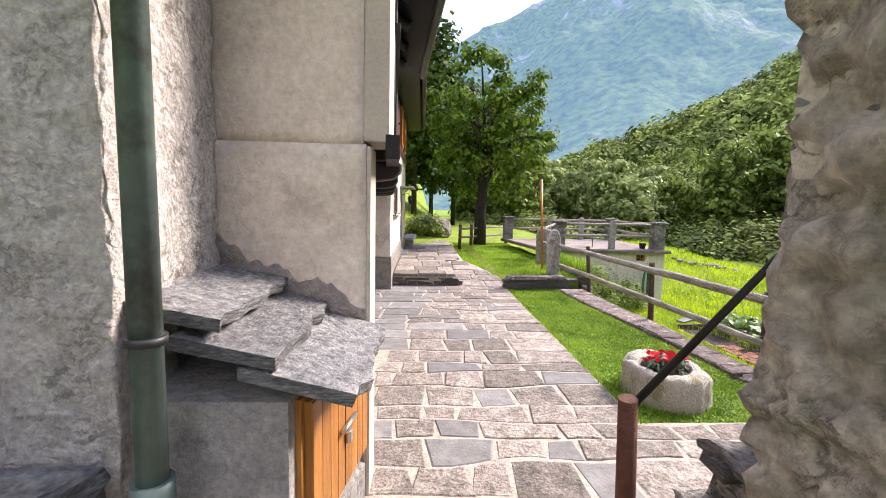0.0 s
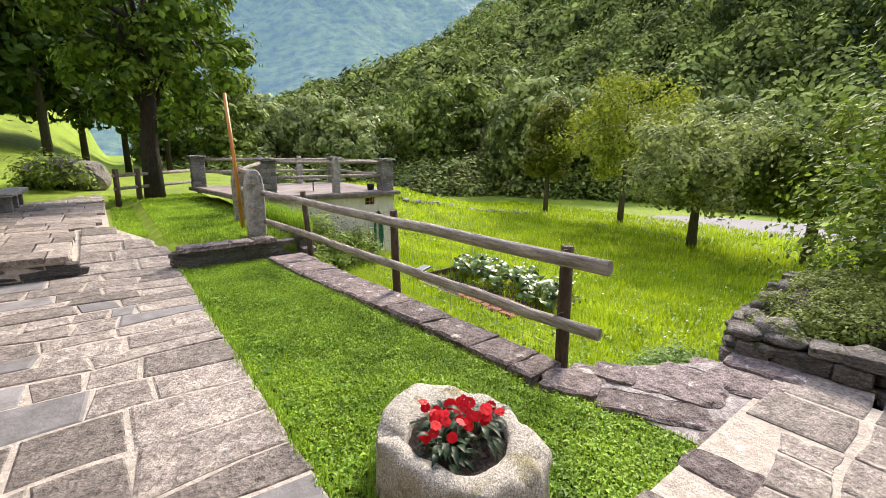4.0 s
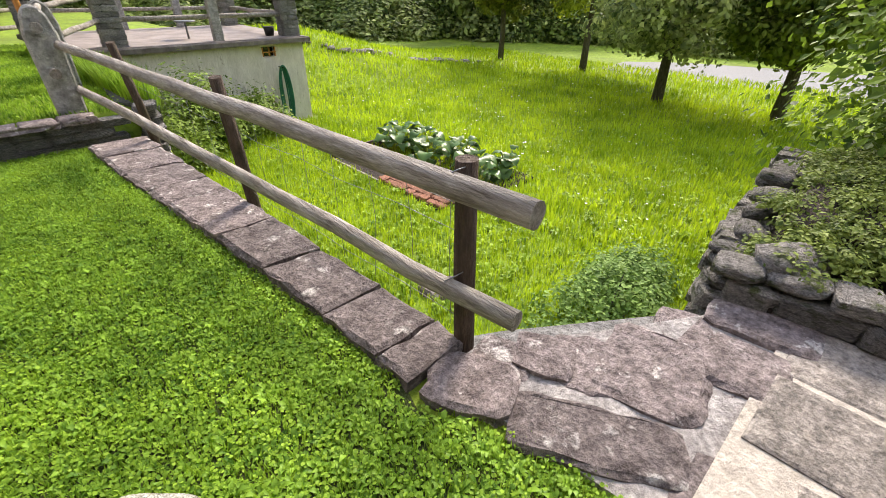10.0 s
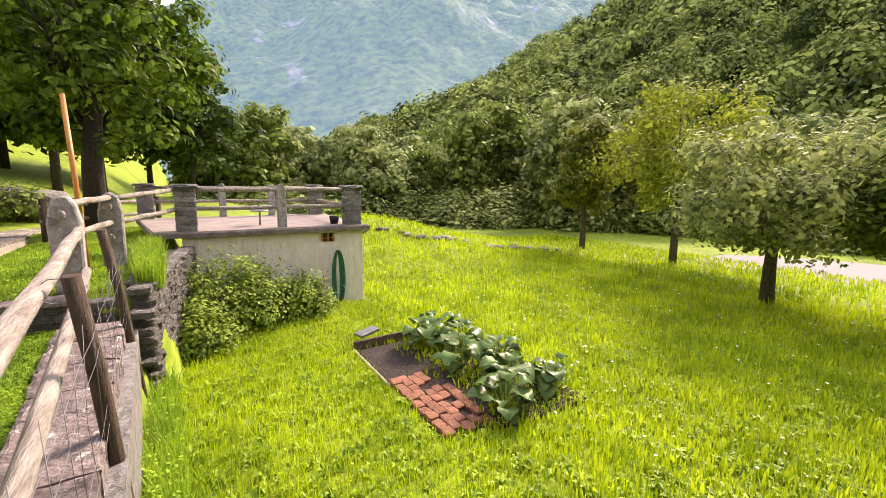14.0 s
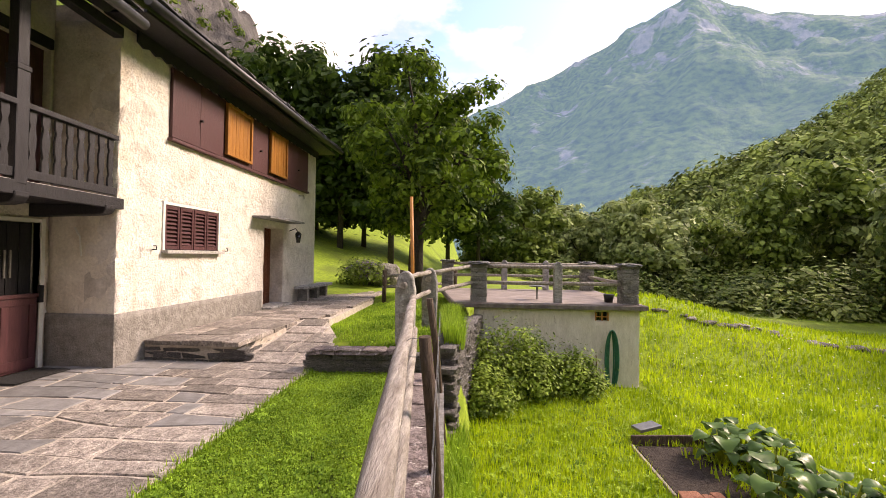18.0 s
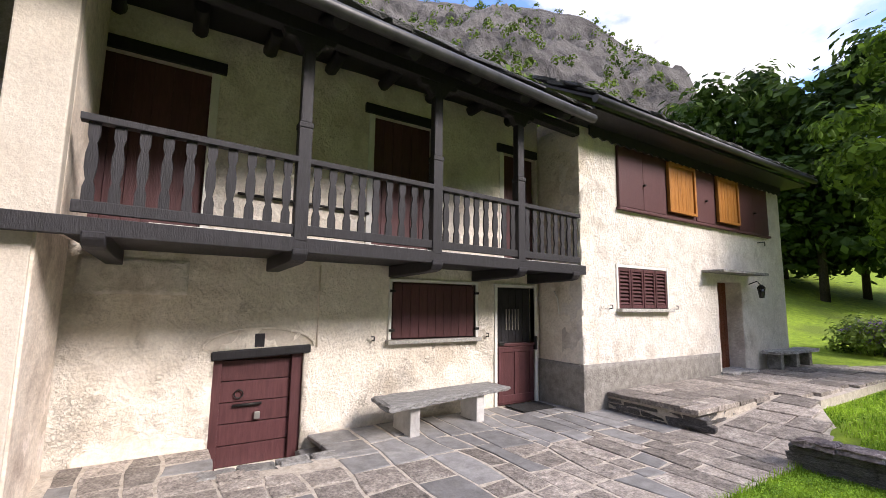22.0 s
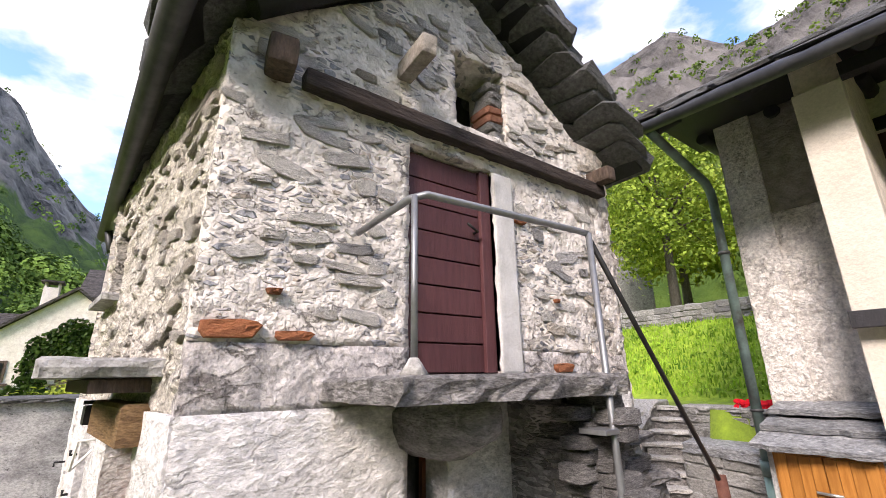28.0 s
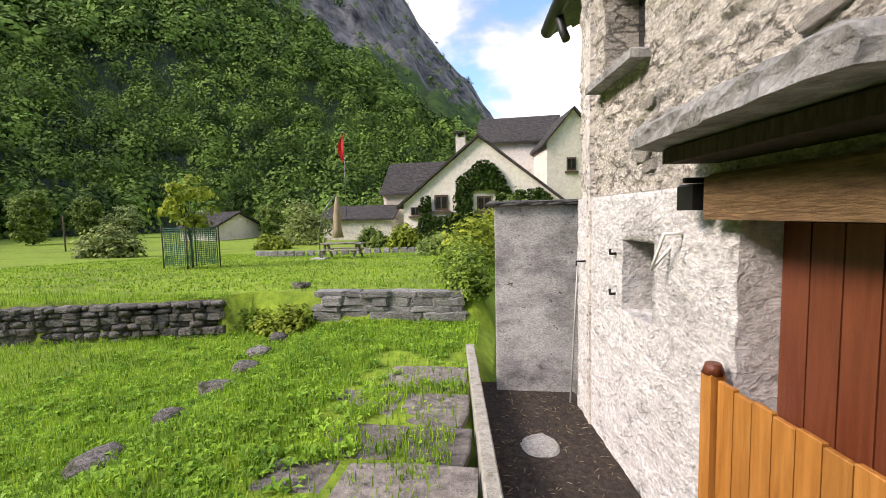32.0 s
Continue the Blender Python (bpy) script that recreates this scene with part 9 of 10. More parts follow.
v, f = leaf_quads(pts, nrl.uniform(0.012, 0.04, 500), 4, 3.0, 0.15)
tagged(soup_np("litter", v, f, mat("dry_straw", (0.16, 0.12, 0.07), (0.30, 0.24, 0.15), 8, 0.9)), "dry straw and twigs scattered on damp ground", "litter", kind="stuff")
blk = thing("concrete_tank", "weathered grey concrete tank with a slate lid beside the barn", "tank", (7.5, -13.2, -0.45))
TANK = mat("stained_concrete", (0.36, 0.35, 0.34), (0.52, 0.51, 0.49), 3.5, 0.92, 0.25, 40, (0.15, 0.145, 0.145), 1.5, 0.47, stretch_by=(1, 1, 1.6), stain_soft=0.2, stain2=(0.12, 0.115, 0.11), stain2_scale=9, stain2_at=0.60, grain=0.3)
part("body", box((7.02, -14.2, -0.6), (7.94, -12.72, 1.66), 0.012), TANK, blk)
part("lid", stone_slab([(6.95, -14.25), (8.02, -14.25), (8.02, -12.64), (6.95, -12.64)], 1.662, 1.71, 92, 0.01), SLATE, blk)
for i, (dx, w) in enumerate(((0.0, 0.010), (0.07, 0.013), (0.12, 0.009))):
    sk = part("wooden_stake", tube([(7.16 - dx, -12.45 + dx, -0.44), (7.03 - dx * 0.4, -12.66 + dx * 0.3, 1.45 - 0.1 * i)], w, 6), CONCRETE)
    tagged(sk, "thin pale stake leaning against the tank", "stake", "leaning stakes")
# dry walls and upper lawn
for (a, b, h) in (((11.15, -15.75), (8.6, -15.75), 0.42), ((17.5, -14.1), (13.1, -15.2), 0.42), ((24.0, -12.2), (17.5, -14.1), 0.42)):
    w = thing("dry_stone_wall", "low grey dry-stone wall edging the upper lawn", "dry wall", (a[0], a[1], -0.4))
    base = gz(a[0], a[1] + 0.3)
    av, bv = Vector(a), Vector(b)
    part("core", prism([(b[0], b[1] - 0.3), (a[0], a[1] - 0.3), (a[0], a[1] - 0.10), (b[0], b[1] - 0.10)], -0.8, 0.06), SOIL, w)
    course_stones(w, "stone", STONES, b, a, -0.62, lambda c: 0.16, 0.13, (0.2, 0.62), 0.3, 0.05, 0.06) if a[0] < 12 else course_stones(w, "stone", FLATMOSS, b, a, -0.70, lambda c: 0.12, 0.11, (0.12, 0.34), 0.3, 0.05, 0.08)
for i in range(22):
    x = lerp(22.0, 11.5, i / 21)
    y = -26.5 - 0.35 * (22 - x) * 0.5 + 1.5 * math.sin(i * 0.3)
    e = add_piece("edging_stone", random.choice(STONES), Matrix.Translation((x, y - 5, gz(x, y - 5) + 0.15)) @ Matrix.Diagonal((0.42, 0.2, 0.34, 1)), gar)
# picnic set, umbrella, flag
tx, ty = 15.7, -28.3
tz = gz(tx, ty)
pic = thing("picnic_table", "grey weathered wooden picnic table with benches on the lawn", "picnic table", (tx, ty, tz))
part("tabletop", box((tx - 1.1, ty - 0.4, tz + 0.70), (tx + 1.1, ty + 0.4, tz + 0.76), 0.01), LOG, pic)
for s in (-1, 1):
    part("bench_board", box((tx - 1.1, ty + s * 0.75 - 0.14, tz + 0.42), (tx + 1.1, ty + s * 0.75 + 0.14, tz + 0.47), 0.01), LOG, pic)
    part("leg", side_prism([(ty - 0.75, tz), (ty - 0.2, tz + 0.7), (ty + 0.2, tz + 0.7), (ty + 0.75, tz), (ty + 0.65, tz), (ty + 0.1, tz + 0.62), (ty - 0.1, tz + 0.62), (ty - 0.65, tz)], "x", tx + s * 0.8 - 0.04, tx + s * 0.8 + 0.04), LOG, pic)
    part("cross_bar", box((tx + s * 0.8 - 0.04, ty - 0.85, tz + 0.35), (tx + s * 0.8 + 0.04, ty + 0.85, tz + 0.42), 0.005), LOG, pic)
um = thing("cantilever_umbrella", "folded beige cantilever umbrella beside the picnic table", "umbrella", (tx + 0.9, ty + 1.3, tz))
ux, uy = tx + 0.9, ty + 0.6
part("pole", tube([(ux, uy, tz), (ux, uy, tz + 1.2), (ux - 0.25, uy, tz + 2.3), (ux - 0.9, uy, tz + 3.1)], 0.03, 8), STEEL, um)
part("canopy", tube([(ux - 0.95, uy, tz + 3.05), (ux - 0.95, uy, tz + 2.6), (ux - 0.95, uy, tz + 1.9), (ux - 0.95, uy, tz + 1.5), (ux - 0.95, uy, tz + 1.05)], [0.03, 0.13, 0.20, 0.17, 0.25], 10, 0.12), mat("beige_cloth", (0.30, 0.22, 0.145), (0.38, 0.29, 0.20), 6, 0.9, 0.2, 30), um)
part("base", box((ux - 0.35, uy - 0.35, tz), (ux + 0.35, uy + 0.35, tz + 0.08), 0.02), CONCRETE, um)
fd_ = 46.0
fx_, fy_ = 7.86 + fd_ * math.sin(radians(159.7)), -7.87 + fd_ * math.cos(radians(159.7))
flag = thing("flag_pole", "tall thin flag pole with a limp red flag", "flag", (fx_, fy_, -1.2))
part("pole", tube([(fx_, fy_, -1.2), (fx_, fy_, 10.4)], [0.05, 0.03], 8), STEEL, flag)
bm = bmesh.new()
prev = None
for i in range(9):
    z = lerp(10.2, 7.0, i / 8)
    row = [bm.verts.new((fx_ + 0.04 + (0.08 + 0.5 * math.sin(math.pi * min(1, i / 7))) * q, fy_ + 0.12 * math.sin(q * 6 + i * 0.4), z - 0.25 * q)) for q in (0, 0.33, 0.66, 1)]
    if prev:
        for q in range(3):
            bm.faces.new((prev[q], prev[q + 1], row[q + 1], row[q]))
    prev = row
part("flag_cloth", bm, mat("red_flag_cloth", (0.50, 0.012, 0.018), (0.62, 0.03, 0.03), 3, 0.8), flag, "hanging red cloth with a pale cross")
part("cross", box((fx_ + 0.15, fy_ - 0.16, 8.3), (fx_ + 0.32, fy_ - 0.14, 8.9)), WHITEFRAME, flag)
# ivy-clad gable house and village roofs
def far_house(name, label, at, width, depth, wall_h, roof_h, wall, over=0.5, turn=0.0, windows=()):
    h = thing(name, label, "house", (at[0], at[1], at[2]))
    w2 = width / 2
    bm = side_prism([(-w2, -1.0), (-w2, wall_h), (0, wall_h + roof_h), (w2, wall_h), (w2, -1.0)], "y", -depth, 0.0)
    bm.transform(Matrix.Translation(at) @ Matrix.Rotation(turn, 4, "Z"))
    part("wall", bm, wall, h)
    k = roof_h / w2
    for s in (-1, 1):
        bm = side_prism([(s * (w2 + over), wall_h - over * k + 0.05), (0, wall_h + roof_h + 0.05), (0, wall_h + roof_h + 0.27), (s * (w2 + over), wall_h - over * k + 0.27)], "y", -depth - 0.3, 0.35)
        bm.transform(Matrix.Translation(at) @ Matrix.Rotation(turn, 4, "Z"))
        part("roof", bm, FARROOF, h, "dark grey slate roof")
    for (u, z, a, b) in windows:
        wn_ = box((u - a / 2, 0.01, z), (u + a / 2, 0.08, z + b))
        wn_.transform(Matrix.Translation(at) @ Matrix.Rotation(turn, 4, "Z"))
        wo = part("window", wn_, LOGDARK, h)
        for q in (-1, 1):
            pn = box((u + q * a * 0.22 - a * 0.16, 0.081, z + b * 0.12), (u + q * a * 0.22 + a * 0.16, 0.10, z + b * 0.88))
            pn.transform(Matrix.Translation(at) @ Matrix.Rotation(turn, 4, "Z"))
            part("pane", pn, GLASSDARK, wo)
        sl = box((u - a * 0.7, 0.01, z - 0.25), (u + a * 0.7, 0.2, z - 0.08))
        sl.transform(Matrix.Translation(at) @ Matrix.Rotation(turn, 4, "Z"))
        part("sill", sl, LOGDARK, wo)
    return h
FARROOF = mat("far_slate_roof", (0.032, 0.029, 0.028), (0.10, 0.088, 0.082), 2.2, 0.85, 1.0, 4, (0.17, 0.155, 0.14), 1.2, 0.62, stretch_by=(1, 1, 4), dist=0.25, grain=0.4)
def at_dir(az, d, z):
    return (7.86 + d * math.sin(radians(az)), -7.87 + d * math.cos(radians(az)), z)
p0 = at_dir(177.1, 37.0, -0.4)
ivy_house = far_house("ivy_house", "white gabled house half covered in ivy with a slate roof", p0, 13.4, 12, 3.0, 5.4, PLASTER_WHITE, 0.6, radians(-4), ((3.3, 2.4, 1.2, 1.3), (-0.4, 2.3, 1.2, 1.2), (5.6, 2.0, 0.9, 0.7)))
ch = thing("chimney", "pale plastered chimney with a slate cap on the roof", "chimney", (p0[0] + 1.9, p0[1] - 4, 6.0))
part("stack", box((p0[0] + 1.4, p0[1] - 4.5, 4.5), (p0[0] + 2.3, p0[1] - 3.6, 8.7), 0.02), PLASTER_WHITE, ch)
part("cap", box((p0[0] + 1.2, p0[1] - 4.7, 9.05), (p0[0] + 2.5, p0[1] - 3.4, 9.2), 0.02), FARROOF, ch)
for q in (1.45, 2.2):
    part("cap_foot", box((p0[0] + q - 0.06, p0[1] - 4.4, 8.69), (p0[0] + q + 0.08, p0[1] - 3.7, 9.06)), PLASTER_WHITE, ch)
ivy = thing("ivy", "dense dark green ivy on the gable wall", "ivy", p0, kind="stuff")
nri = np.random.RandomState(12)
ipts = []
while len(ipts) < 6400:
    u, z = nri.uniform(-6.0, 6.0), nri.uniform(-0.3, 6.8)
    k = noise.noise((u * 0.5, z * 0.5, 3.3))
    core = (3.6 + 3.2 * math.exp(-((u + 0.3) / 1.8) ** 2) if u < 2.2 else 1.6) if abs(u - 4.5) > 0.8 else 3.4
    if z < core + 1.5 * k and z < 2.7 + 5.4 * (1 - abs(u) / 6.7) and not (abs(u + 0.4) < 1.0 and 1.9 < z < 4.0) and not (abs(u - 3.3) < 0.9 and 1.9 < z < 4.2):
        q = Matrix.Translation(p0) @ Matrix.Rotation(radians(-4), 4, "Z") @ Vector((u, 0.12 + nri.uniform(0, 0.3), z))
        ipts.append(tuple(q))
v, f = leaf_quads(np.array(ipts), nri.uniform(0.10, 0.2, len(ipts)), 5, 0.1, 0.8)
soup_np("ivy_leaves", v, f, LEAF_DARK, ivy, p0)
pb = at_dir(187.0, 52.0, 0.0)
far_house("village_house", "village house with a broad dark slate roof", pb, 8.0, 8.6, 9.4, 3.0, PLASTER_WHITE, 0.5, radians(86))
pc = at_dir(172.6, 50.0, 0.0)
far_house("village_house", "village house with a low slate roof behind the ivy house", pc, 7.0, 6.2, 4.2, 3.2, PLASTER_GREY, 0.5, radians(86))
pd = at_dir(189.0, 43.0, 0.0)
far_house("village_house", "narrow cream village house with a steep slate roof", pd, 5.0, 9, 8.2, 2.9, PLASTER, 0.4, radians(8), ((0.2, 5.5, 0.9, 1.2),))
pe = at_dir(147.0, 58.0, -0.9)
far_house("garden_shed", "low shed with a pale slate roof in the garden", pe, 7.5, 5, 1.6, 1.6, PLASTER_WHITE, 0.5, radians(80))
far_house("stone_barn", "small old stone barn with a slate roof above the steep meadow", (-18.0, -21.5, 5.0), 4.6, 7.0, 3.2, 1.9, STONE, 0.35, radians(-52))
pf = at_dir(161.0, 45.0, -1.2)
shedw = thing("stone_wall_house", "long low stone building behind the garden", "building", pf)
part("wall", box((pf[0] - 3.6, pf[1] - 3, -1.5), (pf[0] + 3.6, pf[1], 1.2)), RUBBLE, shedw)
part("roof", side_prism([(pf[1] + 0.4, 1.2), (pf[1] - 3.4, 2.6), (pf[1] - 3.4, 2.8), (pf[1] + 0.4, 1.4)], "x", pf[0] - 3.9, pf[0] + 3.9), FARROOF, shedw)
# garden shrubs and trees
for k, (az, d, c, lf, nm, lab) in enumerate((
        (154.5, 41, (1.9, 1.6, 4.4), LEAF_APPLE, "garden_tree", "grey-green small fruit tree in the garden"),
        (150.5, 36, (1.3, 0.9, 1.0), LEAF_YELLOW, "garden_shrub", "round yellow-green shrub in the garden"),
        (167.2, 31, (1.1, 0.9, 1.7), LEAF_YELLOW, "garden_shrub", "bright green shrub beside the ivy house"),
        (171.8, 24, (1.0, 1.6, 1.4), LEAF_GREEN, "garden_shrub", "leafy green garden shrub by the tank"),
        (176.0, 15.5, (0.7, 2.2, 1.6), LEAF_YELLOW, "garden_shrub", "tall leafy plants beside the concrete tank"),
        (174.8, 11.2, (0.55, 1.6, 1.0), RASP, "garden_shrub", "leafy plants growing over the wall end"),
        (178.5, 21, (1.2, 1.8, 2.6), LEAF_YELLOW, "garden_shrub", "tall yellow-green shrub behind the tank"),
        (182.0, 26, (1.4, 1.5, 3.4), LEAF_GREEN, "garden_shrub", "green climbing shrub beside the village house"),
        (134.5, 34, (1.8, 1.2, 1.9), LEAF_APPLE, "garden_shrub", "grey-green thicket at the meadow's edge"),
        (163.0, 34, (1.0, 0.8, 1.6), LEAF_GREEN, "garden_shrub", "green shrub behind the picnic table"),
        (151.8, 8.6, (0.55, 0.45, 0.5), LEAF_YELLOW, "fern_clump", "yellow-green ferns growing in the wall gap"),
        (147.0, 9.3, (0.6, 0.45, 0.4), RASP, "fern_clump", "low weeds growing over the dry wall"),
        (175.5, 8.3, (0.35, 0.6, 0.75), RASP, "garden_shrub", "leafy plants beside the wall end"))):
    x, y, z = at_dir(az, d, 0)
    bush(nm, lab, (x, y, gz(x, y) - 0.05), c, lf, (0.09 if d > 12 else 0.035) + 0.0015 * d, 80, 34, 110 + k, "tree" if c[2] > 4 else "shrub")
nx, ny = 19.4, -22.6
nz = gz(nx, ny)
tree("sapling", "young yellow-green sapling inside a green mesh guard", "sapling", (nx, ny, nz), 3.3, (0.8, 0.8, 1.0), 0.035, LEAF_YELLOW, BARKGREY, 0.10, 26, 26, 131, 0.72, spread=0.3)
grd = thing("mesh_guard", "green plastic mesh guard on stakes round the sapling", "tree guard", (nx, ny, nz))
NET = mat("green_net", (0.01, 0.09, 0.06), (0.02, 0.12, 0.08), 4, 0.6)
for i in range(4):
    t0, t1 = i * math.pi / 2 + 0.4, (i + 1) * math.pi / 2 + 0.4
    a, b = Vector((nx + 1.0 * math.cos(t0), ny + 0.8 * math.sin(t0))), Vector((nx + 1.0 * math.cos(t1), ny + 0.8 * math.sin(t1)))
    part("stake", tube([(a.x, a.y, nz - 0.1), (a.x, a.y, nz + 1.6)], 0.025, 6), LOGDARK, grd)
    bm = bmesh.new()
    for q in range(19):
        z = nz + 0.15 + q * 0.075
        tube([(a.x, a.y, z), (b.x, b.y, z)], 0.011, 4, bm=bm, cap=False)
    for q in range(13):
        p = a.lerp(b, q / 12)
        tube([(p.x, p.y, nz + 0.15), (p.x, p.y, nz + 1.5)], 0.009, 4, bm=bm, cap=False)
    part("mesh_side", bm, NET, grd, "green plastic mesh")
tp_ = thing("wire_post", "slim grey utility post at the meadow edge", "post", (*at_dir(131.0, 48, -1.5)[:2], -1.5))
px_, py_, _z = at_dir(131.0, 48, 0)
part("post", tube([(px_, py_, -1.8), (px_, py_, 2.2)], 0.06, 8), LOGDARK, tp_)
# far fence and woodpile beyond the lawn
ff = thing("log_fence", "weathered log fence across the far end of the lawn", "fence", (4.4, 8.6, 0.3))
fpts = [(3.25, 7.85), (3.75, 8.2), (5.45, 9.35)]
for x, y in fpts:
    part("post", tube([(x, y, 0.1), (x + 0.02, y, 1.15)], 0.07, 9, 0.05), LOGDARK, ff)
for z in (0.95, 0.6):
    part("rail", tube([(3.2, 7.8, z + 0.02), (4.4, 8.65, z + 0.06), (5.5, 9.4, z + 0.1)], 0.045, 9, 0.05), LOGY, ff)
bo = part("boulder", bmesh.new(), MOSSY)
bm2 = bmesh.new()
bmesh.ops.create_icosphere(bm2, subdivisions=3, radius=0.7)
for v_ in bm2.verts:
    v_.co *= 1 + 0.18 * noise.noise(v_.co * 2.2)
    v_.co = Vector((v_.co.x * 1.2 + 2.45, v_.co.y + 12.0, v_.co.z * 0.85 + gz(2.45, 12.0) + 0.35))
bm2.to_mesh(bo.data)
bm2.free()
tagged(bo, "large mossy grey boulder beside the hydrangea", "boulder")
bank = thing("field_stones", "line of flat mossy stones along the meadow bank", "stones", (14, 8, -0.5))
for k in range(26):
    x = lerp(11.4, 20.5, k / 25) + rg.uniform(-0.3, 0.3)
    y = 8.9 + 0.25 * math.sin(k * 0.7)
    sc = rg.uniform(0.16, 0.42)
    add_piece("stone", random.choice(MOSSYS), Matrix.Translation((x, y, gz(x, y) + 0.03)) @ Matrix.Rotation(rg.uniform(0, 3), 4, "Z") @ Matrix.Diagonal((sc * 1.7, sc, sc * 0.55, 1)), bank)

# ---- grass, last ----
def blades(name, label, inside, count, bounds, hgt, wid, material, seed, clover=0.0, lift=0.0):
    """Grass blades and small round leaves over a stretch of ground, joined."""
    r = random.Random(seed)
    vs, fs = [], []
    x0, x1, y0, y1 = bounds
    done = 0
    tries = 0
    while done < count and tries < count * 6:
        tries += 1
        x, y = r.uniform(x0, x1), r.uniform(y0, y1)
        if not inside(x, y, r):
            continue
        done += 1
        z = ground_z(x, y) + lift
        k = len(vs)
        t = r.uniform(0, 6.283)
        if r.random() < clover:
            h = r.uniform(0.3, 1.0) * hgt
            s = r.uniform(0.6, 1.3) * wid * 1.8
            tx_, ty_ = r.uniform(-0.5, 0.5), r.uniform(-0.5, 0.5)
            for q in range(5):
                a = t + q * 1.2566
                dx, dy = s * math.cos(a) * (1.35 if q == 0 else 1), s * math.sin(a) * (1.35 if q == 0 else 1)
                vs.append((x + dx, y + dy, z + h + dx * tx_ + dy * ty_))
            fs.append((k, k + 1, k + 2, k + 3, k + 4))
        else:
            h = r.uniform(0.5, 1.25) * hgt
            w = wid * r.uniform(0.6, 1.2)
            l1 = r.uniform(0.05, 0.5) * h
            dx, dy = math.cos(t), math.sin(t)
            vs += [(x - dy * w, y + dx * w, z), (x + dy * w, y - dx * w, z), (x + dx * l1 * 0.4 + dy * w * 0.7, y + dy * l1 * 0.4 - dx * w * 0.7, z + h * 0.6), (x + dx * l1 * 0.4 - dy * w * 0.7, y + dy * l1 * 0.4 + dx * w * 0.7, z + h * 0.6), (x + dx * l1, y + dy * l1, z + h)]
            fs += [(k, k + 1, k + 2, k + 3), (k + 3, k + 2, k + 4)]
    ob = soup(name, vs, fs, material)
    return tagged(ob, label, "grass", kind="stuff")
def strip_in(x, y, r):
    q = Vector((x, y, 0)) - PC
    if q.length < rim_r(math.atan2(q.y, q.x)) * 0.98 or not -6.06 < y < 0.25 or x < 3.74:
        return False
    return x < (kerb_in(y) + r.uniform(-0.03, 0.05) if y > -4.9 else lerp(5.36, 5.71, smooth(-4.85, -5.7, y)) + r.uniform(-0.06, 0.04))
# Soil sheet whose dark colour also stands in for shade between the blades.
bedv, bedf = [], []
for j in range(26):
    for i in range(9):
        x, y = lerp(3.76, 5.55, i / 8), lerp(-6.06, 0.2, j / 25)
        x = min(x, kerb_in(y) + 0.05) if y > -4.85 else min(x, lerp(5.36, 5.71, smooth(-4.85, -5.7, y)))
        bedv.append((x, y, ground_z(x, y) + 0.005))
bedf = [(j * 9 + i, j * 9 + i + 1, (j + 1) * 9 + i + 1, (j + 1) * 9 + i) for j in range(25) for i in range(8)]
tagged(soup("lawn_soil", bedv, bedf, mat("lawn_thatch_shade", (0.030, 0.042, 0.010), (0.085, 0.105, 0.024), 14, 0.95, 0.8, 50, world_space=True), smooth=True), "thatch and soil under the short lawn, darkened for shade between blades", "soil", kind="structure")
def rosettes(name, label, inside, count, bounds, size, material, seed):
    """Broad-leaved weeds: flat rosettes of pointed leaves, joined."""
    r = random.Random(seed)
    vs, fs = [], []
    done, tries = 0, 0
    while done < count and tries < count * 8:
        tries += 1
        x, y = r.uniform(bounds[0], bounds[1]), r.uniform(bounds[2], bounds[3])
        if not inside(x, y, r):
            continue
        done += 1
        z = ground_z(x, y) + 0.01
        turn, big = r.uniform(0, 6.283), size * r.uniform(0.5, 1.4)
        for q in range(r.randint(4, 8)):
            a = turn + q * 2.4
            dx, dy, up = math.cos(a), math.sin(a), r.uniform(0.15, 0.9)
            ln, wd = big * r.uniform(0.7, 1.2), big * r.uniform(0.16, 0.27)
            k = len(vs)
            for f_, w_, h_ in ((0.1, 0.25, 0.1), (0.55, 1.0, 0.75)):
                vs += [(x + dx * ln * f_ - dy * wd * w_, y + dy * ln * f_ + dx * wd * w_, z + ln * up * h_ + 0.3 * wd * w_), (x + dx * ln * f_, y + dy * ln * f_, z + ln * up * h_), (x + dx * ln * f_ + dy * wd * w_, y + dy * ln * f_ - dx * wd * w_, z + ln * up * h_ + 0.3 * wd * w_)]
            vs.append((x + dx * ln, y + dy * ln, z + ln * up * 0.62))
            fs += [(k, k + 1, k + 4, k + 3), (k + 1, k + 2, k + 5, k + 4), (k + 3, k + 4, k + 6), (k + 4, k + 5, k + 6)]
    return tagged(soup(name, vs, fs, material, smooth=True), label, "weeds", kind="stuff")
WEED = leaf_mat("lawn_weed_leaf", (0.08, 0.19, 0.016), (0.36, 0.58, 0.06), 3.0, 0.3, 0.45)
rosettes("lawn_weeds", "broad-leaved clover and plantain among the lawn", strip_in, 5200, (3.7, 5.75, -6.1, 0.3), 0.040, WEED, 21)
rosettes("edge_weeds", "larger plantain and dandelion leaves along the lawn edge", lambda x, y, r: strip_in(x, y, r) and (x < 3.95 or (Vector((x, y, 0)) - PC).length < 0.62), 260, (3.7, 5.2, -6.1, 0.0), 0.055, WEED, 22)
blades("lawn_strip", "short clover-filled lawn strip beside the paving", strip_in, 95000, (3.7, 5.75, -6.1, 0.3), 0.050, 0.0040, GRASS, 1, 0.35)
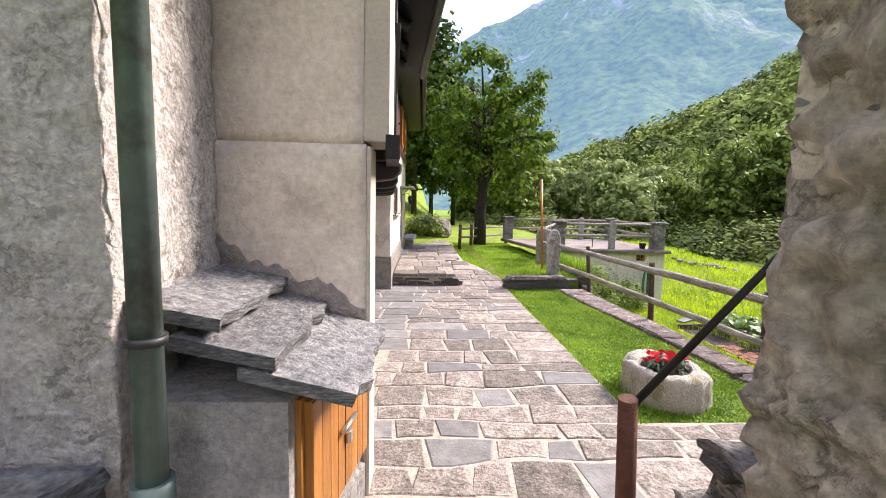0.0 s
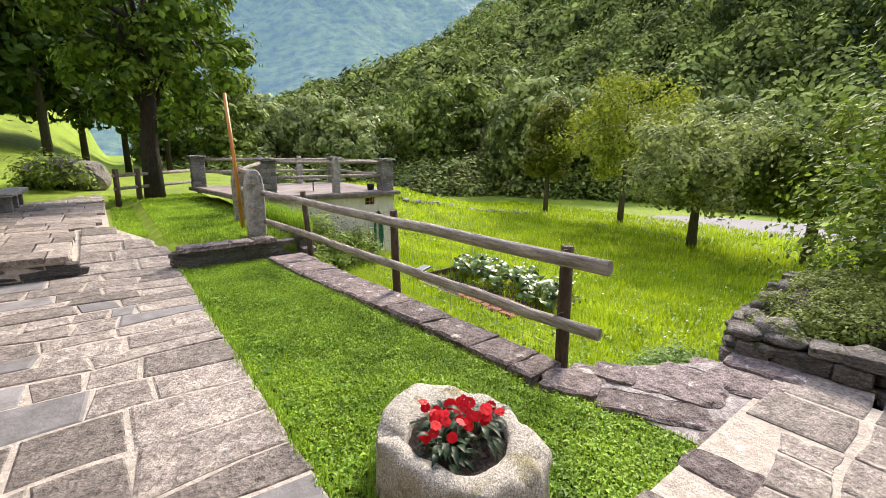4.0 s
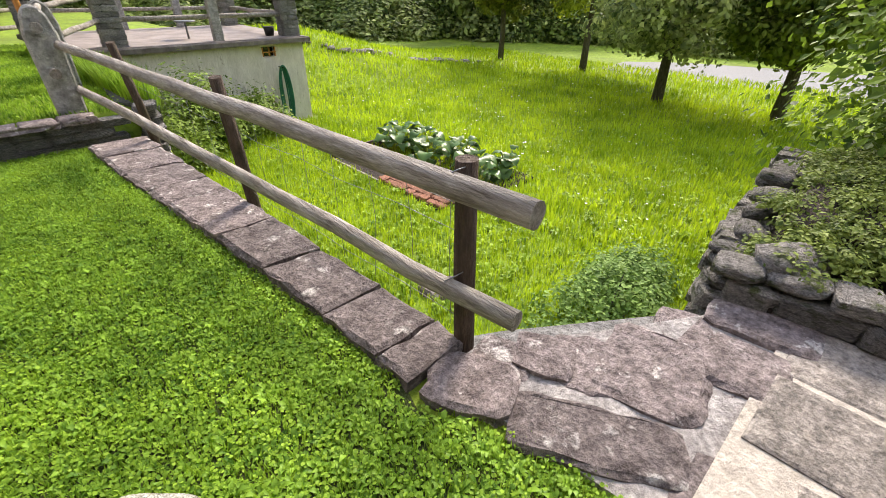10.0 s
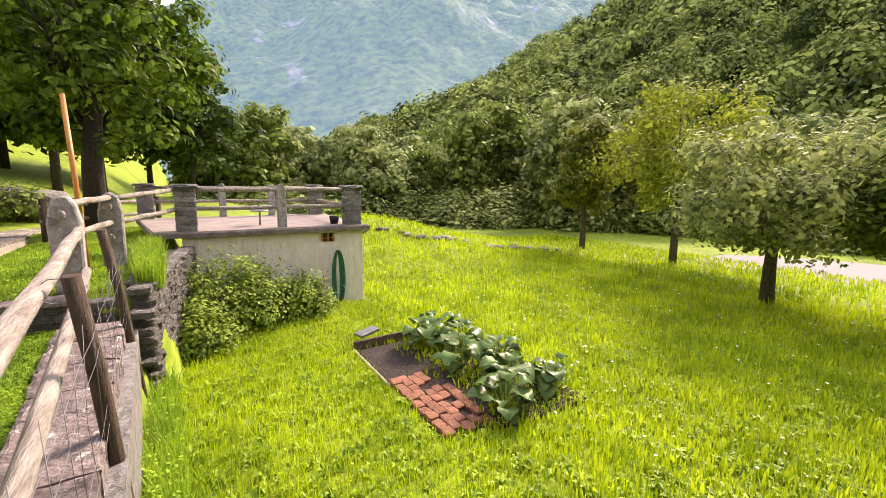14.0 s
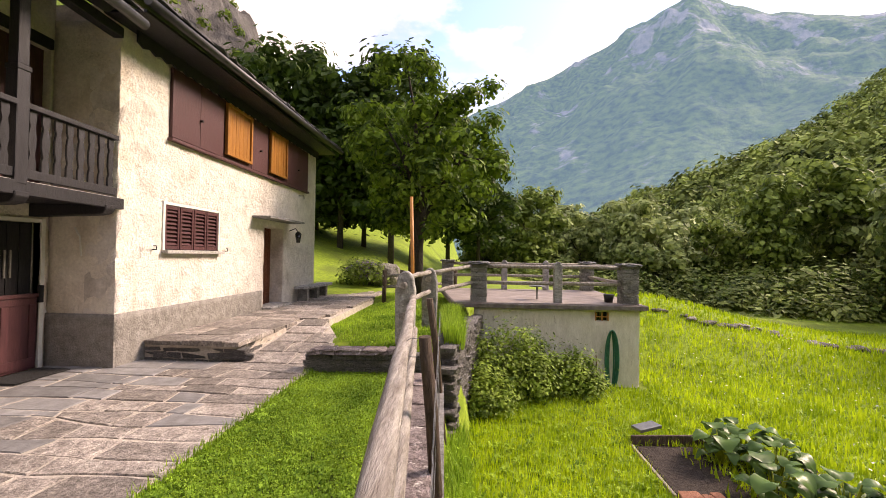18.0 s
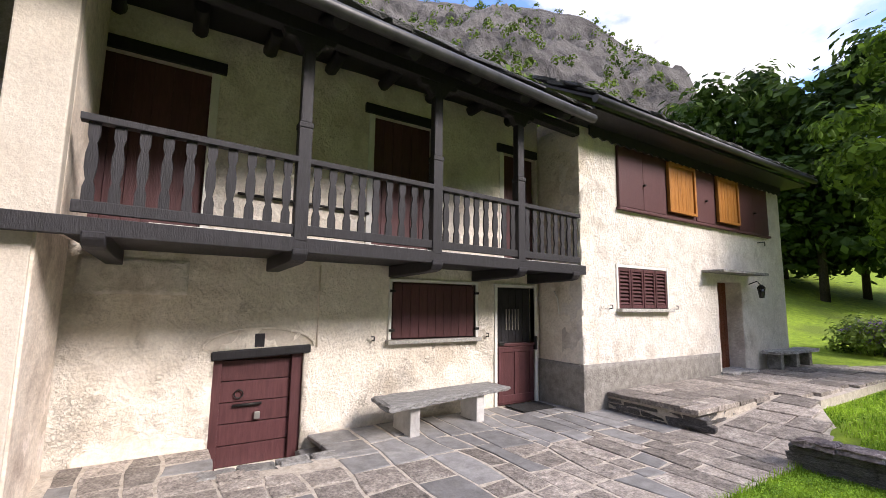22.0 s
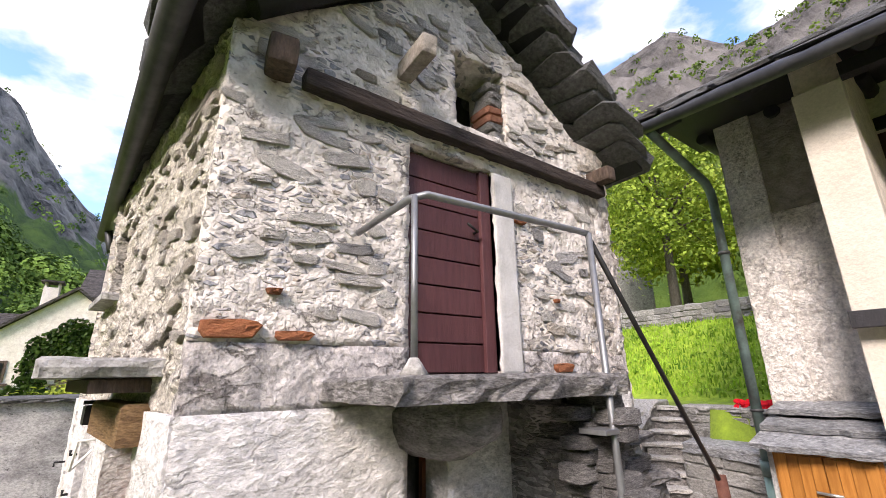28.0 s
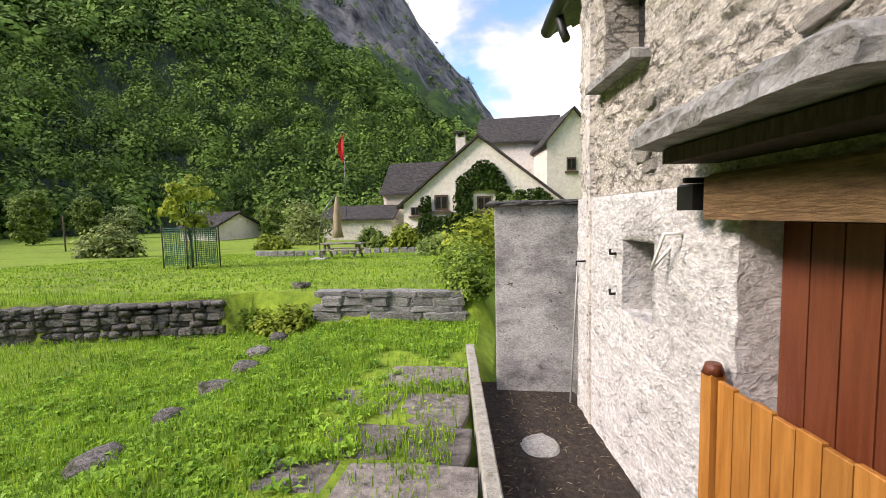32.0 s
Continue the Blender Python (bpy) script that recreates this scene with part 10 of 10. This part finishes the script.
blades("lawn_fringe", "longer grass along the edges of paving and planter", lambda x, y, r: abs(x - 3.76) < 0.05 or 0.99 < (Vector((x, y, 0)) - PC).length / rim_r(math.atan2(y - PC.y, x - PC.x)) < 1.2, 2600, (3.7, 5.0, -6.1, 0.3), 0.11, 0.005, GRASS, 2)
blades("upper_lawn", "mown upper lawn beyond the low wall", lambda x, y, r: (x > lerp(3.8, 3.0, smooth(1.2, 2.6, y)) + 0.05) and y > 0.5 and not (x < 4.0 and y < 1.4), 26000, (2.95, 5.5, 0.5, 9.5), 0.06, 0.008, GRASS, 3, 0.2, 0.0)
def orch_in(x, y, r):
    d = math.hypot(x - 6.2, y + 5.6)
    return x > kerb_x(y) + 0.1 and y > -5.0 - 0.3 * (x > 6.5) and r.random() < min(1.0, (6.5 / max(d, 1)) ** 1.6) and not (8.4 < x < 9.3 and -1.95 < y < 0.9) and not (5.9 < x < 9.9 and 3.9 < y < 8.3)
blades("meadow_grass", "lush yellow-green meadow grass in the orchard", orch_in, 110000, (5.9, 20.0, -5.4, 9.5), 0.13, 0.006, GRASS_LONG, 4, 0.03)
blades("bank_grass", "tall weeds and grass along the foot of the kerb wall", lambda x, y, r: kerb_x(y) + 0.10 < x < kerb_x(y) + 0.42, 9000, (5.4, 6.4, -4.8, 3.6), 0.38, 0.008, GRASS, 14, 0.25)
blades("meadow_far_grass", "longer meadow grass farther out in the orchard", lambda x, y, r: not (5.0 < x < 9.9 and 3.9 < y < 8.3), 26000, (9.0, 26.0, -5.0, 14.0), 0.18, 0.02, GRASS_LONG, 5, 0.0)
def south_in(x, y, r):
    d = math.hypot(x - 7.9, y + 7.9)
    on_path = 8.2 < x < 10.0 and y > -13.6
    return x > 8.25 and y < -7.0 and r.random() < min(1.0, (5.0 / max(d, 1)) ** 1.4) and (not on_path or noise.noise((x * 1.6, y * 1.6, 6.0)) > 0.16 or x > 9.5 or r.random() < 0.15)
blades("garden_grass", "tufted grass and weeds round the garden path", south_in, 80000, (8.2, 19.0, -15.6, -6.5), 0.10, 0.006, GRASS, 6, 0.15)
blades("garden_far_grass", "mown garden lawn above the dry wall", lambda x, y, r: y < -15.9, 30000, (8.0, 28.0, -34.0, -15.0), 0.055, 0.018, GRASS, 7, 0.0)
blades("hill_grass", "bright steep meadow behind the houses", lambda x, y, r: x < -3.1 and not (-6.9 < x < -6.2), 30000, (-16.0, -3.0, -17.0, -8.2), 0.12, 0.02, GRASS, 8, 0.1)
rosettes("meadow_weeds", "broad-leaved weeds among the meadow grass", lambda x, y, r: orch_in(x, y, r), 3800, (5.9, 15.0, -5.2, 6.0), 0.085, leaf_mat("meadow_weed_leaf", (0.10, 0.20, 0.012), (0.36, 0.52, 0.04), 2.0, 0.3, 0.5), 23)
rosettes("garden_weeds", "leafy weeds round the garden path", lambda x, y, r: south_in(x, y, r) and (x > 9.0 or y < -12.2), 3600, (8.3, 14.0, -15.5, -7.5), 0.075, WEED, 24)
nrw = np.random.RandomState(31)
wpts = np.array([(x, y, gz(x, y) + 0.15 + 0.05 * nrw.rand()) for x, y in zip(nrw.uniform(9.5, 24, 600), nrw.uniform(-4.5, 9.0, 600)) if not (5.0 < x < 10.0 and 3.7 < y < 8.4)])
v, f = leaf_quads(wpts, nrw.uniform(0.012, 0.028, len(wpts)), 32, 2.0, 0.9)
tagged(soup_np("meadow_flowers", v, f, mat("white_petal", (0.70, 0.70, 0.62), (0.80, 0.80, 0.74), 8, 0.8)), "scattered small white flower heads in the meadow", "flowers", kind="stuff")
